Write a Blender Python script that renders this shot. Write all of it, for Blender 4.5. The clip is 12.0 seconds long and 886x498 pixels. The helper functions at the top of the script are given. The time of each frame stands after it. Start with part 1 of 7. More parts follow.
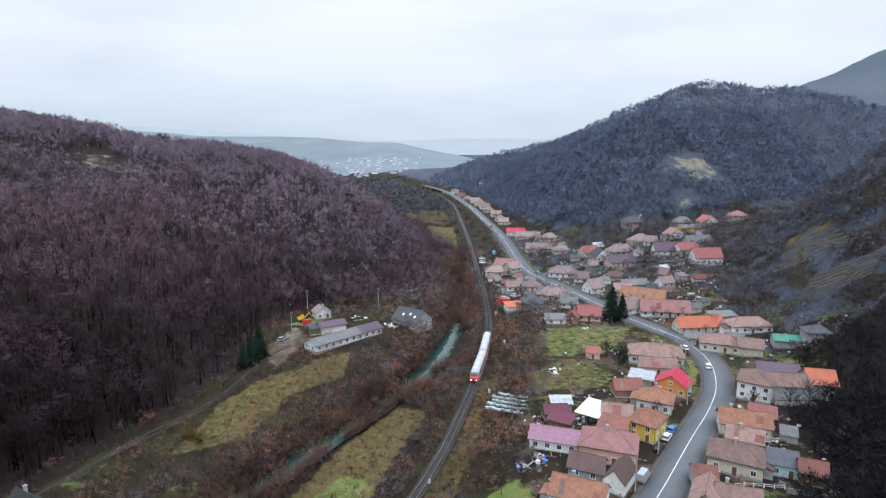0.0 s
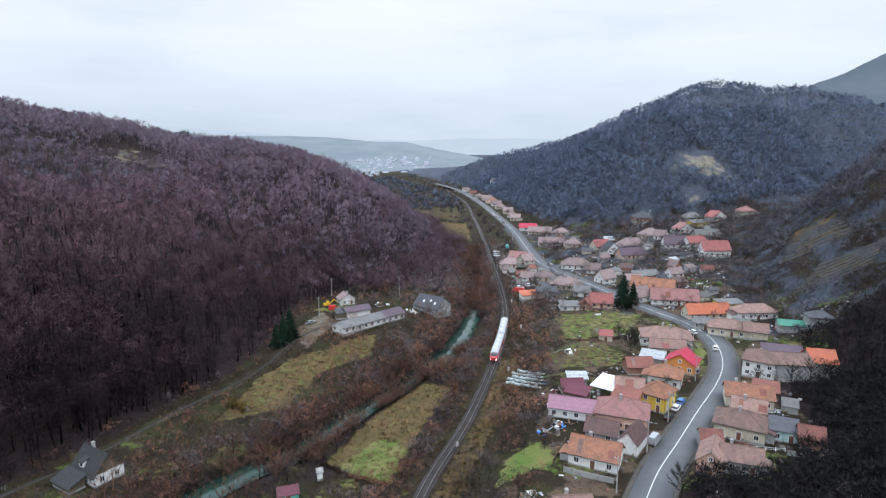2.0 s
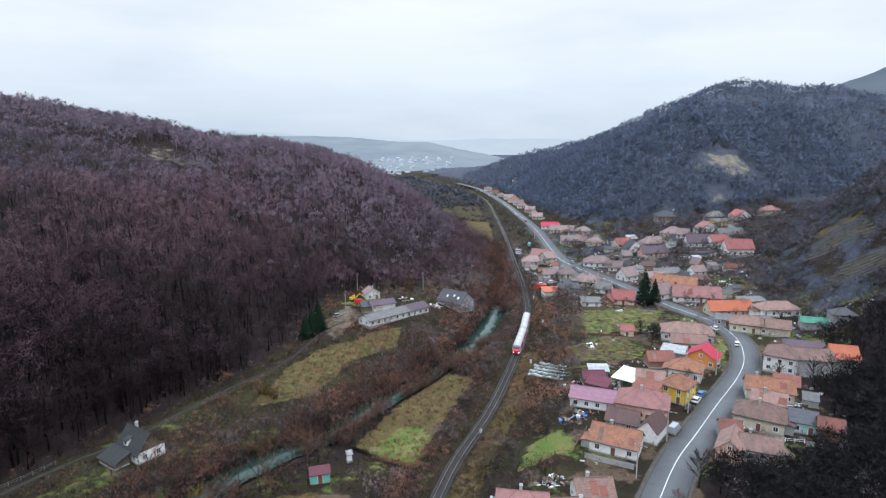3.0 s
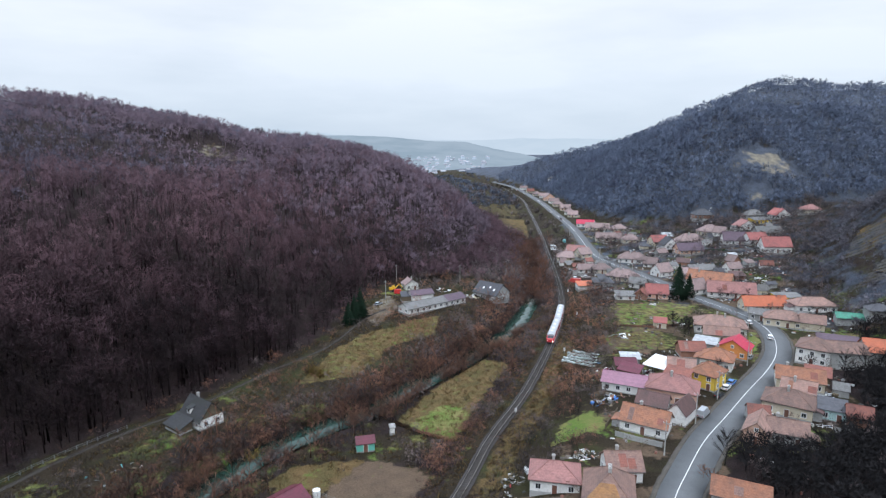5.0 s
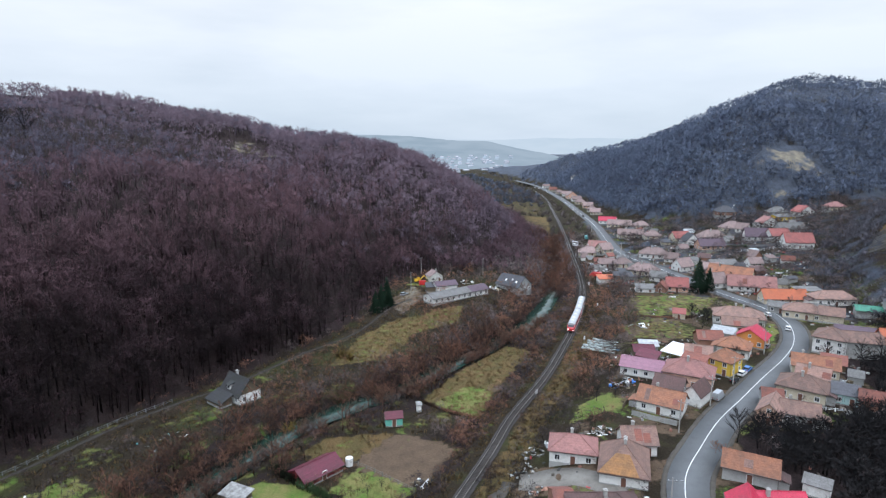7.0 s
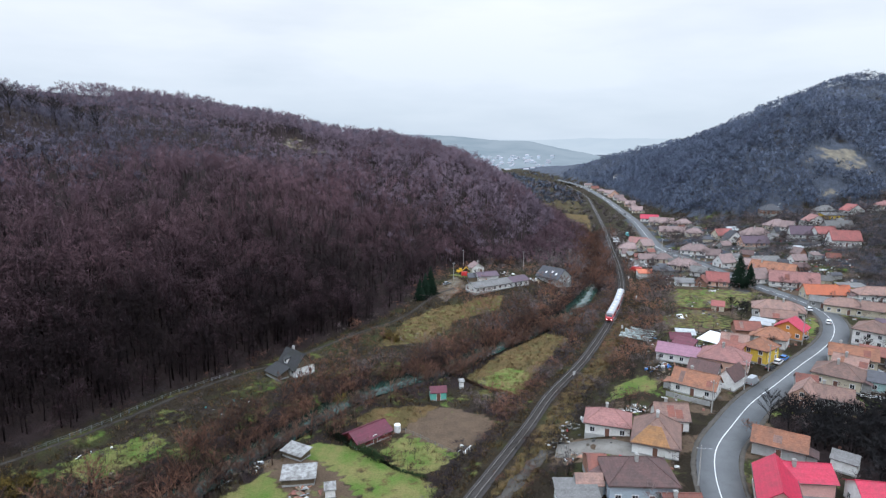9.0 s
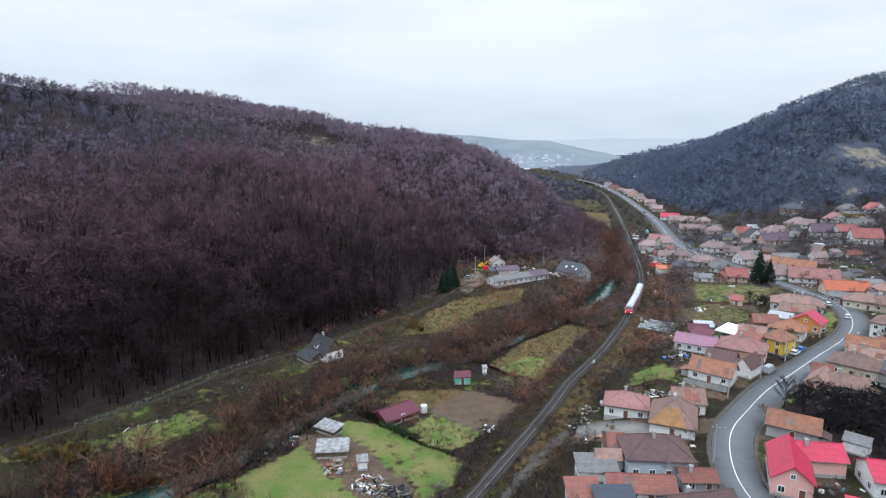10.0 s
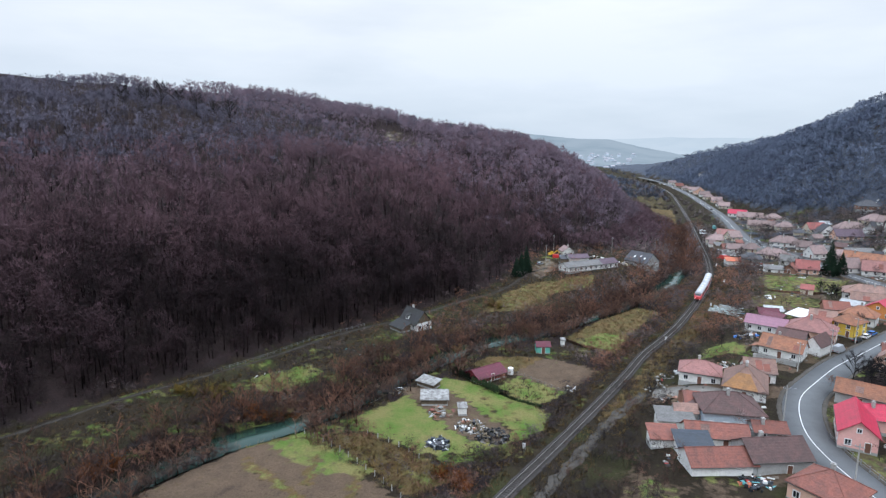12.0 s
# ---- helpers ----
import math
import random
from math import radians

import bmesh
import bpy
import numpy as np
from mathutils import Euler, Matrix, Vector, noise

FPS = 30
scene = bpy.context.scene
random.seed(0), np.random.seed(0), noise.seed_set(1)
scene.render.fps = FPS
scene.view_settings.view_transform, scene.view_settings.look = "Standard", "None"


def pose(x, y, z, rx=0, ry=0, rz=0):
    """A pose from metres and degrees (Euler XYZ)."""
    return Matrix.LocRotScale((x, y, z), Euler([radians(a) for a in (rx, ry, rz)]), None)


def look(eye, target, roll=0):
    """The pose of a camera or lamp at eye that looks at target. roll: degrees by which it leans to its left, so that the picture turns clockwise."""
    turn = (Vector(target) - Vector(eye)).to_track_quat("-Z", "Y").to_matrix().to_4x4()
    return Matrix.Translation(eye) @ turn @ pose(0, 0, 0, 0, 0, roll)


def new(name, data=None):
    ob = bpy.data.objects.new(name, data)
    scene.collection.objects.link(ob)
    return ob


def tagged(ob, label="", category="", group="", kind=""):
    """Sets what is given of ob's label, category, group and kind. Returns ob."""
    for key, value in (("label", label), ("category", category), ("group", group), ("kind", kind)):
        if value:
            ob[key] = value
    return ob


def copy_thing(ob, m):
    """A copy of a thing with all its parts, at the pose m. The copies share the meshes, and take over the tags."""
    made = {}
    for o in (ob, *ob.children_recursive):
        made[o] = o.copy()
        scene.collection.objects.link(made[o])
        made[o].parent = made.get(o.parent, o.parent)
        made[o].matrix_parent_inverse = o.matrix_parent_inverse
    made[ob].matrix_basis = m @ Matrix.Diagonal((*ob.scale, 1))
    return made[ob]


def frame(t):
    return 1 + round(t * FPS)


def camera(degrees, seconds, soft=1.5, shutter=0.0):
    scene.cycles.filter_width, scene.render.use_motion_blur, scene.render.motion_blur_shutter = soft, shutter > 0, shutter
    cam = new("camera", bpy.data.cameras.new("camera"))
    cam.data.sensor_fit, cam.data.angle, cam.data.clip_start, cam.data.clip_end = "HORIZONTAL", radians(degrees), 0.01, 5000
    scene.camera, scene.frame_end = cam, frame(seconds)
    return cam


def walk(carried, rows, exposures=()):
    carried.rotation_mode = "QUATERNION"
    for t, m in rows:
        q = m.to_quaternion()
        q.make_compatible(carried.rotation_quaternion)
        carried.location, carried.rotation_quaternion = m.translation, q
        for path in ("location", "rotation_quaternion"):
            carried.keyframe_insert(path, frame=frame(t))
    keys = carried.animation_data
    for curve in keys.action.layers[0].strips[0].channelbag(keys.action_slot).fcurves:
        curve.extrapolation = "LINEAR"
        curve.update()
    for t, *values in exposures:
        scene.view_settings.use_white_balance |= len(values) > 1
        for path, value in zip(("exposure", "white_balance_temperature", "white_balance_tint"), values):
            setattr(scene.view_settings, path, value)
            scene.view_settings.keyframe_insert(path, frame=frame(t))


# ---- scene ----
cam = camera(73.5, 12.0, 1.3)
PATH = [
    (0, (0.855, -0.217, 80.082), (0.846, 1.749, 79.718), -0.2),
    (0.5, (-0.567, -3.732, 79.612), (-0.575, -1.766, 79.247), -0.3),
    (1, (-1.915, -7.193, 79.045), (-1.921, -5.226, 78.68), -0.2),
    (1.5, (-3.24, -10.413, 78.354), (-3.255, -8.446, 77.99), -0.1),
    (2, (-4.121, -13.442, 77.782), (-4.156, -11.475, 77.419), -0.1),
    (2.5, (-4.839, -16.238, 77.312), (-4.9, -14.273, 76.948), -0.0),
    (3, (-5.238, -19.021, 76.836), (-5.343, -17.057, 76.474), -0.1),
    (5, (-6.036, -28.847, 75.279), (-6.255, -26.892, 74.917), -0.0),
    (5.5, (-6.066, -31.078, 74.797), (-6.304, -29.126, 74.434), -0.0),
    (6, (-5.99, -33.273, 74.237), (-6.247, -31.323, 73.875), -0.0),
    (6.5, (-5.985, -35.459, 73.859), (-6.258, -33.511, 73.497), 0.0),
    (7, (-5.928, -37.775, 73.347), (-6.22, -35.83, 72.985), 0.0),
    (9, (-5.309, -48.552, 71.046), (-5.733, -46.631, 70.685), 0.1),
    (9.5, (-5.263, -51.97, 70.357), (-5.72, -50.057, 69.995), 0.2),
    (10, (-5.664, -56.251, 69.475), (-6.147, -54.344, 69.114), 0.2),
    (10.5, (-6.593, -60.87, 68.823), (-7.115, -58.974, 68.46), 0.3),
    (11, (-7.8, -66.031, 68.004), (-8.366, -64.148, 67.641), 0.3),
    (11.5, (-9.07, -71.48, 67.209), (-9.683, -69.611, 66.844), 0.3),
    (12, (-10.389, -77.477, 66.6), (-11.044, -75.623, 66.235), 0.4),
]
walk(cam, [(t, look(eye, target, roll)) for t, eye, target, roll in PATH], [(0, 0.0, 6100, 10), (12, 0.0, 6100, 10)])

# ---- sky and light: an overcast winter day ----
world = bpy.data.worlds.new("sky")
world.use_nodes = True
scene.world = world
wn, wl = world.node_tree.nodes, world.node_tree.links
wn.clear()
w_out, w_back = wn.new("ShaderNodeOutputWorld"), wn.new("ShaderNodeBackground")
w_sky, w_tc, w_sep = wn.new("ShaderNodeTexSky"), wn.new("ShaderNodeTexCoord"), wn.new("ShaderNodeSeparateXYZ")
w_sky.sky_type, w_sky.sun_disc = "NISHITA", False
w_sky.sun_elevation, w_sky.sun_rotation = radians(38), radians(200)
w_dim = wn.new("ShaderNodeMix")
w_dim.data_type = "RGBA"
w_dim.blend_type = "MULTIPLY"
w_dim.inputs[0].default_value = 1.0
w_dim.inputs[7].default_value = (0.1, 0.1, 0.1, 1)
w_map, w_noise, w_ramp, w_high, w_mul, w_mix = (wn.new(k) for k in ("ShaderNodeMapping", "ShaderNodeTexNoise", "ShaderNodeValToRGB", "ShaderNodeValToRGB", "ShaderNodeMix", "ShaderNodeMix"))
w_map.inputs["Scale"].default_value = (1.0, 1.0, 4.5)
w_noise.inputs["Scale"].default_value, w_noise.inputs["Detail"].default_value, w_noise.inputs["Roughness"].default_value = 1.7, 5.0, 0.52
w_ramp.color_ramp.elements[0].position, w_ramp.color_ramp.elements[0].color = 0.30, (0.77, 0.80, 0.83, 1)
w_ramp.color_ramp.elements[1].position, w_ramp.color_ramp.elements[1].color = 0.64, (1.03, 1.015, 1.005, 1)
w_high.color_ramp.elements[0].position, w_high.color_ramp.elements[0].color = 0.0, (0.74, 0.83, 0.92, 1)
w_high.color_ramp.elements[1].position, w_high.color_ramp.elements[1].color = 1.0, (2.95, 3.32, 3.8, 1)
for place, grey in ((0.07, (0.82, 0.89, 0.965, 1)), (0.2, (0.98, 1.015, 1.05, 1))):
    w_el = w_high.color_ramp.elements.new(place)
    w_el.color = grey
for m in (w_mul, w_mix):
    m.data_type = "RGBA"
w_mul.blend_type, w_mul.inputs[0].default_value, w_mix.inputs[0].default_value = "MULTIPLY", 1.0, 0.93
wl.new(w_tc.outputs["Generated"], w_map.inputs[0])
wl.new(w_map.outputs[0], w_noise.inputs[0])
wl.new(w_noise.outputs[0], w_ramp.inputs[0])
wl.new(w_tc.outputs["Generated"], w_sep.inputs[0])
wl.new(w_sep.outputs["Z"], w_high.inputs[0])
wl.new(w_ramp.outputs[0], w_mul.inputs[6])
wl.new(w_high.outputs[0], w_mul.inputs[7])
wl.new(w_sky.outputs[0], w_dim.inputs[6])
wl.new(w_dim.outputs[2], w_mix.inputs[6])
wl.new(w_mul.outputs[2], w_mix.inputs[7])
wl.new(w_mix.outputs[2], w_back.inputs[0])
w_back.inputs[1].default_value = 1.0
wl.new(w_back.outputs[0], w_out.inputs[0])
sun = new("sun", bpy.data.lights.new("sun", "SUN"))
sun.data.energy, sun.data.angle, sun.data.color = 1.3, radians(25), (1.0, 0.97, 0.93)
sun.matrix_world = look((0, 0, 300), (-60, 150, 0))

# ---- materials ----
def material(name):
    m = bpy.data.materials.new(name)
    m.use_nodes = True
    return m, m.node_tree.nodes, m.node_tree.links, m.node_tree.nodes["Principled BSDF"]


def blend(n, l, kind, fac, a, b):
    x = n.new("ShaderNodeMix")
    x.data_type, x.blend_type = "RGBA", kind
    for sock, v in ((0, fac), (6, a), (7, b)):
        if isinstance(v, bpy.types.NodeSocket):
            l.new(v, x.inputs[sock])
        else:
            x.inputs[sock].default_value = v if sock == 0 else (*v, 1)
    return x.outputs[2]


def clouds(n, l, scale, detail=4.0, lo=0.35, hi=0.65, stretch=None, rough=0.55):
    """Noise in metres of the object's own space, spread from 0 to 1."""
    tc, tx, mr = n.new("ShaderNodeTexCoord"), n.new("ShaderNodeTexNoise"), n.new("ShaderNodeMapRange")
    src = tc.outputs["Object"]
    if stretch:
        mp = n.new("ShaderNodeMapping")
        mp.inputs["Scale"].default_value = stretch
        l.new(src, mp.inputs[0])
        src = mp.outputs[0]
    l.new(src, tx.inputs[0])
    tx.inputs["Scale"].default_value, tx.inputs["Detail"].default_value, tx.inputs["Roughness"].default_value = scale, detail, rough
    l.new(tx.outputs[0], mr.inputs[0])
    mr.inputs[1].default_value, mr.inputs[2].default_value = lo, hi
    return mr.outputs[0]


def scaled(n, l, v, k):
    x = n.new("ShaderNodeMath")
    x.operation = "MULTIPLY"
    l.new(v, x.inputs[0])
    x.inputs[1].default_value = k
    return x.outputs[0]


def relief(n, l, b, v, strength, depth):
    x = n.new("ShaderNodeBump")
    x.inputs["Strength"].default_value, x.inputs["Distance"].default_value = strength, depth
    l.new(v, x.inputs["Height"])
    l.new(x.outputs[0], b.inputs["Normal"])


def surface(name, one, two, stain, rough=0.8, scale=0.5, fine=6.0, metal=0.0, depth=0.02, spread=0.0, stained=0.45):
    """Two close colours in large patches, a stain in small ones, grain and fine relief; spread varies it from thing to thing."""
    m, n, l, b = material(name)
    c = blend(n, l, "MIX", clouds(n, l, scale), one, two)
    c = blend(n, l, "MIX", scaled(n, l, clouds(n, l, scale * 3.1, 6.0, 0.5, 0.75), stained), c, stain)
    grain = clouds(n, l, fine, 3.0, 0.3, 0.7)
    c = blend(n, l, "MULTIPLY", scaled(n, l, grain, 0.35), c, (0.55, 0.53, 0.5))
    if spread:
        oi, hs, mr = n.new("ShaderNodeObjectInfo"), n.new("ShaderNodeHueSaturation"), n.new("ShaderNodeMapRange")
        l.new(oi.outputs["Random"], mr.inputs[0])
        mr.inputs[3].default_value, mr.inputs[4].default_value = 1 - spread, 1 + spread
        l.new(mr.outputs[0], hs.inputs["Value"])
        l.new(c, hs.inputs["Color"])
        c = hs.outputs[0]
    l.new(c, b.inputs["Base Color"])
    b.inputs["Roughness"].default_value, b.inputs["Metallic"].default_value = rough, metal
    b.inputs["Specular IOR Level"].default_value = 0.5 if rough < 0.7 else 0.2
    relief(n, l, b, grain, 0.5, depth)
    return m


def tiled(name, one, two, stain, rough=0.75, row=0.33, spread=0.15, metal=0.0):
    """Roof covering in courses up the slope, patchy from age, with moss and soot."""
    m, n, l, b = material(name)
    c = blend(n, l, "MIX", clouds(n, l, 0.9, 5.0, 0.38, 0.62), one, two)
    c = blend(n, l, "MIX", scaled(n, l, clouds(n, l, 0.35, 6.0, 0.48, 0.72), 0.6), c, stain)
    tc, sep, wave = n.new("ShaderNodeTexCoord"), n.new("ShaderNodeSeparateXYZ"), n.new("ShaderNodeTexWave")
    l.new(tc.outputs["Object"], wave.inputs[0])
    wave.wave_type, wave.bands_direction, wave.wave_profile = "BANDS", "Z", "SAW"
    wave.inputs["Scale"].default_value, wave.inputs["Distortion"].default_value, wave.inputs["Detail"].default_value = 0.31 / row, 0.6, 2.0
    c = blend(n, l, "MULTIPLY", scaled(n, l, wave.outputs[1], 0.22), c, (0.45, 0.42, 0.4))
    c = blend(n, l, "MULTIPLY", scaled(n, l, clouds(n, l, 3.2, 5.0, 0.38, 0.6, rough=0.7), 0.45), c, (0.42, 0.38, 0.35))
    oi, hs, mr = n.new("ShaderNodeObjectInfo"), n.new("ShaderNodeHueSaturation"), n.new("ShaderNodeMapRange")
    l.new(oi.outputs["Random"], mr.inputs[0])
    mr.inputs[3].default_value, mr.inputs[4].default_value = 1 - spread, 1 + spread
    l.new(mr.outputs[0], hs.inputs["Value"])
    l.new(c, hs.inputs["Color"])
    l.new(hs.outputs[0], b.inputs["Base Color"])
    b.inputs["Roughness"].default_value, b.inputs["Metallic"].default_value = rough, metal
    b.inputs["Specular IOR Level"].default_value = 0.3
    relief(n, l, b, wave.outputs[1], 0.6, 0.05)
    return m


def plant(name, dark, light, rough=0.9):
    """Bark and twigs; each plant carries its own tint, with painted light in scattered ones."""
    m, n, l, b = material(name)
    at = n.new("ShaderNodeAttribute")
    at.attribute_name = "tint"
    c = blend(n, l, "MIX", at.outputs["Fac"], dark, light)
    c = blend(n, l, "MULTIPLY", scaled(n, l, clouds(n, l, 0.03, 3.0, 0.35, 0.65), 0.5), c, (0.55, 0.55, 0.6))
    c = blend(n, l, "MULTIPLY", scaled(n, l, clouds(n, l, 1.3, 3.0, 0.35, 0.65), 0.5), c, (0.6, 0.57, 0.55))
    l.new(c, b.inputs["Base Color"])
    b.inputs["Roughness"].default_value = rough
    b.inputs["Specular IOR Level"].default_value = 0.1
    dome, turn = n.new("ShaderNodeAttribute"), n.new("ShaderNodeVectorTransform")
    dome.attribute_name = "dome"
    turn.vector_type, turn.convert_from, turn.convert_to = "NORMAL", "OBJECT", "WORLD"
    l.new(dome.outputs["Vector"], turn.inputs[0])
    l.new(turn.outputs[0], b.inputs["Normal"])
    return m


WALLS = {
    "white": surface("white_plaster", (0.79, 0.78, 0.75), (0.70, 0.69, 0.66), (0.36, 0.34, 0.30), spread=0.08),
    "cream": surface("cream_plaster", (0.62, 0.55, 0.42), (0.55, 0.48, 0.36), (0.32, 0.28, 0.22), spread=0.12),
    "yellow": surface("yellow_plaster", (0.72, 0.50, 0.07), (0.66, 0.45, 0.07), (0.4, 0.3, 0.1)),
    "peach": surface("peach_plaster", (0.70, 0.45, 0.34), (0.66, 0.41, 0.31), (0.42, 0.3, 0.24)),
    "pink": surface("pink_plaster", (0.72, 0.40, 0.36), (0.68, 0.38, 0.34), (0.45, 0.3, 0.27)),
    "orange": surface("orange_plaster", (0.70, 0.28, 0.08), (0.62, 0.25, 0.08), (0.36, 0.2, 0.1)),
    "grey": surface("grey_render", (0.36, 0.36, 0.35), (0.30, 0.30, 0.29), (0.18, 0.17, 0.15), spread=0.12),
    "blue": surface("pale_blue_plaster", (0.44, 0.52, 0.58), (0.40, 0.47, 0.52), (0.26, 0.27, 0.28)),
    "turquoise": surface("turquoise_plaster", (0.42, 0.62, 0.60), (0.40, 0.56, 0.55), (0.25, 0.32, 0.3)),
    "green": surface("mint_green_boards", (0.16, 0.48, 0.38), (0.14, 0.42, 0.34), (0.1, 0.2, 0.16)),
    "brick": surface("bare_brick", (0.30, 0.15, 0.10), (0.34, 0.19, 0.14), (0.16, 0.11, 0.09), fine=9.0),
    "wood": surface("weathered_boards", (0.15, 0.12, 0.08), (0.13, 0.10, 0.07), (0.07, 0.06, 0.05), fine=9.0),
    "maroon": surface("maroon_boards", (0.20, 0.035, 0.04), (0.16, 0.03, 0.035), (0.08, 0.03, 0.03)),
}
ROOFS = {
    "brown": tiled("brown_clay_tiles", (0.285, 0.172, 0.138), (0.220, 0.140, 0.118), (0.098, 0.082, 0.074), spread=0.28),
    # the brown tiles again, greyed by haze put into the colour
    "faded": tiled("haze_grey_rose_tiles", (0.300, 0.212, 0.198), (0.245, 0.180, 0.170), (0.13, 0.112, 0.11), spread=0.28),
    "umber": tiled("dark_umber_tiles", (0.125, 0.072, 0.066), (0.10, 0.062, 0.058), (0.06, 0.048, 0.044)),
    "orange": tiled("orange_brown_clay_tiles", (0.345, 0.152, 0.088), (0.27, 0.128, 0.082), (0.12, 0.08, 0.062)),
    "bright": tiled("bright_orange_tiles", (0.52, 0.155, 0.08), (0.46, 0.14, 0.075), (0.28, 0.12, 0.08), spread=0.05),
    "rust": tiled("rusty_red_tiles", (0.26, 0.098, 0.072), (0.195, 0.082, 0.066), (0.095, 0.06, 0.052)),
    "red": tiled("rose_red_tiles", (0.36, 0.122, 0.11), (0.31, 0.11, 0.10), (0.17, 0.085, 0.078), spread=0.08),
    "rose": tiled("faded_rose_tiles", (0.34, 0.165, 0.15), (0.285, 0.142, 0.13), (0.165, 0.1, 0.092), spread=0.05),
    "magenta": tiled("magenta_sheet_metal", (0.52, 0.030, 0.072), (0.45, 0.030, 0.068), (0.30, 0.045, 0.065), rough=0.42, row=0.6, spread=0.04),
    "mauve": tiled("faded_mauve_sheet", (0.31, 0.155, 0.21), (0.28, 0.145, 0.195), (0.24, 0.13, 0.16), rough=0.5, row=0.7, spread=0.04),
    "maroon": tiled("maroon_sheet_metal", (0.14, 0.025, 0.045), (0.12, 0.025, 0.04), (0.07, 0.025, 0.03), rough=0.5, row=0.5),
    "purple": tiled("dull_purple_tiles", (0.125, 0.084, 0.110), (0.108, 0.078, 0.096), (0.08, 0.062, 0.07)),
    "slate": tiled("dark_grey_tiles", (0.09, 0.09, 0.10), (0.075, 0.075, 0.085), (0.05, 0.05, 0.05)),
    "ash": tiled("grey_fibre_cement", (0.19, 0.185, 0.18), (0.155, 0.15, 0.145), (0.09, 0.085, 0.075)),
    "steel": tiled("blue_steel_sheet", (0.04, 0.05, 0.066), (0.035, 0.043, 0.056), (0.05, 0.05, 0.05), rough=0.45, row=0.6),
    "char": tiled("blackened_shingles", (0.042, 0.042, 0.045), (0.034, 0.033, 0.034), (0.03, 0.034, 0.02)),
    "patched": tiled("patched_old_sheets", (0.34, 0.34, 0.33), (0.17, 0.16, 0.15), (0.07, 0.062, 0.056), rough=0.7, row=0.9),
    "silver": tiled("bare_metal_sheet", (0.44, 0.46, 0.47), (0.33, 0.345, 0.355), (0.16, 0.12, 0.10), rough=0.5, row=0.7),
    "white": tiled("white_sheet_metal", (0.86, 0.87, 0.88), (0.82, 0.83, 0.84), (0.7, 0.7, 0.7), rough=0.45, row=0.8, spread=0.02),
    "green": tiled("green_sheet_metal", (0.06, 0.24, 0.16), (0.055, 0.2, 0.14), (0.05, 0.1, 0.08), rough=0.5, row=0.6),
}
GLASS, gn, gl, gb = material("window_glass")
gb.inputs["Base Color"].default_value, gb.inputs["Roughness"].default_value = (0.015, 0.018, 0.022, 1), 0.08
WHITE = surface("white_paint", (0.78, 0.78, 0.77), (0.72, 0.72, 0.71), (0.5, 0.49, 0.46), 0.5)
DOOR = surface("brown_door_paint", (0.16, 0.07, 0.045), (0.13, 0.06, 0.04), (0.07, 0.04, 0.03), 0.6)
CONCRETE = surface("concrete", (0.40, 0.39, 0.37), (0.34, 0.33, 0.31), (0.2, 0.19, 0.17))
ASPHALT = surface("worn_asphalt", (0.125, 0.128, 0.132), (0.105, 0.108, 0.112), (0.08, 0.08, 0.083), 0.72, 0.15, 4.0, depth=0.01)
PAINT_LINE = surface("road_paint", (0.74, 0.74, 0.72), (0.68, 0.68, 0.66), (0.3, 0.3, 0.3), 0.6, 0.4)
MUD = surface("dark_lane_mud", (0.046, 0.039, 0.033), (0.034, 0.029, 0.024), (0.03, 0.026, 0.022), 0.9, 0.4, 7.0, depth=0.05)
GRAVEL = surface("muddy_gravel", (0.095, 0.085, 0.074), (0.075, 0.066, 0.056), (0.04, 0.035, 0.03), 0.95, 0.4, 7.0, depth=0.06)
YARD = surface("worn_yard", (0.20, 0.185, 0.165), (0.165, 0.15, 0.132), (0.085, 0.075, 0.062), 0.9, 0.3, 5.0, depth=0.03)
BALLAST = surface("track_ballast", (0.060, 0.054, 0.053), (0.075, 0.068, 0.066), (0.036, 0.032, 0.031), 0.95, 0.5, 9.0, depth=0.08)
SLEEPER = surface("grey_sleepers", (0.062, 0.055, 0.05), (0.045, 0.04, 0.036), (0.035, 0.03, 0.028), 0.9)
RAIL = surface("worn_rail", (0.34, 0.31, 0.29), (0.28, 0.25, 0.23), (0.2, 0.15, 0.12), 0.35, 2.0, metal=0.8)
RUBBER = surface("black_rubber", (0.02, 0.02, 0.02), (0.025, 0.025, 0.025), (0.04, 0.04, 0.04), 0.8)
STEEL = surface("grey_steel", (0.3, 0.31, 0.32), (0.26, 0.27, 0.28), (0.14, 0.12, 0.1), 0.45, metal=0.6)
WATER, gn, gl, gb = material("river_water")
gl.new(blend(gn, gl, "MIX", clouds(gn, gl, 0.25, 4.0), (0.018, 0.042, 0.032), (0.026, 0.050, 0.040)), gb.inputs["Base Color"])
gb.inputs["Roughness"].default_value = 0.1
gb.inputs["Specular IOR Level"].default_value = 0.35
relief(gn, gl, gb, clouds(gn, gl, 1.6, 5.0), 0.12, 0.05)
# the dark end holds painted shade for the wood's foot
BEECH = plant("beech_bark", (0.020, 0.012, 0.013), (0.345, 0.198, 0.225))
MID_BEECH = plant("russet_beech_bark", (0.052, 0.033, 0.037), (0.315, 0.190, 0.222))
# haze over the north hill is put into this blue-grey bark colour
HAZE_OAK = plant("haze_blue_oak", (0.098, 0.122, 0.182), (0.262, 0.310, 0.425))
# haze on the high and far wood is put into the next two colours
HIGH_BEECH = plant("grey_haze_beech", (0.062, 0.060, 0.080), (0.245, 0.222, 0.290))
HAZE_BEECH = plant("violet_haze_beech", (0.092, 0.072, 0.088), (0.325, 0.238, 0.290))
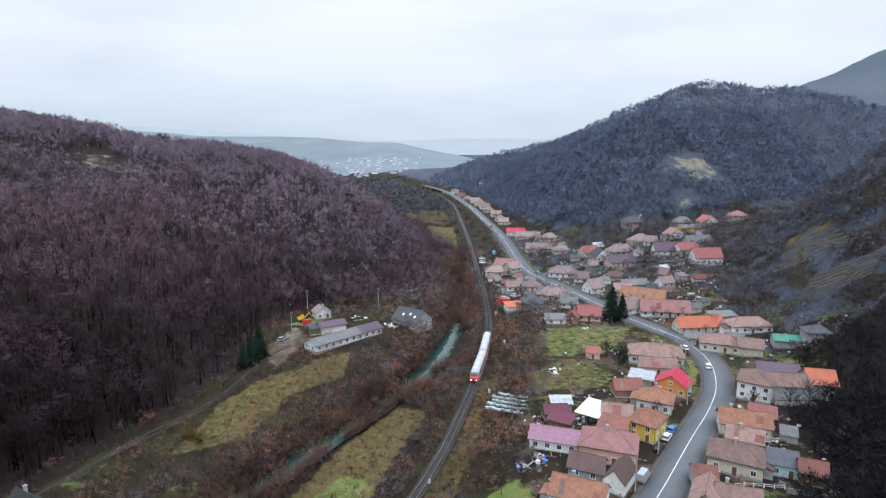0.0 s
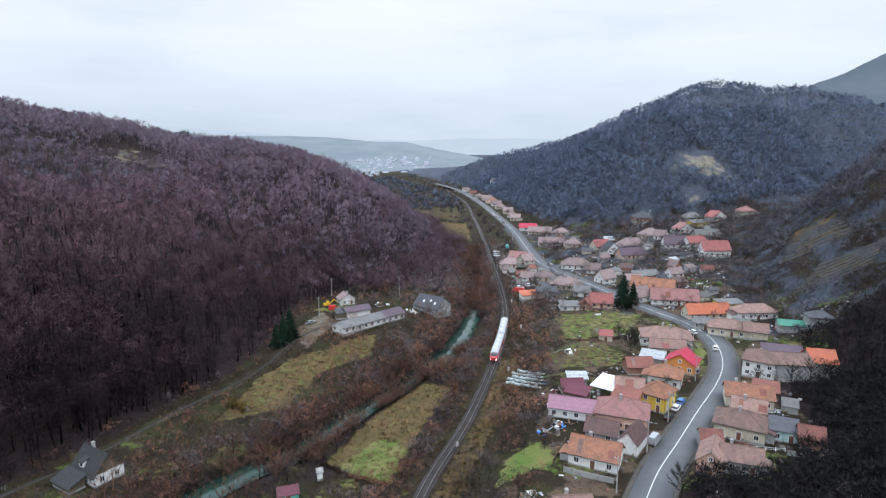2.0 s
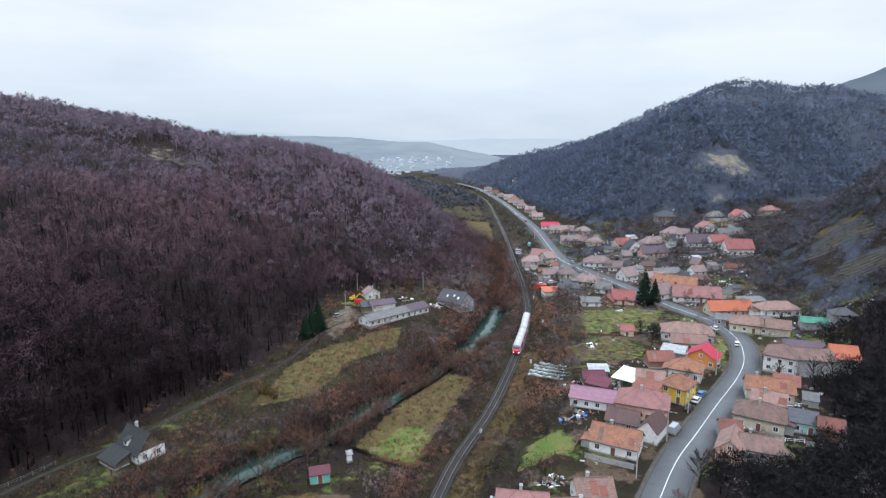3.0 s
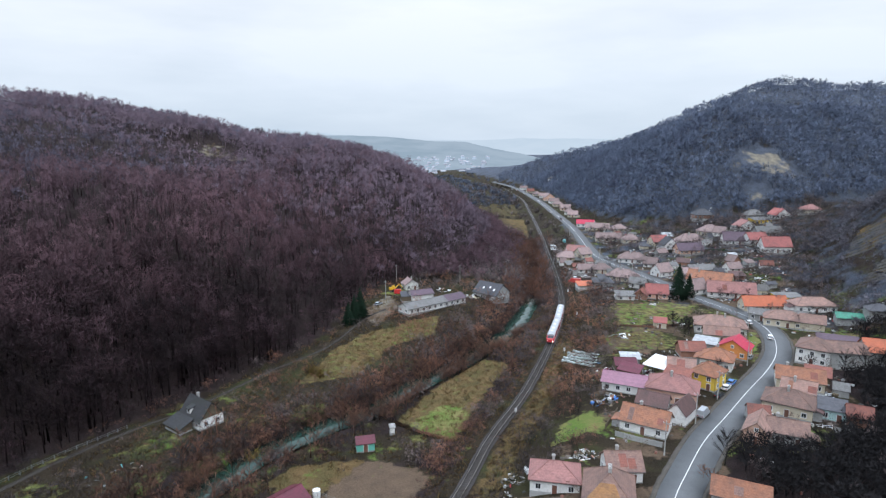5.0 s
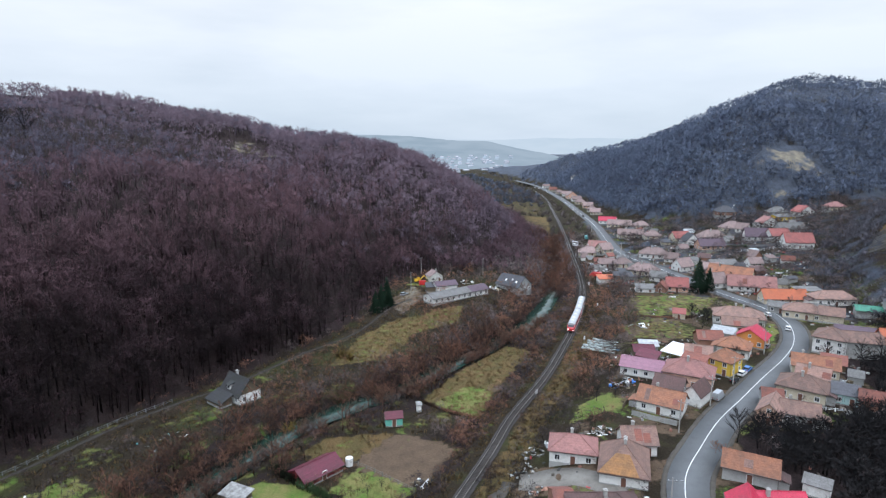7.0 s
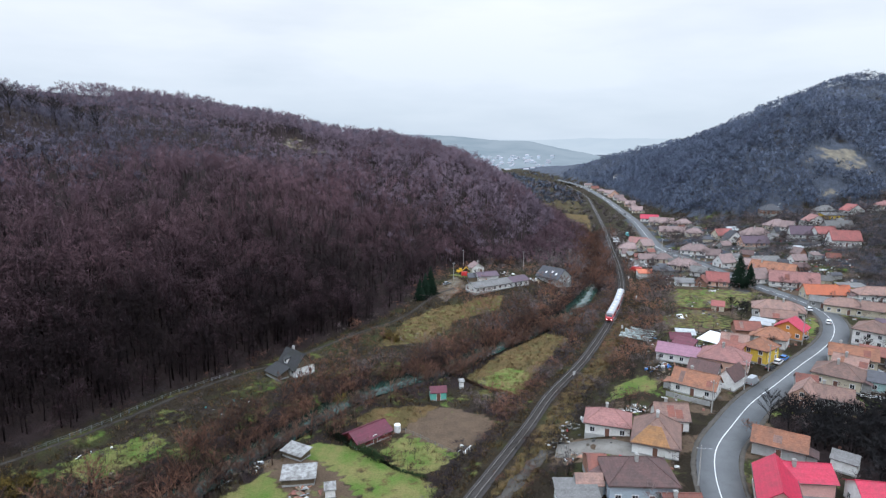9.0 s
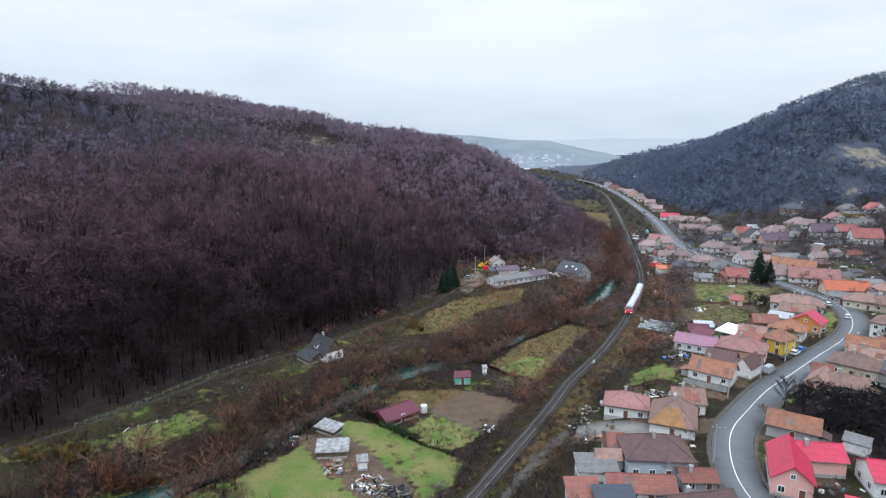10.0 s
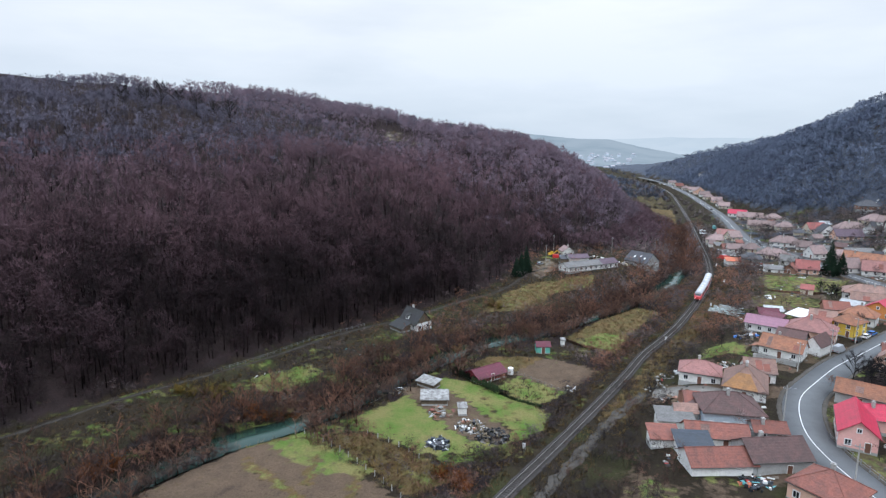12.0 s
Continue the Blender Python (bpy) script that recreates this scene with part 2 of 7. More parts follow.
# lifted and blued: the spur's haze is put into this bark
SCRUB = plant("hazed_scrub_bark", (0.066, 0.064, 0.078), (0.215, 0.200, 0.228))
RUST_LEAVES = plant("rust_leaves", (0.13, 0.038, 0.010), (0.36, 0.125, 0.03))
YELLOW_TWIGS = plant("yellow_twigs", (0.12, 0.085, 0.02), (0.30, 0.20, 0.05))
THICKET = plant("dark_thicket_bark", (0.012, 0.011, 0.012), (0.05, 0.045, 0.045))
BRUSH = plant("rust_brushwood", (0.040, 0.028, 0.025), (0.41, 0.200, 0.128))
ORCHARD = plant("grey_brown_orchard_bark", (0.032, 0.027, 0.028), (0.27, 0.205, 0.190))
# brushwood paled by the haze that is put into its colour
FAR_BRUSH = plant("haze_pale_brushwood", (0.110, 0.098, 0.104), (0.37, 0.305, 0.295))
DRYGRASS = plant("dry_grass", (0.20, 0.13, 0.055), (0.33, 0.23, 0.10))
STONE = surface("dry_stone", (0.115, 0.11, 0.10), (0.085, 0.08, 0.075), (0.05, 0.046, 0.04), 0.95, 0.6, 5.0, depth=0.08)
SPRUCE = plant("spruce_needles", (0.012, 0.028, 0.018), (0.03, 0.06, 0.034))
LEAVES = plant("evergreen_leaves", (0.02, 0.04, 0.018), (0.055, 0.09, 0.035))

GROUND, gn, gl, gb = material("ground")
g_cov, g_lit = gn.new("ShaderNodeAttribute"), gn.new("ShaderNodeAttribute")
g_cov.attribute_name, g_lit.attribute_name = "cover", "litter"
g_rock = gn.new("ShaderNodeAttribute")
g_rock.attribute_name = "rock"
g_haze_cover = gn.new("ShaderNodeAttribute")
g_haze_cover.attribute_name = "haze_cover"
g_rgb = gn.new("ShaderNodeSeparateColor")
gl.new(g_cov.outputs["Color"], g_rgb.inputs[0])


def ragged(v, scale, low=0.3):
    """A cover's amount with a ragged, patchy edge."""
    a, r, m = gn.new("ShaderNodeMath"), gn.new("ShaderNodeMath"), gn.new("ShaderNodeMapRange")
    r.operation, a.operation = "MULTIPLY_ADD", "ADD"
    gl.new(clouds(gn, gl, scale, 6.0, 0.3, 0.7), r.inputs[0])
    r.inputs[1].default_value, r.inputs[2].default_value = 0.8, -0.4
    gl.new(v, a.inputs[0])
    gl.new(r.outputs[0], a.inputs[1])
    gl.new(a.outputs[0], m.inputs[0])
    m.inputs[1].default_value, m.inputs[2].default_value = low, 0.7
    return m.outputs[0]


g_c = blend(gn, gl, "MIX", clouds(gn, gl, 0.12, 6.0, 0.35, 0.65), (0.027, 0.021, 0.014), (0.048, 0.036, 0.023))
g_c = blend(gn, gl, "MIX", scaled(gn, gl, clouds(gn, gl, 0.07, 7.0, 0.52, 0.66), 0.7), g_c, (0.055, 0.062, 0.022))
g_straw = blend(gn, gl, "MIX", clouds(gn, gl, 0.22, 6.0, 0.38, 0.62), (0.165, 0.108, 0.05), (0.115, 0.09, 0.038))
g_c = blend(gn, gl, "MIX", ragged(g_rgb.outputs["Blue"], 0.5), g_c, g_straw)
g_earth = blend(gn, gl, "MIX", clouds(gn, gl, 0.3, 6.0, 0.35, 0.65), (0.165, 0.115, 0.078), (0.12, 0.085, 0.06))
g_c = blend(gn, gl, "MIX", ragged(g_rgb.outputs["Green"], 0.6), g_c, g_earth)
g_grass = blend(gn, gl, "MIX", clouds(gn, gl, 0.16, 6.0, 0.36, 0.62), (0.115, 0.190, 0.038), (0.235, 0.215, 0.082))
g_c = blend(gn, gl, "MIX", ragged(g_rgb.outputs["Red"], 0.45), g_c, g_grass)
g_wood = blend(gn, gl, "MIX", clouds(gn, gl, 0.2, 6.0, 0.35, 0.65), (0.026, 0.018, 0.0175), (0.044, 0.031, 0.030))
g_c = blend(gn, gl, "MIX", ragged(g_lit.outputs["Fac"], 0.3), g_c, g_wood)
# dormant grass with distance haze put into its blue-grey colour
g_hazed_turf = blend(gn, gl, "MIX", clouds(gn, gl, 0.05, 7.0, 0.35, 0.65), (0.108, 0.122, 0.156), (0.082, 0.094, 0.122))
g_hazed_turf = blend(gn, gl, "MULTIPLY", scaled(gn, gl, clouds(gn, gl, 0.3, 5.0, 0.4, 0.6), 0.6), g_hazed_turf, (0.5, 0.5, 0.48))
g_c = blend(gn, gl, "MIX", ragged(g_haze_cover.outputs["Fac"], 0.08, 0.42), g_c, g_hazed_turf)
g_stone = blend(gn, gl, "MIX", clouds(gn, gl, 0.25, 7.0, 0.35, 0.65), (0.30, 0.26, 0.195), (0.17, 0.155, 0.13))
g_c = blend(gn, gl, "MIX", ragged(g_rock.outputs["Fac"], 0.12, 0.42), g_c, g_stone)
g_grain = clouds(gn, gl, 2.2, 6.0, 0.3, 0.7, rough=0.65)
g_c = blend(gn, gl, "MULTIPLY", scaled(gn, gl, g_grain, 0.6), g_c, (0.42, 0.40, 0.38))
gl.new(g_c, gb.inputs["Base Color"])
gb.inputs["Roughness"].default_value = 0.95
gb.inputs["Specular IOR Level"].default_value = 0.1
relief(gn, gl, gb, g_grain, 0.9, 0.35)
# ---- the lie of the land ----
TRACK = [(-75, -120), (-48, -30), (-33.5, 21.5), (-25.2, 50.7), (-14.7, 90), (-9.4, 112.6), (1, 146), (13, 200), (19.2, 244), (21, 290), (20.5, 360), (19.5, 460), (16, 590), (9, 750), (-20, 950), (-80, 1150), (-200, 1400)]
ROAD = [(75, -110), (55, -30), (40, 15), (30, 39.3), (25.3, 54), (24.5, 66), (27.2, 81), (34, 95), (41.7, 108.8), (51.4, 122.8), (63.2, 140), (75.5, 157.4), (84.5, 173), (90.6, 190), (92.4, 205), (90, 220), (83, 235), (76.8, 251), (65.6, 285), (49.7, 331), (46.5, 366), (44.9, 464), (37, 570), (27, 684), (2, 864), (-35, 995), (-76, 1107), (-150, 1300), (-420, 1700)]
RIVER = [(12, 480), (9, 380), (10, 300), (6, 258), (1.5, 231), (-5, 205), (-10, 193), (-22, 168), (-34, 148), (-45, 127), (-54, 118), (-62, 107), (-67, 99), (-71, 87), (-77, 70), (-83, 50), (-90.5, 34.5), (-98, 24), (-104, 8), (-115, -20), (-140, -90)]
LANE = [(-58, 214), (-64, 203), (-69, 183), (-74, 168), (-83.5, 149), (-94, 121.6), (-103, 107), (-110, 93), (-113, 85), (-117, 72), (-124, 55), (-131, 41), (-137, 28), (-141, 15), (-152, -20), (-170, -90)]
FOOT_WEST = [(-240, -300), (-178, -90), (-158, -20), (-147, 13), (-137, 40), (-123, 70), (-116, 92), (-100, 121), (-90, 148), (-80, 168), (-73, 190), (-72, 215), (-70, 240), (-62, 262), (-40, 288), (-26, 330), (-18, 390), (-22, 450), (-60, 560), (-150, 700), (-330, 850), (-700, 950)]
FOOT_NORTH = [(-420, 2300), (-200, 1600), (-95, 1260), (-45, 1080), (12, 900), (31, 800), (48, 700), (60, 560), (76, 480), (110, 425), (150, 408), (185, 408), (250, 432), (400, 520), (800, 700)]
FOOT_EAST = [(90, -300), (80, -60), (66, 0), (60, 40), (66, 75), (80, 105), (97, 138), (110, 160), (120, 188), (128, 215), (130, 240), (140, 272), (158, 305), (182, 343), (218, 374), (280, 405), (420, 470), (900, 720)]


def smooth(v, a, b):
    k = np.clip((v - a) / (b - a), 0, 1)
    return k * k * (3 - 2 * k)


def curve_through(points, step):
    """A smooth line through points, in steps of about that many metres."""
    p = np.array(points, float)
    p = np.vstack([2 * p[0] - p[1], p, 2 * p[-1] - p[-2]])
    out = []
    for i in range(1, len(p) - 2):
        a, b, c, d = p[i - 1:i + 3]
        n = max(2, int(np.hypot(*(c - b)) / step))
        k = np.linspace(0, 1, n, endpoint=False)[:, None]
        m1, m2 = (c - a) / 2, (d - b) / 2
        out.append((2 * k**3 - 3 * k**2 + 1) * b + (k**3 - 2 * k**2 + k) * m1 + (-2 * k**3 + 3 * k**2) * c + (k**3 - k**2) * m2)
    return np.vstack(out + [p[-2:-1]])


def away(x, y, line):
    """The distance from a line, positive on its right-hand side."""
    best, sign = np.full(x.shape, 1e9), np.ones(x.shape)
    for (ax, ay), (bx, by) in zip(line[:-1], line[1:]):
        dx, dy = bx - ax, by - ay
        k = np.clip(((x - ax) * dx + (y - ay) * dy) / (dx * dx + dy * dy), 0, 1)
        d = np.hypot(x - ax - k * dx, y - ay - k * dy)
        near = d < best
        best = np.where(near, d, best)
        sign = np.where(near, np.where((x - ax) * dy - (y - ay) * dx >= 0, 1, -1), sign)
    return best * sign


def lumps(x, y, size, seed=0):
    """Soft random relief between about -1 and 1."""
    rng, total = np.random.RandomState(seed), np.zeros(np.shape(x))
    for k in range(7):
        a, f, p = rng.uniform(0, 6.28), rng.uniform(0.6, 1.7) * 6.28 / size, rng.uniform(0, 6.28)
        total = total + np.sin((x * np.cos(a) + y * np.sin(a)) * f + p + 0.7 * np.sin((x * np.sin(a) - y * np.cos(a)) * f * 0.7 + p))
    return total / 4


def height(x, y):
    """The ground's height: valley floor, river bed, track and road benches, and the three wooded hills."""
    x, y = np.asarray(x, float), np.asarray(y, float)
    track, road, river, lane = (away(x, y, p) for p in (TRACK, ROAD, RIVER, LANE))
    z = -0.9 + 0.9 * smooth(track, -9, -2.5) + 4.4 * smooth(track, 4, 26)
    z = z + 4.6 * smooth(y, 150, 225) * smooth(-track, 18, 42) * smooth(y, 700, 300)
    z = z + 0.17 * np.clip(road - 14, 0, 160) * smooth(y, 120, 260) * smooth(y, 620, 420)
    z = z + 0.12 * lumps(x, y, 17, 3) * smooth(np.abs(track), 3, 9) + 0.25 * lumps(x, y, 60, 4) * smooth(np.abs(track), 5, 20)
    west = np.clip(-away(x, y, FOOT_WEST), 0, None)
    rise = np.interp(west, [0, 6, 15, 30, 45, 70, 100, 150, 200, 300, 450, 900], [0, 2, 10, 19, 27, 37, 47, 60, 74, 94, 110, 124])
    rise = rise * (1 + 0.26 * smooth(y, 310, 410) * (1 - smooth(west, 90, 190))) * (1 - 0.35 * smooth(y, 500, 700) * (1 - smooth(west, 250, 500)))
    z = z + rise * (1 + 0.05 * lumps(x, y, 120, 5)) + 1.5 * lumps(x, y, 40, 6) * smooth(west, 10, 80)
    north = np.clip(-away(x, y, FOOT_NORTH), 0, None)
    rise = np.interp(north, [0, 10, 40, 70, 100, 150, 200, 300, 500, 900], [0, 6, 33, 56, 76, 101, 117, 132, 138, 144])
    rise = rise * (1 - 0.45 * smooth(y, 600, 1000)) * (1 - 0.75 * smooth(y, 1000, 1350)) * (1 + 0.22 * smooth(x, 185, 340))
    z = z + rise * (1 + 0.05 * lumps(x, y, 150, 7)) + 2.0 * lumps(x, y, 55, 8) * smooth(north, 20, 90)
    east = np.clip(away(x, y, FOOT_EAST), 0, None)
    rise = np.interp(east, [0, 5, 10, 20, 60, 100, 160, 300, 600], [0, 2, 5, 12, 45, 74, 104, 140, 175]) * (1 + 0.12 * smooth(x, 150, 230))
    z = z + rise * (1 + 0.06 * lumps(x, y, 90, 9)) + 1.2 * lumps(x, y, 30, 10) * smooth(east, 8, 40)
    flat = smooth(np.abs(road - 0.5), 11, 5.5)
    z = z * (1 - flat) + 4.4 * flat
    flat = smooth(np.abs(lane), 4.5, 1.8) * smooth(y, 190, 165)
    z = z * (1 - flat) + 0.0 * flat
    flat = smooth(np.abs(track), 4.5, 2.6)
    z = z * (1 - flat) - 0.1 * flat
    z = z - 2.3 * smooth(np.abs(river), 7, 2.5) * smooth(np.abs(track), 3, 6)
    return z

# ---- shapes ----
class Shape:
    def __init__(self):
        self.v, self.f = [], []

    def add(self, verts, faces):
        k = len(self.v)
        self.v += [tuple(p) for p in verts]
        self.f += [tuple(i + k for i in q) for q in faces]
        return self

    def box(self, x0, x1, y0, y1, z0, z1, cut=0.0):
        """A box; cut draws its top in on all sides."""
        c = cut
        p = [(x0, y0, z0), (x1, y0, z0), (x1, y1, z0), (x0, y1, z0), (x0 + c, y0 + c, z1), (x1 - c, y0 + c, z1), (x1 - c, y1 - c, z1), (x0 + c, y1 - c, z1)]
        return self.add(p, [(3, 2, 1, 0), (4, 5, 6, 7), (0, 1, 5, 4), (1, 2, 6, 5), (2, 3, 7, 6), (3, 0, 4, 7)])

    def tube(self, a, b, ra, rb, n=6, caps=True):
        a, b = Vector(a), Vector(b)
        w = (b - a).normalized()
        u = w.orthogonal().normalized()
        s = w.cross(u)
        ring = [(u * math.cos(6.2832 * i / n) + s * math.sin(6.2832 * i / n)) for i in range(n)]
        p = [a + ra * r for r in ring] + [b + rb * r for r in ring]
        q = [(i, (i + 1) % n, n + (i + 1) % n, n + i) for i in range(n)]
        if caps:
            q += [tuple(range(n))[::-1], tuple(range(n, 2 * n))]
        return self.add(p, q)

    def extrude(self, outline, y0, y1, pull=0.0):
        """An outline in x and z, drawn from y0 to y1."""
        n = len(outline)
        p = [(x, y0, z) for x, z in outline] + [(x, y1, z) for x, z in outline]
        return self.add(p, [tuple(range(n)), tuple(range(n, 2 * n))[::-1]] + [(i, n + i, n + (i + 1) % n, (i + 1) % n) for i in range(n)])

    def mesh(self, name, mat, smooth=False):
        me = bpy.data.meshes.new(name)
        me.from_pydata(self.v, [], self.f)
        bm = bmesh.new()
        bm.from_mesh(me)
        bmesh.ops.recalc_face_normals(bm, faces=bm.faces)
        bm.to_mesh(me)
        bm.free()
        me.materials.append(mat)
        if smooth:
            me.polygons.foreach_set("use_smooth", [True] * len(me.polygons))
        return me


def part(name, shape, mat, parent=None, label="", at=None, smooth=False):
    """One mesh object under a thing or a part; shape may also be a mesh that alike parts share."""
    ob = new(name, shape.mesh(name, mat, smooth) if isinstance(shape, Shape) else shape)
    ob.parent = parent
    if at is not None:
        ob.matrix_basis = at
    if label:
        tagged(ob, label)
    return ob


def thing(name, label, category, m, group="", kind=""):
    ob = new(name)
    ob.empty_display_size = 0.2
    ob.matrix_basis = m
    return tagged(ob, label, category, group, kind)


def rounded(v):
    """Soft normals of a plant: out from the middle of its crown, and up."""
    v = np.asarray(v, float)
    mid, size = (v.max(0) + v.min(0)) / 2, np.maximum((v.max(0) - v.min(0)) / 2, 0.1)
    n = (v - mid) / size
    n[:, 2] = n[:, 2] * 0.8 + 0.55
    return n / (np.linalg.norm(n, axis=1)[:, None] + 1e-6)


def raw_mesh(name, verts, faces, mat, tint=None, smooth=False, dome=None):
    """A large mesh from arrays: verts (n, 3), faces (m, 3 or 4)."""
    verts, faces = np.asarray(verts, np.float32), np.asarray(faces, np.int32)
    me, k = bpy.data.meshes.new(name), faces.shape[1]
    me.vertices.add(len(verts))
    me.vertices.foreach_set("co", verts.ravel())
    me.loops.add(faces.size)
    me.loops.foreach_set("vertex_index", faces.ravel())
    me.polygons.add(len(faces))
    me.polygons.foreach_set("loop_start", np.arange(0, faces.size, k, dtype=np.int32))
    me.polygons.foreach_set("loop_total", np.full(len(faces), k, np.int32))
    if smooth:
        me.polygons.foreach_set("use_smooth", np.ones(len(faces), bool))
    me.update(calc_edges=True)
    if tint is not None:
        me.attributes.new("dome", "FLOAT_VECTOR", "POINT").data.foreach_set("vector", np.asarray(rounded(verts) if dome is None else dome, np.float32).ravel())
        me.attributes.new("tint", "FLOAT", "POINT").data.foreach_set("value", np.asarray(tint, np.float32))
    me.materials.append(mat)
    return me


def inside(x, y, poly):
    hit = np.zeros(np.shape(x), bool)
    for (ax, ay), (bx, by) in zip(poly, poly[1:] + poly[:1]):
        cross = ((ay > y) != (by > y)) & (x < (bx - ax) * (y - ay) / (by - ay + 1e-9) + ax)
        hit ^= cross
    return hit


# ---- fields, yards and woods on the ground ----
OLIVE = [(-36, 120), (-19, 112), (-14.5, 132), (-4.8, 167), (-14, 172), (-29.5, 141)]
OLIVE_GREEN = [(-33, 118), (-20, 112), (-15, 129), (-24, 133)]
PLOUGH = [(-46, 83), (-38.7, 100.7), (-25.2, 97.4), (-23, 93), (-26.6, 81), (-30.6, 76.4)]
TAN = [(-60, 86), (-56, 95), (-38.5, 100.5), (-46, 84)]
GARDEN = [(-47.3, 73.4), (-43.6, 82.9), (-29, 76.4), (-34.4, 66.2)]
LAWN = [(-65, 72.5), (-60, 75), (-46.8, 71.2), (-31, 62), (-31.5, 52), (-36, 45), (-44, 37.5), (-55, 34), (-70, 38.5), (-76, 43.6), (-69.5, 57)]
BRACKEN = [(-79, 33), (-70, 37.5), (-54, 32.5), (-43, 28), (-50, 18), (-62, 24)]
RUIN_YARD = [(-74, 62), (-67, 67), (-60, 67), (-52, 62), (-46, 55), (-38, 50), (-38, 44), (-46, 43), (-53, 46), (-58, 50), (-65, 57)]
LAWN_DRY = [(-52, 71), (-46.8, 71), (-31, 62), (-31.5, 52), (-38, 50), (-44, 54), (-50, 62)]
FIELD_STRIPS = [[(-89, 18.5), (-87, 15.5), (-69, 9), (-70, 11.5)], [(-95, 26), (-88, 32), (-84, 30), (-92, 21)], [(-66, 25), (-63, 23), (-58, 8), (-61, 9)], [(-77, 27), (-74.5, 26), (-70, 14), (-73, 15)]]
HIGH_MEADOW = [(-71, 142), (-70, 170), (-59, 189), (-48.5, 194.5), (-50, 168), (-55, 150)]
BARN_MEADOW = [(-54, 171), (-47, 201), (-34, 208), (-33, 190)]
EAST_MEADOW = [(37, 199), (41, 232), (77, 233), (70, 218), (58, 203)]
EAST_PLOTS = [(28, 189), (52, 195), (49, 172), (29, 170)]
GREEN_YARD = [(5, 106), (8.9, 118), (17, 123), (20, 113)]
DUG_FIELD = [(-92, 21), (-84.4, 30), (-50.5, 16.6), (-58, -12), (-100, 0)]
HOUSE_YARD = [(-5, 85), (11, 82), (13, 72), (-9, 73)]
BARN_YARD = [(-58, 194), (-52, 222), (-61, 236), (-68, 208)]
VERGE = [(77, 173), (84, 184), (86, 196), (81, 196), (76, 182)]
LANE_GRASS = [(-116, 52), (-106, 71), (-98, 66), (-103, 47)]
NEAR_GRASS = [(-104, 30), (-92, 38), (-60, 24), (-70, 18)]
BARN_GREEN = [(-66, 238), (-57, 252), (-48, 250), (-56, 236)]
THICKET_SLOPE = [(46, 78), (45, 88), (41.5, 90), (43, 99), (49, 104.5), (64, 106), (74, 112), (84, 116), (92, 128), (120, 150), (150, 130), (120, 60), (70, 30), (58, 66), (53, 76)]
DARK_SLOPE = [(66, 104), (75, 115), (88, 120), (91, 138), (85, 152), (98, 161), (116, 172), (132, 190), (150, 130), (110, 100)]
TAN_TERRACE = [(170.5, 293), (177, 270), (175, 266), (165, 282)]
GREY_TERRACE = [(165, 281), (174, 266), (167, 239), (158, 250), (150, 261.5)]
LOW_TERRACE = [(150, 235), (168, 220), (158, 214), (138.5, 230)]
TERRACE_GREEN = [(136, 217), (140, 205), (148, 201), (143, 214)]
SCREE = [(162, 451), (171, 460), (183, 466), (195, 470), (201, 458), (208, 449), (218, 441), (196, 440), (175, 446)]
OLD_PIT = [(160, 423), (163, 430), (175, 432), (185, 427), (182, 419)]
FAR_FIELD = [(-10, 455), (11, 455), (8, 545), (-16, 545)]
FAR_PLOT = [(-20, 560), (6, 560), (0, 690), (-60, 690)]
BALD = [(-214, 342), (-212, 372), (-195, 356), (-170, 340), (-186, 336)]


def axis(lo, hi, step, a, b, below, above):
    """Even steps between lo and hi, widening out to a and b."""
    out, s, v = list(np.arange(lo, hi + step, step)), step, hi + step
    while v < b:
        s *= above
        v += s
        out.append(v)
    s, v = step, lo
    while v > a:
        s *= below
        v -= s
        out.insert(0, v)
    return np.array(out)


gx, gy = axis(-165, 150, 1.5, -4300, 4300, 1.13, 1.05), axis(-30, 300, 1.5, -1500, 4700, 1.13, 1.045)
mx, my = np.meshgrid(gx, gy)
mz = height(mx, my)
far_off = smooth(np.hypot(mx, my), 1200, 1900)
mz = mz * (1 - far_off) - 6 * far_off
nx, ny = len(gx), len(gy)
corner = (np.arange(ny - 1)[:, None] * nx + np.arange(nx - 1)[None, :]).ravel()
ground = new("ground", raw_mesh("ground", np.stack([mx, my, mz], -1).reshape(-1, 3), np.stack([corner, corner + 1, corner + nx + 1, corner + nx], -1), GROUND, smooth=True))
tagged(ground, "winter valley ground of dull grass, bare plots and leaf litter", "ground", kind="structure")
fx, fy = mx.ravel(), my.ravel()
green, earth, straw = np.zeros(fx.shape), np.zeros(fx.shape), np.zeros(fx.shape)
for poly, amount in ((OLIVE, 0.14), (OLIVE_GREEN, 0.7), (GARDEN, 1.0), (LAWN, 1.0), (GREEN_YARD, 0.95), (HIGH_MEADOW, 0.22), (BARN_MEADOW, 0.3), (EAST_MEADOW, 0.5), (VERGE, 0.9), (LANE_GRASS, 0.75), (NEAR_GRASS, 0.7), (BARN_GREEN, 0.9), (EAST_PLOTS, 0.35), (TERRACE_GREEN, 0.5), (LOW_TERRACE, 0.1), (FAR_PLOT, 0.15)):
    green = np.where(inside(fx, fy, poly), amount, green)
for poly, amount in ((PLOUGH, 1.0), (RUIN_YARD, 0.9), (DUG_FIELD, 0.9), (HOUSE_YARD, 0.8), (BARN_YARD, 0.8), (EAST_PLOTS, 0.3)):
    earth = np.where(inside(fx, fy, poly), amount, earth)
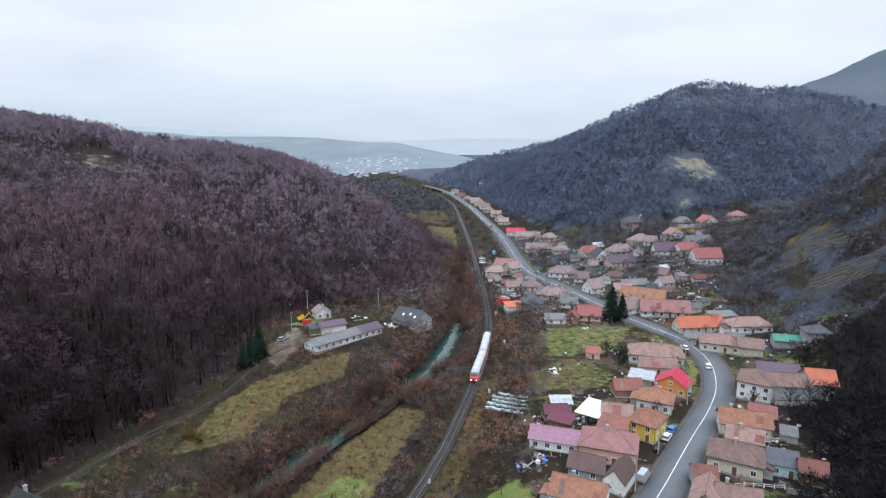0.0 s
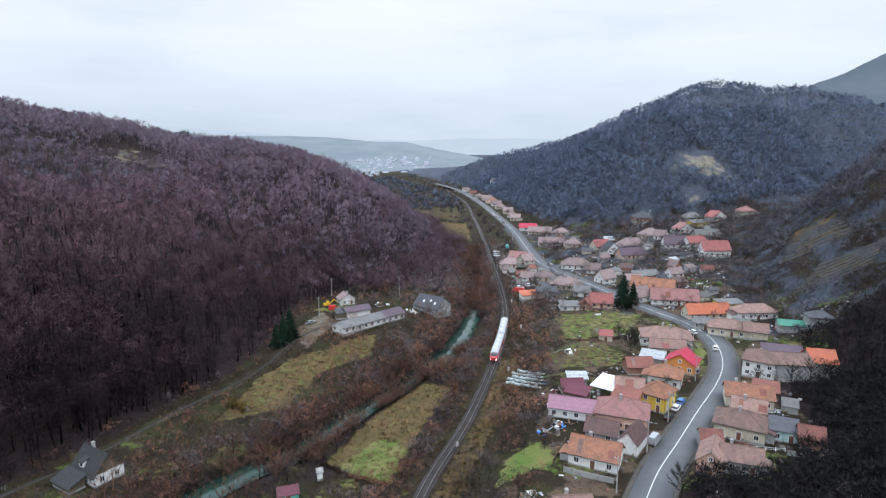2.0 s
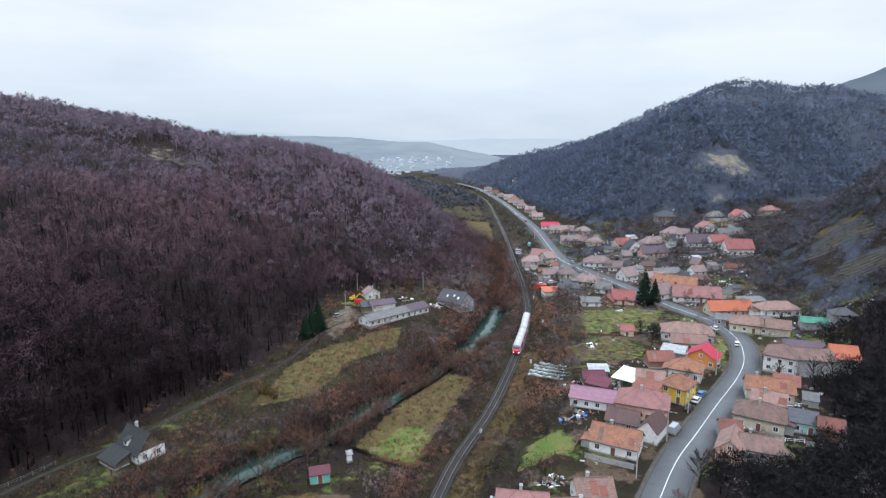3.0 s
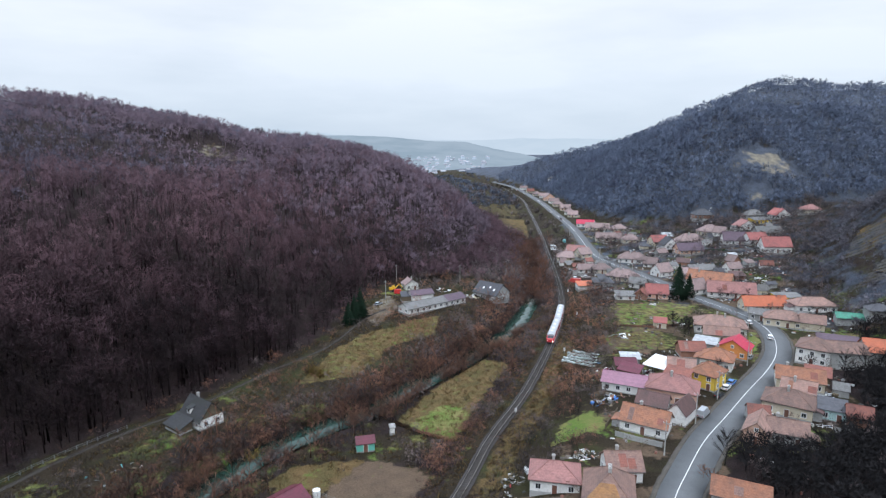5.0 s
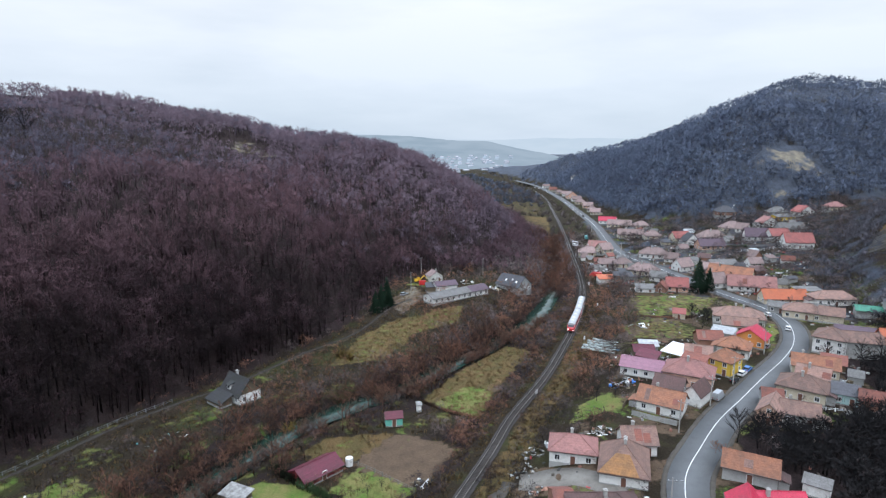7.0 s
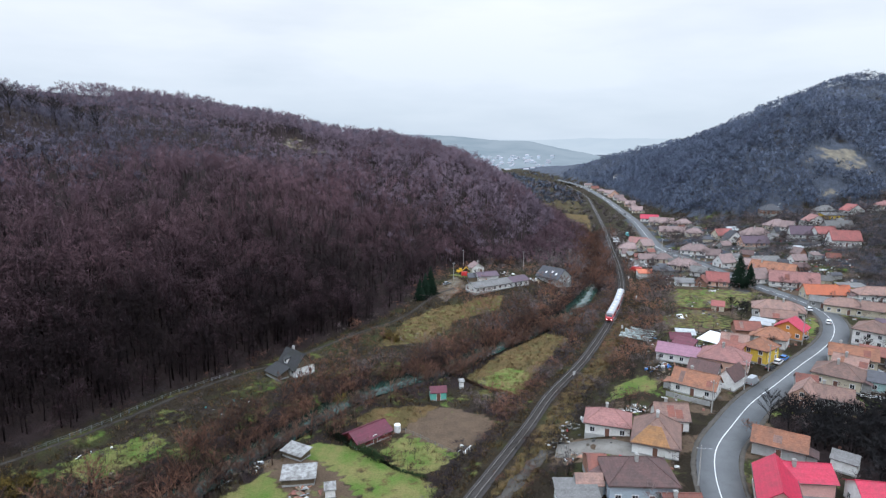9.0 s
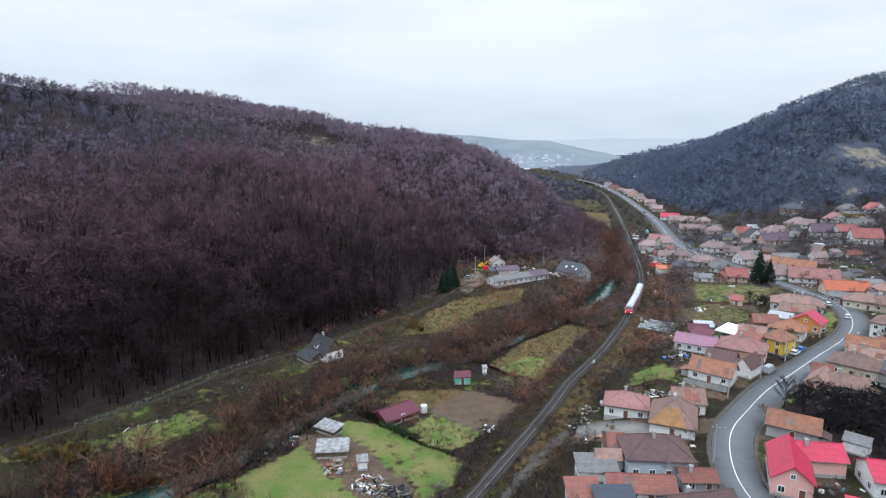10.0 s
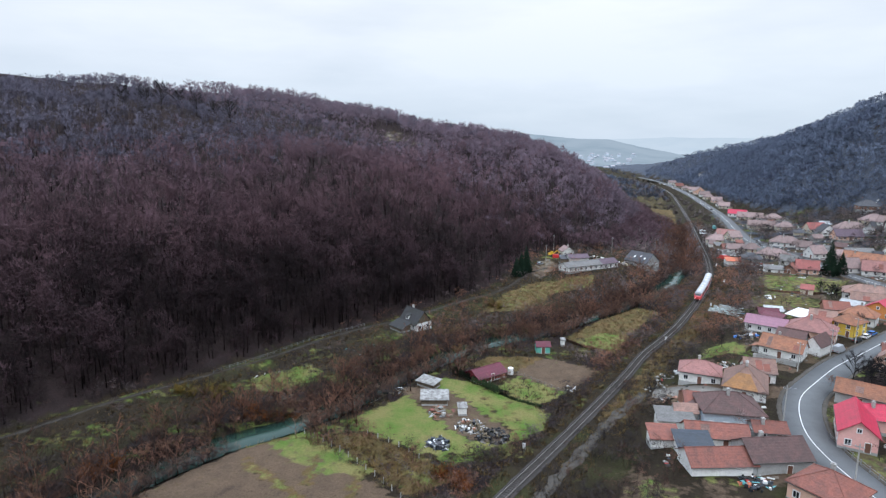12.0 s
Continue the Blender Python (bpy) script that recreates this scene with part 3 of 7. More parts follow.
for poly, amount in ((LAWN_DRY, 0.6), (TAN, 1.0), (OLIVE, 0.8), (BRACKEN, 0.85), (EAST_MEADOW, 0.5), (HIGH_MEADOW, 0.75), (BARN_MEADOW, 0.8), (TAN_TERRACE, 1.0), (GREY_TERRACE, 0.6), (LOW_TERRACE, 0.5), (BALD, 0.8), (EAST_PLOTS, 0.6), (FAR_FIELD, 1.0), (FAR_PLOT, 0.4), (DUG_FIELD, 0.42)):
    straw = np.where(inside(fx, fy, poly), amount, straw)
by_track, by_road = away(fx, fy, TRACK), away(fx, fy, ROAD)
village = smooth(by_track, 14, 22) * smooth(np.abs(by_road), 90, 60) * (fy > 20) * (fy < 480) * (away(fx, fy, FOOT_EAST) < 6)
green = np.maximum(green, 0.4 * village * smooth(lumps(fx, fy, 24, 51), 0.05, 0.35))
earth = np.maximum(earth, 0.7 * village * smooth(lumps(fx, fy, 19, 52), 0.0, 0.3))
green = np.maximum(green, 0.36 * (by_track < -3) * (fy < 130) * smooth(lumps(fx, fy, 20, 53), 0.1, 0.45) * (earth < 0.1))
straw = np.maximum(straw, 0.62 * smooth(np.abs(by_track - 5.5), 4.5, 2.0) * (fy > 60) * (fy < 190))
green = np.where(inside(fx, fy, RUIN_YARD), 0.1, np.where(inside(fx, fy, LAWN_DRY), 0.72, green))
for poly in FIELD_STRIPS:
    on_strip = inside(fx, fy, poly)
    green, earth, straw = np.where(on_strip, 0.38, green), np.where(on_strip, 0.15, earth), np.where(on_strip, 1.0, straw)
d_west, d_north, d_east = -away(fx, fy, FOOT_WEST), -away(fx, fy, FOOT_NORTH), away(fx, fy, FOOT_EAST)
straw = np.maximum(straw, 0.1 * smooth(d_north, 0, 12))
litter = np.maximum.reduce([smooth(d_west, -3, 5), 0.35 * smooth(d_north, 0, 12), smooth(d_east, 4, 14) * np.where(fy > 195, 0.45, 1.0) * ~(inside(fx, fy, TAN_TERRACE) | inside(fx, fy, GREY_TERRACE) | inside(fx, fy, LOW_TERRACE) | inside(fx, fy, TERRACE_GREEN))]) * (1 - 0.9 * (inside(fx, fy, SCREE) | inside(fx, fy, OLD_PIT) | inside(fx, fy, BALD)))
# litter under the brush also stands in for the shade there
brush_shade = smooth(np.abs(away(fx, fy, RIVER)), 26, 10) * (green + earth + straw < 0.1) * (fy < 450)
brush_shade = np.maximum(brush_shade, smooth(by_track, -24, -14) * smooth(by_track, -3, -6) * (green + earth + straw < 0.1) * (fy < 300))
litter = np.maximum(litter, 0.62 * brush_shade)
litter = np.maximum(litter, 0.7 * smooth(d_west, -60, -20) * (fy > 285) * (by_track < -6))
litter = np.maximum(litter, 0.95 * (inside(fx, fy, THICKET_SLOPE) | inside(fx, fy, DARK_SLOPE)))
green = np.where(inside(fx, fy, THICKET_SLOPE) | inside(fx, fy, DARK_SLOPE), 0.0, green)
earth = np.where(inside(fx, fy, THICKET_SLOPE) | inside(fx, fy, DARK_SLOPE), 0.0, earth)
ground.data.attributes.new("cover", "FLOAT_COLOR", "POINT").data.foreach_set("color", np.stack([green, earth, straw, np.ones(fx.shape)], -1).astype(np.float32).ravel())
quarry = 1.0 * inside(fx, fy, SCREE)
# where ground takes the haze colour: north hill, far village, side valley, terraces
ground.data.attributes.new("haze_cover", "FLOAT", "POINT").data.foreach_set("value", np.maximum.reduce([0.85 * smooth(d_north, -2, 10), 0.52 * village * smooth(fy, 215, 260), 0.5 * smooth(fx, 95, 125) * (fy > 200) * (fy < 440), np.maximum(0.5 * (inside(fx, fy, GREY_TERRACE) | inside(fx, fy, LOW_TERRACE)), 0.5 * smooth(d_east, 4, 20) * (fy > 195) * (fx > 128))]).astype(np.float32))
ground.data.attributes.new("rock", "FLOAT", "POINT").data.foreach_set("value", (0.62 * quarry + 0.36 * inside(fx, fy, OLD_PIT) + 0.45 * inside(fx, fy, BALD) + 0.5 * inside(fx, fy, BARN_YARD)).astype(np.float32))
ground.data.attributes.new("litter", "FLOAT", "POINT").data.foreach_set("value", litter.astype(np.float32))


def strip(name, line, left, right, z, mat, step=2.0, thick=0.25, wobble=0.0):
    """A flat ribbon with thick edges along a line; z: a height, or None to follow the ground."""
    p = curve_through(line, step)
    t = np.gradient(p, axis=0)
    t /= np.hypot(t[:, 0], t[:, 1])[:, None]
    n = np.stack([t[:, 1], -t[:, 0]], -1)
    rng = np.random.RandomState(len(p))
    a = p - n * (left + wobble * rng.uniform(-1, 1, (len(p), 1)))
    b = p + n * (right + wobble * rng.uniform(-1, 1, (len(p), 1)))
    za, zb = (np.full(len(p), z), np.full(len(p), z)) if z is not None else (height(a[:, 0], a[:, 1]) + 0.07, height(b[:, 0], b[:, 1]) + 0.07)
    rows = np.stack([np.c_[a, za - thick], np.c_[a, za], np.c_[b, zb], np.c_[b, zb - thick]], 1)
    k = np.arange(len(p) - 1)[:, None] * 4 + np.arange(3)[None, :]
    k = k.ravel()
    return raw_mesh(name, rows.reshape(-1, 3), np.stack([k, k + 1, k + 5, k + 4], -1), mat)


def part_of(line, y0, y1):
    return [p for p in line if y0 <= p[1] <= y1]


road = tagged(new("road", strip("road", part_of(ROAD, -120, 1000), 3.5, 4.6, 4.5, ASPHALT)), "grey worn asphalt main road winding through the village", "road", kind="structure")
part("centre_line", strip("centre_line", part_of(ROAD, -120, 700), 0.09, 0.09, 4.515, PAINT_LINE, thick=0.01), PAINT_LINE, road, "white painted centre line")
part("verge", strip("verge", part_of(ROAD, 30, 470), 4.6, -3.5, 4.46, GRAVEL, 1.0, 0.3, 0.15), GRAVEL, road, "muddy gravel shoulder")
part("verge", strip("verge", part_of(ROAD, 30, 470), -4.6, 5.6, 4.46, GRAVEL, 1.0, 0.3, 0.15), GRAVEL, road, "muddy gravel shoulder")
lane = tagged(new("lane", strip("lane", LANE, 0.62, 0.62, None, MUD, wobble=0.25)), "narrow dark muddy lane along the foot of the wooded hill", "lane", kind="structure")
side_street = tagged(new("side_street", strip("side_street", [(54, 322), (66, 338), (84, 345), (104, 336), (122, 322), (138, 321), (150, 330)], 2.2, 2.2, None, ASPHALT)), "narrow asphalt side street climbing into the side valley", "street", kind="structure")
dirt_path = tagged(new("dirt_path", strip("dirt_path", [(-27, 20), (-24.5, 32), (-19, 52), (-14, 68), (-9, 80)], 1.5, 1.5, None, GRAVEL, wobble=0.6)), "rutted pale dirt path beside the railway", "path", kind="structure")
yard = tagged(new("yard", strip("yard", [(-7, 79.5), (0, 79), (7, 77.5), (14, 73.5)], 4.2, 3.2, None, YARD, thick=0.1, wobble=0.5)), "pale concrete yard in front of the white house", "yard", kind="structure")
water = tagged(new("water", strip("water", part_of(RIVER, -100, 262), 3.9, 3.9, -1.9, WATER, thick=0.3, wobble=0.4)), "shallow greenish river between brushy banks", "water", kind="structure")

railway = tagged(new("railway", strip("railway", part_of(TRACK, -130, 960), 1.6, 1.6, 0.12, BALLAST, thick=0.5, wobble=0.12)), "single railway track on dark ballast with rusty rails", "railway", kind="structure")
for side in (-0.75, 0.75):
    part("rail", strip("rail", part_of(TRACK, -130, 960), 0.05 - side, 0.05 + side, 0.46, RAIL, thick=0.2), RAIL, railway, "rusty steel rail")
tp = curve_through(part_of(TRACK, -40, 420), 0.62)
td = np.gradient(tp, axis=0)
td /= np.hypot(td[:, 0], td[:, 1])[:, None]
tn = np.stack([td[:, 1], -td[:, 0]], -1)
sv = np.stack([np.c_[tp + a * tn + b * td, np.full(len(tp), z)] for z in (0.1, 0.27) for a, b in ((-1.25, -0.12), (1.25, -0.12), (1.25, 0.12), (-1.25, 0.12))], 1)
sk = (np.arange(len(tp)) * 8)[:, None, None] + np.array([(4, 5, 6, 7), (0, 1, 5, 4), (1, 2, 6, 5), (2, 3, 7, 6), (3, 0, 4, 7)])[None]
tagged(part("sleepers", raw_mesh("sleepers", sv.reshape(-1, 3), sk.reshape(-1, 4), SLEEPER), SLEEPER, railway, "weathered grey sleepers"), kind="stuff")

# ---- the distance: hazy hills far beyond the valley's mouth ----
# haze is put into a flat glow; no light falls on these ranges
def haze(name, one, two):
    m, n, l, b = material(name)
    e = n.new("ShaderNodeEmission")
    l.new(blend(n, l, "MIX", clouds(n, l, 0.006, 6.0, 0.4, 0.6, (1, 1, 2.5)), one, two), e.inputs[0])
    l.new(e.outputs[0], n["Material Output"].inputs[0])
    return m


def far_ridge(name, y0, y1, x0, x1, base, crest, mat, seed, label):
    """A range that rises softly from y0 to its crest at y1."""
    xs = np.linspace(x0, x1, 160)
    top = np.interp(xs, [c[0] for c in crest], [c[1] for c in crest]) + 3 * lumps(xs, xs * 0 + seed, 300, seed) + 1.2 * lumps(xs, xs * 0, 60, seed + 1)
    rows = [np.c_[xs, np.full(160, y0 + (y1 - y0) * k), base + (top - base) * k**1.6] for k in np.linspace(0, 1, 8)]
    k = (np.arange(7)[:, None] * 160 + np.arange(159)[None, :]).ravel()
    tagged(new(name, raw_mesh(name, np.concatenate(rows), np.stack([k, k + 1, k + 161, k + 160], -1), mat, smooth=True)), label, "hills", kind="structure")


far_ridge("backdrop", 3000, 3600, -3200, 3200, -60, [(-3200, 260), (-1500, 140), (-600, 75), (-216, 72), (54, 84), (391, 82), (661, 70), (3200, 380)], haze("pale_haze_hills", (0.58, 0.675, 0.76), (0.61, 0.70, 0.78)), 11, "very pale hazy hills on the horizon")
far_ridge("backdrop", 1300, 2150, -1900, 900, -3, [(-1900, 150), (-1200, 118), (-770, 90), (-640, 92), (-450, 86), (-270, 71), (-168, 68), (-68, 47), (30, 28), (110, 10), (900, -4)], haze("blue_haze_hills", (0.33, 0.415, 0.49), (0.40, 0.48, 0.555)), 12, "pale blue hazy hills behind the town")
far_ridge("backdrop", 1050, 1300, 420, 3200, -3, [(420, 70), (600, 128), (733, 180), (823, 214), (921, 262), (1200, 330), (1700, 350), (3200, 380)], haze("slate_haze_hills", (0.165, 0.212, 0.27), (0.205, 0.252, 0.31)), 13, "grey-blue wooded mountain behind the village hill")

# ---- houses ----
SHARED = {}
GUTTER = surface("dark_gutter_metal", (0.07, 0.06, 0.055), (0.055, 0.05, 0.045), (0.04, 0.035, 0.03), 0.6)


def window_parts(w, h):
    """Frame and pane of a casement window, its outside towards -y."""
    key = ("window", w, h)
    if key not in SHARED:
        fr = Shape()
        for x0, x1, z0, z1 in ((-w / 2 - 0.1, w / 2 + 0.1, -0.1, 0.06), (-w / 2 - 0.1, w / 2 + 0.1, h - 0.06, h + 0.1), (-w / 2 - 0.1, -w / 2 + 0.06, 0.06, h - 0.06), (w / 2 - 0.06, w / 2 + 0.1, 0.06, h - 0.06), (-0.04, 0.04, 0.06, h - 0.06)):
            fr.box(x0, x1, -0.09, 0.02, z0, z1)
        SHARED[key] = fr.mesh("window", WHITE), Shape().box(-w / 2, w / 2, -0.045, 0.01, 0, h).mesh("pane", GLASS)
    return SHARED[key]


def add_window(home, x, y, z, turn, w=1.1, h=1.25):
    frame_mesh, pane_mesh = window_parts(w, h)
    win = part("window", frame_mesh, WHITE, home, at=pose(x, y, z, 0, 0, turn))
    part("pane", pane_mesh, GLASS, win)


WALL_WORD = {"white": "white-plastered", "cream": "cream-plastered", "yellow": "bright yellow", "peach": "peach-painted", "pink": "pink-painted", "orange": "orange-painted", "grey": "grey-rendered", "blue": "pale blue", "turquoise": "turquoise-washed", "green": "mint green wooden", "brick": "bare brick", "wood": "weathered wooden", "maroon": "maroon wooden"}
ROOF_WORD = {"char": "blackened shingle", "patched": "patched pale sheet", "brown": "brown clay-tiled", "umber": "dark umber tiled", "orange": "orange-brown tiled", "bright": "bright orange tiled", "rust": "rusty red tiled", "red": "red tiled", "rose": "faded rose tiled", "magenta": "bright magenta-red metal", "mauve": "faded mauve metal", "maroon": "maroon metal", "purple": "dull purple tiled", "slate": "dark grey", "ash": "grey fibre-cement", "steel": "dark blue metal", "silver": "bare metal", "white": "white metal", "green": "green metal"}


def house(x, y, z, turn, length, depth, tall=2.8, rise=2.4, style="gable", wall="white", roof="brown", note="", chimneys=1, windows=1, door=True, name="house", category="house"):
    """A house at its base's middle; its front faces -y before the turn. style: gable (ridge along the front), end (gable to the front), hip, shed."""
    rng = random.Random(int(x * 31 + y * 17))
    kind = {"gable": "gabled", "end": "gabled", "hip": "hipped", "shed": "lean-to"}[style]
    words = f"{WALL_WORD[wall]} {category}, {ROOF_WORD[roof]} {kind} roof" + (", " + note if note else "")
    words = " ".join(words.split()[:12]).rstrip(",")
    level = float(height(np.array([x]), np.array([y]))[0])
    z = level if abs(level - z) > 0.7 else z
    if y > 225 and x > 20:
        tall, rise, turn = tall * 0.88, rise * (1.3 if style != "shed" else 1.0), turn + rng.uniform(-9, 9)
    home = thing(name, words, category, pose(x, y, z, 0, 0, turn), "buildings of the village")
    a, b, over = length / 2, depth / 2, 0.45 if length > 5 else 0.25
    s, r, low = Shape(), Shape(), -2.5
    if style == "hip":
        s.box(-a, a, -b, b, low, tall)
        e, f = a + over, b + over
        k = max(0.3, e - f) if e >= f else 0.0
        m = max(0.3, f - e) if f > e else 0.0
        top = tall + rise
        p = [(-e, -f, tall - 0.1), (e, -f, tall - 0.1), (e, f, tall - 0.1), (-e, f, tall - 0.1), (-e, -f, tall + 0.06), (e, -f, tall + 0.06), (e, f, tall + 0.06), (-e, f, tall + 0.06)]
        if k:
            p += [(-k, 0, top), (k, 0, top)]
            q = [(4, 5, 9, 8), (5, 6, 9), (6, 7, 8, 9), (7, 4, 8)]
        else:
            p += [(0, -m, top), (0, m, top)]
            q = [(4, 5, 8), (5, 6, 9, 8), (6, 7, 9), (7, 4, 8, 9)]
        r.add(p, q + [(3, 2, 1, 0), (0, 1, 5, 4), (1, 2, 6, 5), (2, 3, 7, 6), (3, 0, 4, 7)])
        caps = [(p[8], p[9])] + [(p[i], p[8 if (i in (4, 7) if k else i in (4, 5)) else 9]) for i in (4, 5, 6, 7)]
        ridge = [Vector(p[8]), Vector(p[9])]
    elif style == "shed":
        s.add([(-a, -b, low), (a, -b, low), (a, b, low), (-a, b, low), (-a, -b, tall), (a, -b, tall), (a, b, tall + rise), (-a, b, tall + rise)], [(3, 2, 1, 0), (4, 5, 6, 7), (0, 1, 5, 4), (1, 2, 6, 5), (2, 3, 7, 6), (3, 0, 4, 7)])
        g = rise / depth * over
        r.add([(-a - over, -b - over, tall - g + 0.02), (a + over, -b - over, tall - g + 0.02), (a + over, b + over, tall + rise + g + 0.02), (-a - over, b + over, tall + rise + g + 0.02), (-a - over, -b - over, tall - g + 0.16), (a + over, -b - over, tall - g + 0.16), (a + over, b + over, tall + rise + g + 0.16), (-a - over, b + over, tall + rise + g + 0.16)], [(3, 2, 1, 0), (4, 5, 6, 7), (0, 1, 5, 4), (1, 2, 6, 5), (2, 3, 7, 6), (3, 0, 4, 7)])
        caps, ridge = [], [Vector((-a, b * 0.5, tall + rise * 0.7)), Vector((a, b * 0.5, tall + rise * 0.7))]
    else:
        along = style == "gable"
        A, B = (a, b) if along else (b, a)
        put = (lambda u, v, h: (u, v, h)) if along else (lambda u, v, h: (-v, u, h))
        out = [(-B, low), (B, low), (B, tall), (0, tall + rise - 0.02), (-B, tall)]
        n = len(out)
        s.add([put(-A, v, h) for v, h in out] + [put(A, v, h) for v, h in out], [tuple(range(n)), tuple(range(n, 2 * n))[::-1]] + [(i, n + i, n + (i + 1) % n, (i + 1) % n) for i in range(n)])
        g, e = rise / B * over, A + over
        for sg in (-1, 1):
            p = [put(u, v, h) for u in (-e, e) for v, h in ((sg * (B + over), tall - g), (0, tall + rise), (0, tall + rise + 0.16), (sg * (B + over), tall - g + 0.14))]
            r.add(p, [(0, 1, 2, 3), (7, 6, 5, 4), (0, 4, 5, 1), (1, 5, 6, 2), (2, 6, 7, 3), (3, 7, 4, 0)])
        caps, ridge = [(put(-e, 0, tall + rise + 0.16), put(e, 0, tall + rise + 0.16))], [Vector(put(-A, 0, tall + rise)), Vector(put(A, 0, tall + rise))]
    part("wall", s, WALLS[wall], home)
    # distant brown roofs take the copy with haze in its colour
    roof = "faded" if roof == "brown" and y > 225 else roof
    cover = part("roof", r, ROOFS[roof], home)
    if caps and length > 5:
        for p, q in caps:
            part("ridge_cap", Shape().tube(p, q, 0.11, 0.11, 5), ROOFS[roof], cover)
    if style != "shed" and length > 5:
        e, f = a + over, b + over
        for sg in (-1, 1):
            if style == "end":
                part("gutter", Shape().tube((sg * e, -f, tall - 0.2), (sg * e, f, tall - 0.2), 0.08, 0.08, 5), GUTTER, home)
            else:
                part("gutter", Shape().tube((-e, sg * f, tall - 0.2), (e, sg * f, tall - 0.2), 0.08, 0.08, 5), GUTTER, home)
        part("downpipe", Shape().tube((a + 0.06, -b - 0.06, 0), (a + 0.06, -b - 0.06, tall - 0.2), 0.05, 0.05, 5), GUTTER, home)
    part("plinth", Shape().box(-a - 0.05, a + 0.05, -b - 0.05, b + 0.05, low, 0.35), WALLS["grey"], home, "grey stone plinth")
    if style == "gable" and length > 6 and rise > 1.5:
        # strips of newer tiles
        for u0, kind in ((rng.uniform(-0.9, -0.2) * a, rng.choice(("brown", "rust", "orange"))), (rng.uniform(0.0, 0.6) * a, rng.choice(("brown", "rust")))):
            u1 = u0 + rng.uniform(0.9, 2.4)
            k0, k1 = rng.uniform(0.0, 0.3), rng.uniform(0.5, 0.96)
            at = lambda u, k: (u, -(b + over) * (1 - k), tall - rise / b * over + 0.145 + (rise + rise / b * over + 0.015) * k)
            q = [at(u0, k0), at(u1, k0), at(u1, k1), at(u0, k1)]
            if kind != roof and roof in ("brown", "orange", "rust", "rose") and rng.random() < 0.5:
                part("tile_patch", Shape().add([*q, *[(x2, y2, z2 + 0.035) for x2, y2, z2 in q]], [(3, 2, 1, 0), (4, 5, 6, 7), (0, 1, 5, 4), (1, 2, 6, 5), (2, 3, 7, 6), (3, 0, 4, 7)]), ROOFS[kind], cover)
    if name == "house" and x > 0 and length > 8 and tall < 4.5 and rng.random() < 0.6:
        sg, w, d, h = rng.choice((-1, 1)), rng.uniform(1.8, 2.8), depth * rng.uniform(0.45, 0.7), tall * 0.78
        cx, cy = sg * (a + w / 2), rng.uniform(-0.15, 0.15) * depth
        spot = home.matrix_basis @ Vector((cx, cy, 0))
        if abs(float(away(np.array([spot.x]), np.array([spot.y]), ROAD)[0])) > 9:
            inner, outer = sg * a, sg * (a + w)
            x0, x1 = sorted((inner, outer))
            part("annex", Shape().box(x0, x1, cy - d / 2, cy + d / 2, low, h - 0.55), WALLS[rng.choice((wall, "grey", "white"))], home, "low annex")
            zi, zo = h + 0.25, h - 0.55
            za, zb = (zo, zi) if sg < 0 else (zi, zo)
            x0, x1 = (x0 - 0.3, x1) if sg < 0 else (x0, x1 + 0.3)
            q = [(x0, cy - d / 2 - 0.3, za), (x1, cy - d / 2 - 0.3, zb), (x1, cy + d / 2 + 0.3, zb), (x0, cy + d / 2 + 0.3, za)]
            part("annex_roof", Shape().add([*q, *[(x2, y2, z2 + 0.12) for x2, y2, z2 in q]], [(3, 2, 1, 0), (4, 5, 6, 7), (0, 1, 5, 4), (1, 2, 6, 5), (2, 3, 7, 6), (3, 0, 4, 7)]), ROOFS[rng.choice((roof, "rust", "ash", "umber"))], home)
    for i in range(chimneys):
        p = ridge[0].lerp(ridge[1], (0.3, 0.75, 0.5)[i % 3] + rng.uniform(-0.08, 0.08))
        c = Shape().box(-0.3, 0.3, -0.3, 0.3, -1.0, 1.0).box(-0.38, 0.38, -0.38, 0.38, 1.0, 1.14).box(-0.2, 0.2, -0.2, 0.2, 1.14, 1.3)
        part("chimney", c, CONCRETE if wall != "brick" else WALLS["brick"], home, at=pose(p.x + (0 if style != "end" else 0.4), p.y + rng.choice((-0.7, 0.6)) * (style != "end"), p.z - 0.15))
    if windows:
        storeys = [0.9] if tall < 4.2 else [0.9, 3.3]
        for level in storeys:
            if level + 1.4 > tall:
                level = max(0.5, tall - 1.6)
            n = max(1, int(length / 2.9))
            for i in range(n):
                u = -a + length * (i + 0.5) / n
                if door and level == storeys[0] and i == n // 2:
                    continue
                add_window(home, u, -b, level, 0)
            n = max(1, int(depth / 3.2))
            for i in range(n):
                add_window(home, a, -b + depth * (i + 0.5) / n, level, 90)
                add_window(home, -a, -b + depth * (i + 0.5) / n, level, -90)
        if style == "end" and rise > 2.2:
            add_window(home, 0, -b, tall + 0.2, 0, 0.8, 0.9)
    if door:
        n = max(1, int(length / 2.9))
        d = part("door", Shape().box(-0.5, 0.5, -0.08, 0.02, 0, 2.05), DOOR, home, "brown panelled door", pose(-a + length * (n // 2 + 0.5) / n, -b, 0.05))
        part("door_frame", Shape().box(-0.6, -0.5, -0.1, 0.02, 0, 2.15).box(0.5, 0.6, -0.1, 0.02, 0, 2.15).box(-0.5, 0.5, -0.1, 0.02, 2.05, 2.15), WHITE, d)
    return home


def ground_level(x, y):
    return float(height(np.array([x]), np.array([y]))[0])


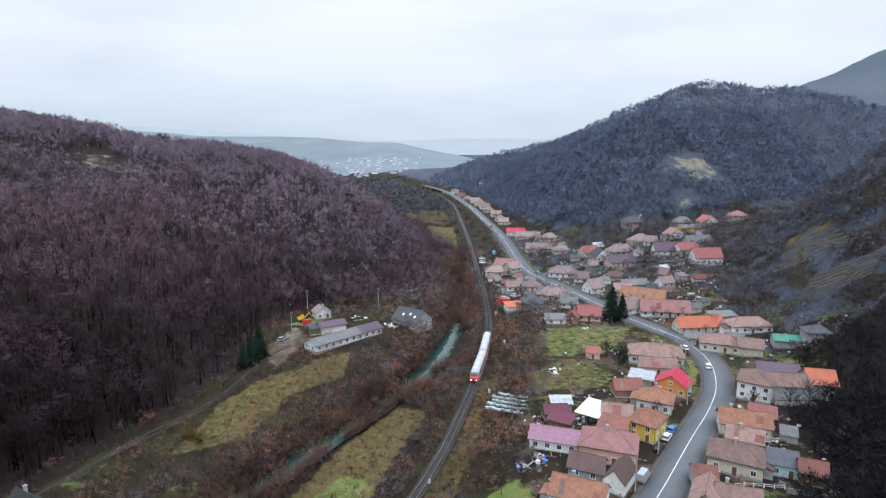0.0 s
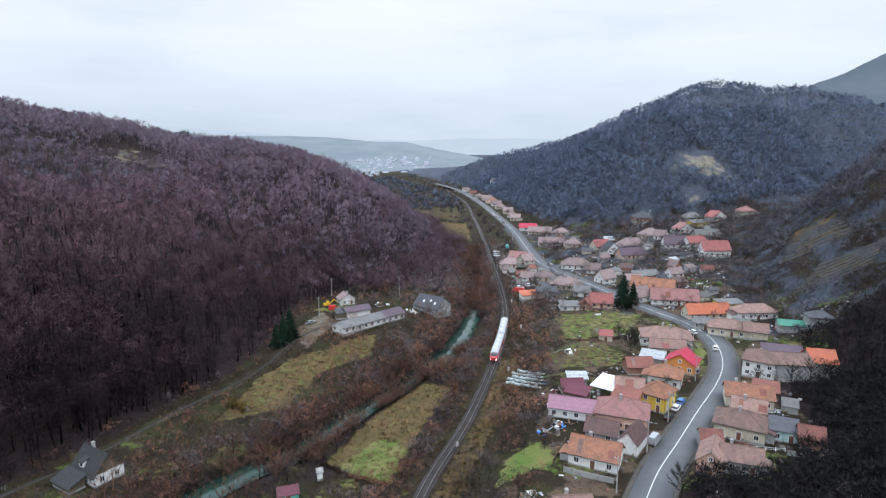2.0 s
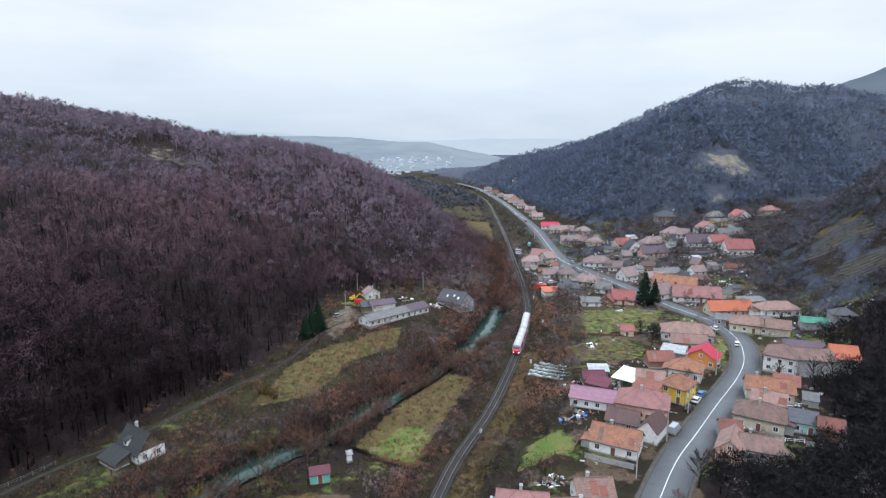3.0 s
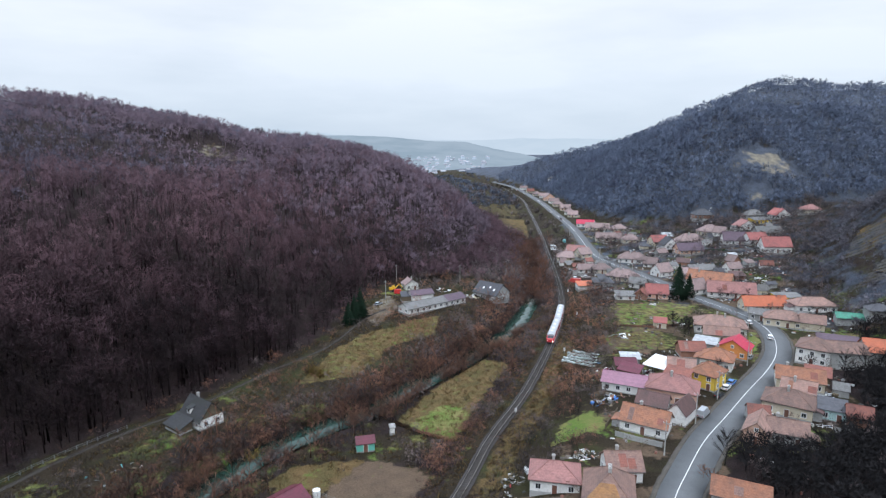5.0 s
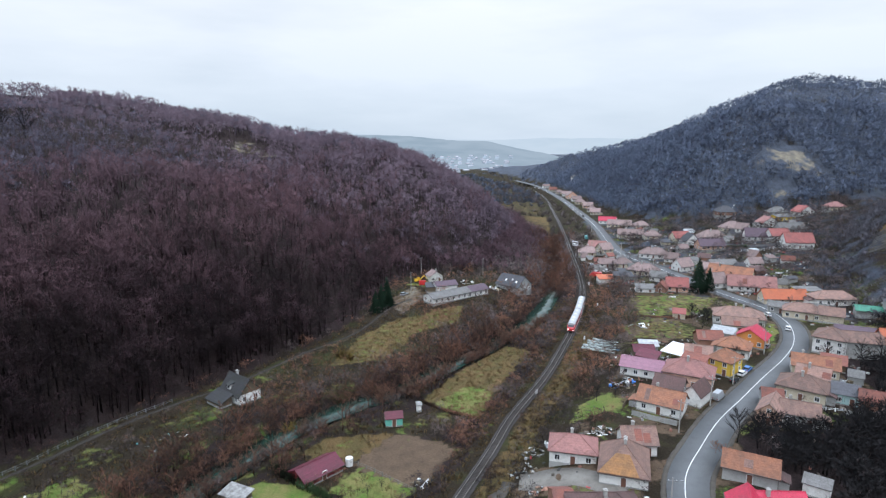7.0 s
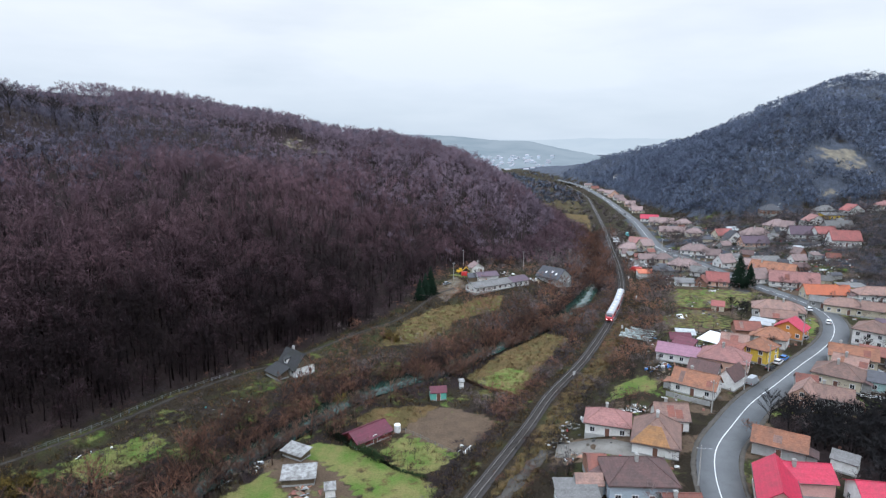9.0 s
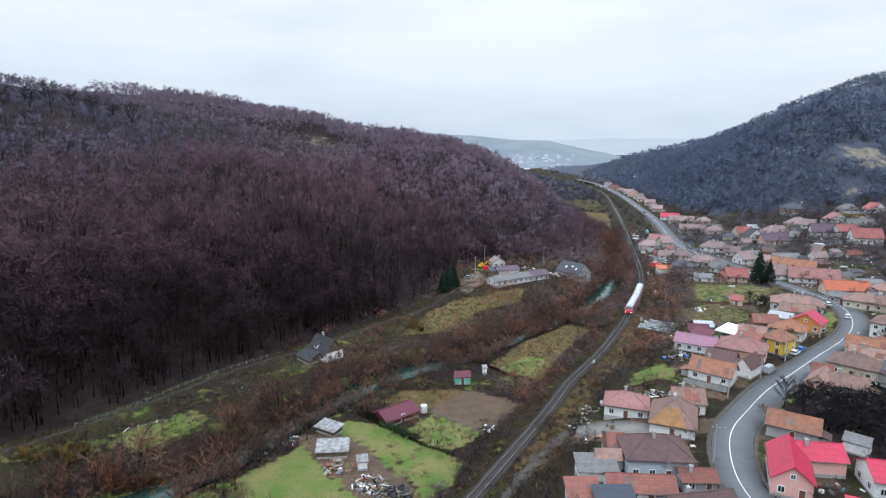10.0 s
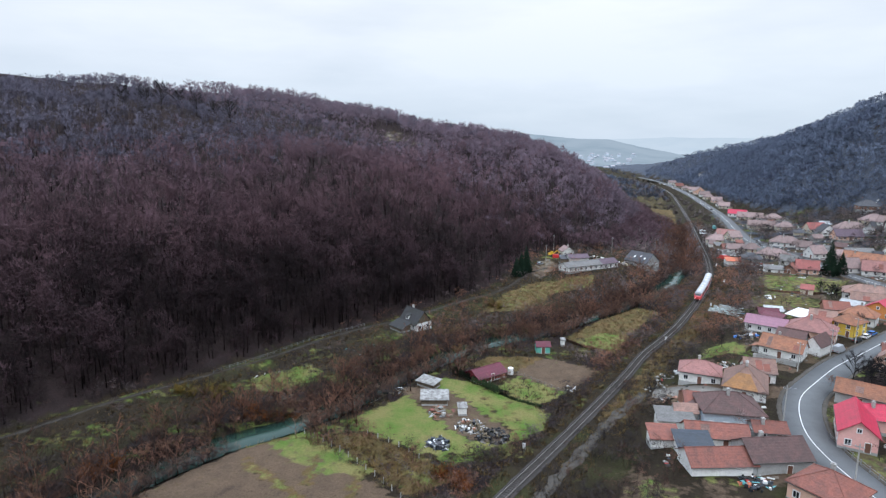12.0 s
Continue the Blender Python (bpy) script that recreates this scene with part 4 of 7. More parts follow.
# between the railway and the road
house(4.7, 87.8, 3.4, -5, 10, 7.4, 3.0, 2.5, "hip", "white", "rose", "by a concrete yard", 1)
bend_house = house(14.8, 81.6, 4.2, -9, 9.5, 12, 2.7, 4.4, "hip", "white", "brown", "beside the road bend", 2, windows=0)
q = [(-5.1, -6.45, 2.79), (3.0, -6.45, 2.79), (1.0, -3.0, 5.66), (-1.7, -3.0, 5.66)]
part("tile_patch", Shape().add([(x, y - 0.02, z) for x, y, z in q] + [(x, y - 0.04, z + 0.06) for x, y, z in q], [(3, 2, 1, 0), (4, 5, 6, 7), (0, 1, 5, 4), (1, 2, 6, 5), (2, 3, 7, 6), (3, 0, 4, 7)]), tiled("lichen_ochre_tiles", (0.36, 0.18, 0.07), (0.30, 0.155, 0.07), (0.16, 0.10, 0.06)), bend_house, "ochre lichen-grown tiles")
house(19.0, 91.5, 4.3, 6, 7.2, 6.5, 3.0, 2.6, "gable", "white", "brown", "behind the hipped house", 1)
house(28.9, 113.4, 4.4, -25, 11, 7.5, 2.9, 2.8, "gable", "white", "orange", "with brown door and small windows", 1)
house(33.2, 124.6, 4.4, -25, 7.5, 6, 2.6, 2.3, "gable", "grey", "umber", "low and weathered", 0, 1, False, "barn", "barn")
house(39.2, 119.8, 4.4, -35, 4.8, 8.4, 3.0, 2.6, "end", "white", "umber", "its white gable to the road", 0, 0, False)
house(40.2, 132.6, 4.4, -20, 13.0, 9.4, 4.0, 3.2, "hip", "peach", "rose", "long and two-storeyed", 1)
house(28.1, 137.3, 3.6, -18, 11.7, 6.6, 2.9, 2.0, "gable", "white", "mauve", "a long workshop by the yard", 0, 1, False, "workshop", "workshop")
house(52.8, 142.8, 4.5, -40, 7.2, 8.0, 4.5, 2.8, "hip", "yellow", "orange", "two storeys beside the road", 0)
house(60.6, 158.6, 4.5, -26, 9.3, 7.6, 3.3, 2.9, "hip", "white", "orange", "behind a bare tree", 1)
house(69.9, 169.8, 4.5, -33, 9.2, 7.8, 3.3, 2.8, "end", "orange", "magenta", "beside the green verge", 0)
house(73.4, 195.5, 4.5, -14, 17.5, 10, 3.2, 3.0, "hip", "white", "brown", "long and low", 2)
house(70.2, 184.6, 4.5, -10, 11.5, 6, 2.9, 2.2, "gable", "cream", "brown", "in front of a longer house", 0)
house(62.3, 175.8, 4.4, -27, 7, 5.4, 2.5, 0.8, "shed", "grey", "silver", "a low outbuilding", 0, 0, False, "shed", "shed")
house(55.2, 168.2, 4.4, 2, 8.0, 6.0, 2.6, 2.2, "gable", "brick", "rust", "tumbledown", 0, 0, False, "shed", "shed")
house(46.6, 148.2, 4.4, -14, 7.5, 7, 3.8, 2.4, "gable", "brick", "brown", "behind the yellow house", 0, 0)
house(43.6, 140.8, 4.4, -34, 6.6, 4.5, 3.6, 1.5, "shed", "pink", "rust", "between two houses", 0, 0, False, "annex", "shed")
house(30.8, 152.6, 3.6, 4, 6.2, 5.2, 2.5, 1.4, "gable", "wood", "maroon", "among scrap", 0, 0, False, "shed", "shed")
house(31.5, 147.0, 3.6, -30, 6.0, 4.0, 2.3, 1.0, "shed", "wood", "maroon", "patched and leaning", 0, 0, False, "shed", "shed")
house(33.6, 158.2, 3.6, 0, 5.5, 3.6, 2.2, 0.7, "shed", "grey", "silver", "behind the scrap yard", 0, 0, False, "shed", "shed")
house(52.5, 198.5, 4.2, -12, 4.6, 4.0, 2.5, 1.6, "gable", "cream", "red", "alone in the plots", 0, 0, True, "garden_hut", "hut")
# along the east side of the road
house(93.2, 166.6, 4.6, -33, 9, 10, 5.4, 2.6, "hip", "white", "brown", "tall, with a blank front wall", 0)
house(102.0, 166.5, 4.9, -8, 11, 8, 4.2, 2.4, "gable", "grey", "brown", "joined behind the tall house", 0, 0, False)
house(111.5, 166.5, 5.5, -14, 7.4, 9, 4.2, 3.0, "gable", "grey", "bright", "half hidden by bare trees", 0, 0, False)
house(106.0, 177.5, 6.2, -17, 12, 5.5, 3.2, 1.3, "shed", "white", "purple", "a long outbuilding", 0, 0, False, "outbuilding", "shed")
house(78.8, 144.6, 4.5, -18, 12.0, 7, 3.2, 2.6, "gable", "cream", "orange", "beside the road", 1)
house(68.6, 127.6, 4.5, -29, 11.5, 9, 3.4, 2.9, "hip", "cream", "brown", "with a covered porch", 1)
house(74.6, 135.6, 4.8, -29, 8, 6, 3.2, 2.2, "gable", "cream", "brown", "set back behind", 1, 0, False)
house(78.2, 125.2, 5.2, -24, 6, 5, 3.0, 1.2, "shed", "turquoise", "slate", "small and low", 0)
house(82.6, 121.4, 6.0, -23, 5.2, 5.5, 3.0, 2.0, "gable", "brick", "rust", "under the wooded slope", 0, 0, False)
house(54.8, 111.6, 4.5, -29, 5.6, 9.0, 3.2, 2.4, "end", "peach", "brown", "its gable facing down the road", 0)
house(61.0, 111.0, 4.6, -20, 8.2, 6.4, 3.0, 2.2, "gable", "grey", "brown", "a lower wing", 1)
house(58.0, 120.4, 4.5, -12, 5.0, 5.0, 2.8, 1.8, "gable", "grey", "rust", "small", 0, 0, False, "shed", "shed")
house(40.2, 82.8, 4.6, -20, 10, 6.0, 2.8, 2.3, "gable", "grey", "orange", "at the inside of the bend", 0, 0)
house(33.6, 62.6, 4.6, -11, 6.8, 13.5, 3.7, 2.6, "end", "pink", "magenta", "at the road bend", 0)
house(40.2, 68.8, 4.8, 6, 8.5, 6.5, 3.3, 2.0, "gable", "pink", "magenta", "a wing of the pink house", 1, 0, False)
house(51.8, 64.5, 5.2, 2, 9, 8, 3.6, 2.2, "gable", "white", "magenta", "with a white balustrade", 0)
house(51.5, 79.0, 5.4, -30, 4.6, 4.2, 2.6, 1.2, "gable", "white", "ash", "behind the red-roofed houses", 0, 0, False)
house(42.5, 50.2, 4.8, -12, 5.5, 6, 2.5, 1.0, "shed", "green", "magenta", "against the fence", 0, 0, False, "garage", "garage")
# near the start of the village street
house(8.8, 62.0, 4.0, 10, 12.6, 9.5, 4.15, 3.2, "hip", "blue", "umber", "with large front windows", 1)
house(15.9, 56.2, 4.2, 12, 6.4, 4.6, 2.6, 1.3, "gable", "grey", "rust", "a low wing at the road", 1)
house(1.2, 66.2, 3.8, 10, 3.6, 8, 2.7, 2.0, "gable", "brick", "rust", "a narrow side wing", 0, 0, False)
house(-2.6, 56.0, 3.7, 12, 7.4, 4.6, 2.4, 1.0, "shed", "white", "ash", "a low white outbuilding", 0, 0, False, "shed", "shed")
house(-0.4, 59.3, 3.8, 12, 5.0, 3.6, 3.0, 1.4, "gable", "grey", "brown", "a small loft", 0, 0, False, "shed", "shed")
house(5.2, 50.6, 4.0, 10, 12.0, 5.4, 2.6, 1.9, "gable", "white", "rust", "a long row building", 0)
house(0.6, 44.6, 3.9, 14, 6.6, 4.6, 2.6, 1.0, "shed", "white", "steel", "between two barns", 0, 0, False, "shed", "shed")
house(4.6, 39.6, 3.9, 22, 12.4, 6.4, 2.7, 2.0, "gable", "white", "rust", "a long barn with a white wall", 0, 0, False, "barn", "barn")
house(14.6, 44.6, 4.2, 24, 11.6, 8.0, 3.2, 2.6, "gable", "grey", "umber", "with a tall chimney", 1, 0)
house(22.0, 33.6, 4.4, -38, 9.5, 9, 3.4, 3.0, "hip", "peach", "rust", "close to the road", 1)
house(-5.0, 47.0, 3.6, 14, 5.6, 4.2, 2.3, 1.0, "shed", "white", "rust", "a small hen house", 0, 0, False, "shed", "shed")
# farms beneath the western woods
stable = house(-38.2, 218.6, 3.6, 45, 31, 7.6, 2.7, 1.6, "gable", "white", "ash", "a long stable in the farmyard", 0, 1, False, "stable", "stable")
q = [(5.5, -4.25, 2.66), (15.9, -4.25, 2.66), (15.9, -0.02, 4.47), (5.5, -0.02, 4.47)]
part("newer_roof", Shape().add([*q, *[(x, y, z + 0.05) for x, y, z in q]], [(3, 2, 1, 0), (4, 5, 6, 7), (0, 1, 5, 4), (1, 2, 6, 5), (2, 3, 7, 6), (3, 0, 4, 7)]), ROOFS["purple"], stable, "newer dull purple tiles")
house(-45.2, 229.0, 4.2, 32, 10.2, 6, 3.0, 1.4, "gable", "white", "purple", "behind the long stable", 0, 0, False, "barn", "barn")
house(-51.2, 227.0, 4.0, 18, 5.0, 5, 2.4, 1.0, "shed", "wood", "slate", "an open lean-to", 0, 0, False, "shed", "shed")
barn_house = house(-13.6, 243.6, 3.2, -35, 13, 11, 3.2, 4.2, "gable", "grey", "slate", "with skylights and porch", 0)
for u, k in ((-2.6, 0.45), (0.8, 0.55), (3.6, 0.4)):
    z, y = 3.2 + 4.2 * k + 0.18, -5.5 * (1 - k)
    part("skylight", Shape().add([(u, y - 0.45, z - 0.34), (u + 0.8, y - 0.45, z - 0.34), (u + 0.8, y + 0.45, z + 0.34), (u, y + 0.45, z + 0.34), (u, y - 0.45, z - 0.26), (u + 0.8, y - 0.45, z - 0.26), (u + 0.8, y + 0.45, z + 0.42), (u, y + 0.45, z + 0.42)], [(3, 2, 1, 0), (4, 5, 6, 7), (0, 1, 5, 4), (1, 2, 6, 5), (2, 3, 7, 6), (3, 0, 4, 7)]), WHITE, barn_house, "pale skylight")
house(-53.6, 250.0, 5.2, 30, 6.6, 6.0, 3.0, 2.2, "end", "white", "brown", "small, at the wood's edge", 1)
lone_house = house(-88.4, 114.2, -0.7, -30, 9.4, 7.0, 2.8, 4.0, "gable", "white", "char", "alone below the wood", 1, door=False)
part("gable_boards", Shape().add([(4.71, -3.3, 3.0), (4.71, 3.3, 3.0), (4.71, 0, 6.7), (4.8, -3.3, 3.0), (4.8, 3.3, 3.0), (4.8, 0, 6.7)], [(2, 1, 0), (3, 4, 5), (0, 1, 4, 3), (1, 2, 5, 4), (2, 0, 3, 5)]), WALLS["wood"], lone_house, "dark weathered gable boards")
dormer = part("dormer", Shape().box(-1.9, -0.3, -3.1, -1.2, 3.4, 4.7), WALLS["white"], lone_house, "small white dormer")
part("dormer_roof", Shape().add([(-2.1, -3.4, 4.65), (-0.1, -3.4, 4.65), (-0.1, -0.9, 5.35), (-2.1, -0.9, 5.35), (-2.1, -3.4, 4.8), (-0.1, -3.4, 4.8), (-0.1, -0.9, 5.5), (-2.1, -0.9, 5.5)], [(3, 2, 1, 0), (4, 5, 6, 7), (0, 1, 5, 4), (1, 2, 6, 5), (2, 3, 7, 6), (3, 0, 4, 7)]), ROOFS["char"], dormer)
part("pane", Shape().box(-1.55, -0.65, -3.13, -3.08, 3.65, 4.45), GLASS, dormer)
house(-92.6, 109.6, -0.7, -30, 7.0, 3.6, 1.4, 1.4, "shed", "wood", "char", "a lean-to barn of boards", 0, 0, False, "barn", "barn")
house(-40.6, 105.0, -0.8, 20, 4.4, 3.2, 2.4, 1.2, "gable", "green", "maroon", "in the ploughed plots", 0, 0, True, "garden_hut", "hut")
house(-35.4, 113.4, -0.6, 20, 1.2, 1.2, 1.9, 0.3, "shed", "white", "patched", "small and narrow", 0, 0, False, "privy", "hut")
house(-52.4, 79.0, -0.9, 56, 10, 6.4, 1.7, 1.6, "gable", "maroon", "maroon", "by a clipped hedge", 0, 0, True, "garden_cabin", "cabin")
house(-60.4, 58.4, -0.8, 20, 6.6, 4.4, 1.6, 0.6, "shed", "wood", "patched", "patched with sheets", 0, 0, False, "shed", "shed")
house(-65.6, 67.6, -0.8, -17, 5.6, 3.2, 1.3, 0.5, "shed", "wood", "patched", "low and patched", 0, 0, False, "shed", "shed")
house(-51.6, 54.4, -0.8, 25, 2.0, 2.0, 2.0, 0.4, "shed", "white", "patched", "a small white cabin", 0, 0, False, "shed", "shed")
# the village across the road junction
house(31.2, 343.3, 2.0, -8, 13.5, 9, 2.8, 2.6, "hip", "cream", "brown", "beside the railway", 1)
house(39.7, 338.2, 4.0, -60, 7.3, 8, 3.0, 2.6, "end", "cream", "brown", "its pale gable to the yard", 0)
house(37.0, 352.0, 3.4, -10, 11, 8, 2.8, 2.4, "gable", "cream", "rose", "in a tight row", 0)
house(36.4, 298.9, 3.0, 4, 8.7, 6, 2.7, 2.0, "gable", "white", "brown", "by the parked cars", 0)
house(44.6, 294.0, 4.2, -8, 9.7, 7, 2.8, 2.2, "hip", "cream", "brown", "near the road", 0)
house(32.8, 267.3, 2.4, 2, 8.4, 6, 2.5, 0.9, "shed", "white", "bright", "low workshop", 0, 0, False, "workshop", "workshop")
house(40.6, 265.0, 3.8, 0, 9.0, 7, 2.6, 1.0, "shed", "grey", "slate", "low workshop", 0, 0, False, "workshop", "workshop")
house(52.4, 276.0, 4.4, -20, 14.5, 8.5, 2.9, 2.8, "hip", "cream", "brown", "by the main road", 1)
house(57.2, 261.5, 4.4, -20, 7.5, 6, 3.0, 1.8, "gable", "white", "ash", "low and white", 0)
house(61.6, 243.2, 4.4, -12, 9.3, 7, 3.0, 2.8, "gable", "peach", "red", "by the meadow", 0)
house(54.2, 240.4, 4.3, -20, 5.5, 5.5, 2.6, 2.0, "end", "brick", "rust", "by the meadow", 0, 0)
house(46.8, 239.4, 4.2, -5, 8.0, 5, 2.4, 1.0, "shed", "white", "ash", "low, by the meadow", 0)
house(66.6, 323.7, 4.4, -18, 16.0, 9, 3.0, 2.8, "hip", "white", "brown", "at the road junction", 1)
house(74.0, 310.5, 4.4, -18, 7, 7, 3.0, 2.4, "gable", "white", "brown", "behind the junction", 0)
house(75.0, 289.5, 4.4, -55, 7, 9, 3.2, 3.0, "end", "white", "brown", "its white gable to the road", 0)
house(56.8, 468.3, 4.6, -6, 13.8, 8, 3.2, 2.2, "gable", "white", "magenta", "at the foot of the hill", 0)
house(63.2, 444.3, 5.0, -8, 18.0, 8, 3.0, 2.6, "gable", "cream", "brown", "a long row", 1)
house(76.6, 427.5, 6.8, 10, 11, 8, 3.0, 2.6, "hip", "cream", "brown", "at the foot of the hill", 0)
house(63.8, 394.0, 5.0, -4, 17.5, 8, 3.0, 2.6, "gable", "cream", "brown", "among bare gardens", 1)
house(76.0, 379.7, 6.6, 6, 10.8, 8, 3.0, 2.6, "hip", "cream", "brown", "among bare gardens", 0)
house(89.5, 360.5, 8.8, 14, 11, 8, 3.0, 2.8, "gable", "cream", "red", "above the side street", 0)
house(92.0, 345.0, 9.2, 20, 8.6, 8, 3.2, 3.2, "end", "white", "slate", "with a steep white gable", 0)
house(106.2, 350.7, 11.2, 8, 16.0, 9, 3.0, 3.2, "hip", "white", "brown", "above the side street", 1)
house(99.0, 328.0, 9.6, 12, 15.0, 8, 3.0, 2.8, "gable", "peach", "purple", "below the side street", 0)
house(94.6, 289.4, 6.6, 6, 14.0, 7, 2.6, 1.6, "gable", "grey", "ash", "a long shed", 0, 0, False, "barn", "barn")
house(86.4, 281.6, 5.2, -10, 9, 7, 2.8, 2.4, "gable", "cream", "brown", "beside the spruce", 0)
house(133.5, 419.0, 18.0, 6, 13, 9, 3.2, 3.2, "hip", "brick", "slate", "under the wooded hill", 0)
house(53.0, 531.0, 4.4, 0, 9, 8, 3.0, 2.6, "gable", "cream", "brown", "in a row below the hill", 0)
house(52.0, 552.0, 4.4, 0, 9, 8, 3.0, 2.6, "hip", "white", "brown", "in a row below the hill", 0)
house(50.9, 585.4, 4.4, 0, 10, 8, 3.0, 2.6, "gable", "peach", "brown", "in a row below the hill", 0)
house(46.0, 620.2, 4.6, 0, 10.5, 8, 3.0, 2.6, "hip", "cream", "brown", "in a row below the hill", 0)
house(44.0, 650.2, 4.6, 0, 10.5, 8, 3.0, 2.6, "gable", "white", "brown", "in a row below the hill", 0)
house(40.4, 682.0, 4.6, 4, 12, 9, 4.4, 3.6, "end", "peach", "brown", "tall, in a row below the hill", 0)
house(36.0, 716.0, 4.6, 6, 10, 8, 3.0, 2.6, "gable", "white", "brown", "in a row below the hill", 0)
house(29.0, 752.0, 4.6, 8, 10, 8, 3.0, 2.6, "hip", "cream", "brown", "in a row below the hill", 0)
house(22.0, 792.0, 4.6, 8, 10, 8, 3.0, 2.6, "gable", "cream", "rust", "in a row below the hill", 0)
house(14.0, 836.0, 4.6, 8, 10, 8, 3.0, 2.6, "gable", "white", "brown", "in a row below the hill", 0)
# the side valley
house(122.4, 366.3, 14.8, 20, 13, 9, 3.2, 3.2, "hip", "cream", "brown", "in the side valley", 0)
house(127.5, 361.0, 15.2, 50, 7, 7, 3.0, 2.6, "end", "white", "brown", "in the side valley", 0)
house(144.4, 368.0, 18.7, 20, 11.5, 8, 3.0, 2.8, "end", "white", "rose", "in the side valley", 0)
house(161.8, 400.2, 21.6, 10, 12, 8, 3.2, 2.8, "hip", "grey", "ash", "at the upper end of the side valley", 0)
house(158.0, 379.4, 20.8, 10, 12.0, 7, 3.4, 1.0, "shed", "yellow", "ash", "with a flat roof", 0)
house(174.4, 390.9, 23.4, 14, 12, 8, 3.0, 3.0, "end", "white", "red", "at the upper end of the side valley", 0)
house(194.2, 391.7, 27.0, 10, 11, 8, 3.2, 2.4, "hip", "cream", "rose", "highest in the side valley", 0)
house(148.0, 342.8, 18.4, 16, 15, 8, 3.0, 2.6, "gable", "grey", "ash", "in the side valley", 0)
house(126.9, 334.4, 14.6, -10, 14.0, 8.5, 3.2, 3.4, "gable", "white", "purple", "in a walled yard", 0)
house(137.0, 331.2, 16.0, 20, 11.5, 8, 3.0, 2.8, "gable", "white", "red", "in a walled yard", 0)
house(138.2, 308.0, 15.0, 8, 14.5, 9, 4.2, 3.6, "gable", "white", "red", "large, with two dormers", 0)
house(108.4, 283.5, 8.6, 10, 7, 6, 2.8, 2.0, "gable", "white", "brown", "small, among sheds", 0)
house(112.8, 296.0, 9.8, 30, 6, 5, 2.8, 2.2, "end", "brick", "brown", "small, among sheds", 0, 0)
house(92.6, 267.5, 5.2, -22, 20, 9, 3.0, 3.2, "gable", "cream", "orange", "long, beside the road", 1)
house(95.6, 248.5, 4.6, -6, 20, 8.5, 3.0, 3.2, "gable", "white", "rose", "long, white and low", 0)
house(81.5, 253.0, 4.5, -60, 7, 8, 3.2, 3.2, "end", "white", "brown", "with a dark gable to the road", 0)
house(101.4, 227.5, 4.5, -2, 18, 7, 3.0, 2.6, "gable", "cream", "bright", "newly roofed, above the road", 0)
house(113.9, 234.5, 6.6, 8, 10.5, 6, 2.8, 0.6, "shed", "yellow", "ash", "flat-roofed outbuilding", 0, 1, True, "outbuilding", "shed")
house(118.0, 221.5, 6.4, 4, 16, 8, 3.0, 2.8, "hip", "white", "brown", "above the road", 0)
house(95.4, 213.0, 4.5, -24, 9, 6, 2.7, 1.6, "gable", "grey", "ash", "grey and low beside the road", 0)
house(100.4, 206.0, 4.5, -22, 13, 8, 3.2, 2.8, "hip", "cream", "brown", "beige, above the road curve", 0)
house(109.0, 201.6, 4.8, -22, 8, 7, 3.0, 2.4, "gable", "cream", "brown", "behind the beige house", 0, 0, False)
house(123.8, 204.0, 6.4, -16, 10, 6, 2.8, 1.4, "gable", "grey", "green", "a green-roofed shed", 0, 0, False, "shed", "shed")
house(131.0, 200.0, 8.0, -10, 8, 6, 3.0, 2.2, "hip", "grey", "slate", "under the terraced slope", 0, 0, False)

# small sheds and lean-tos crowded behind the village houses
shed_rng = random.Random(21)
for x, y, turn in ((84, 300, 10), (90, 305, -20), (100, 278, 5), (106, 270, 12), (118, 288, 25), (124, 282, -10), (116, 306, 15), (84, 330, 20), (79, 352, 5), (113, 340, 10), (118, 352, 25), (132, 348, 15), (154, 356, 12), (46, 309, -15), (41, 318, 5), (34, 312, 0), (48, 285, -10), (42, 276, 5), (27, 330, 0), (30, 322, 10), (108, 246, 4), (114, 252, 12), (109, 213, -18), (86.5, 150, -25), (88, 140, -25), (72, 405, 5), (80, 396, 12), (66, 410, -5), (98, 372, 18), (108, 365, 10)):
    w, d = shed_rng.uniform(3.5, 6.5), shed_rng.uniform(3, 5)
    house(x, y, ground_level(x, y), turn, w, d, shed_rng.uniform(2.0, 2.6), shed_rng.uniform(0.6, 1.8), shed_rng.choice(("shed", "gable", "gable")), shed_rng.choice(("grey", "wood", "brick", "white", "cream")), shed_rng.choice(("brown", "rust", "ash", "slate", "umber", "silver", "ash")), "crowded behind the houses", 0, 0, False, "shed", "shed")

# ---- trees and brush ----
def blades(start, way, length, width, rng):
    """Thin twigs, one triangle each."""
    n = len(start)
    side = np.cross(way, rng.normal(size=(n, 3)))
    side /= np.linalg.norm(side, axis=1)[:, None] + 1e-9
    w = (np.asarray(width) / 2).reshape(-1, 1)
    v = np.stack([start - side * w, start + side * w, start + way * np.asarray(length).reshape(-1, 1)], 1)
    return v.reshape(-1, 3), np.arange(3 * n).reshape(-1, 3)


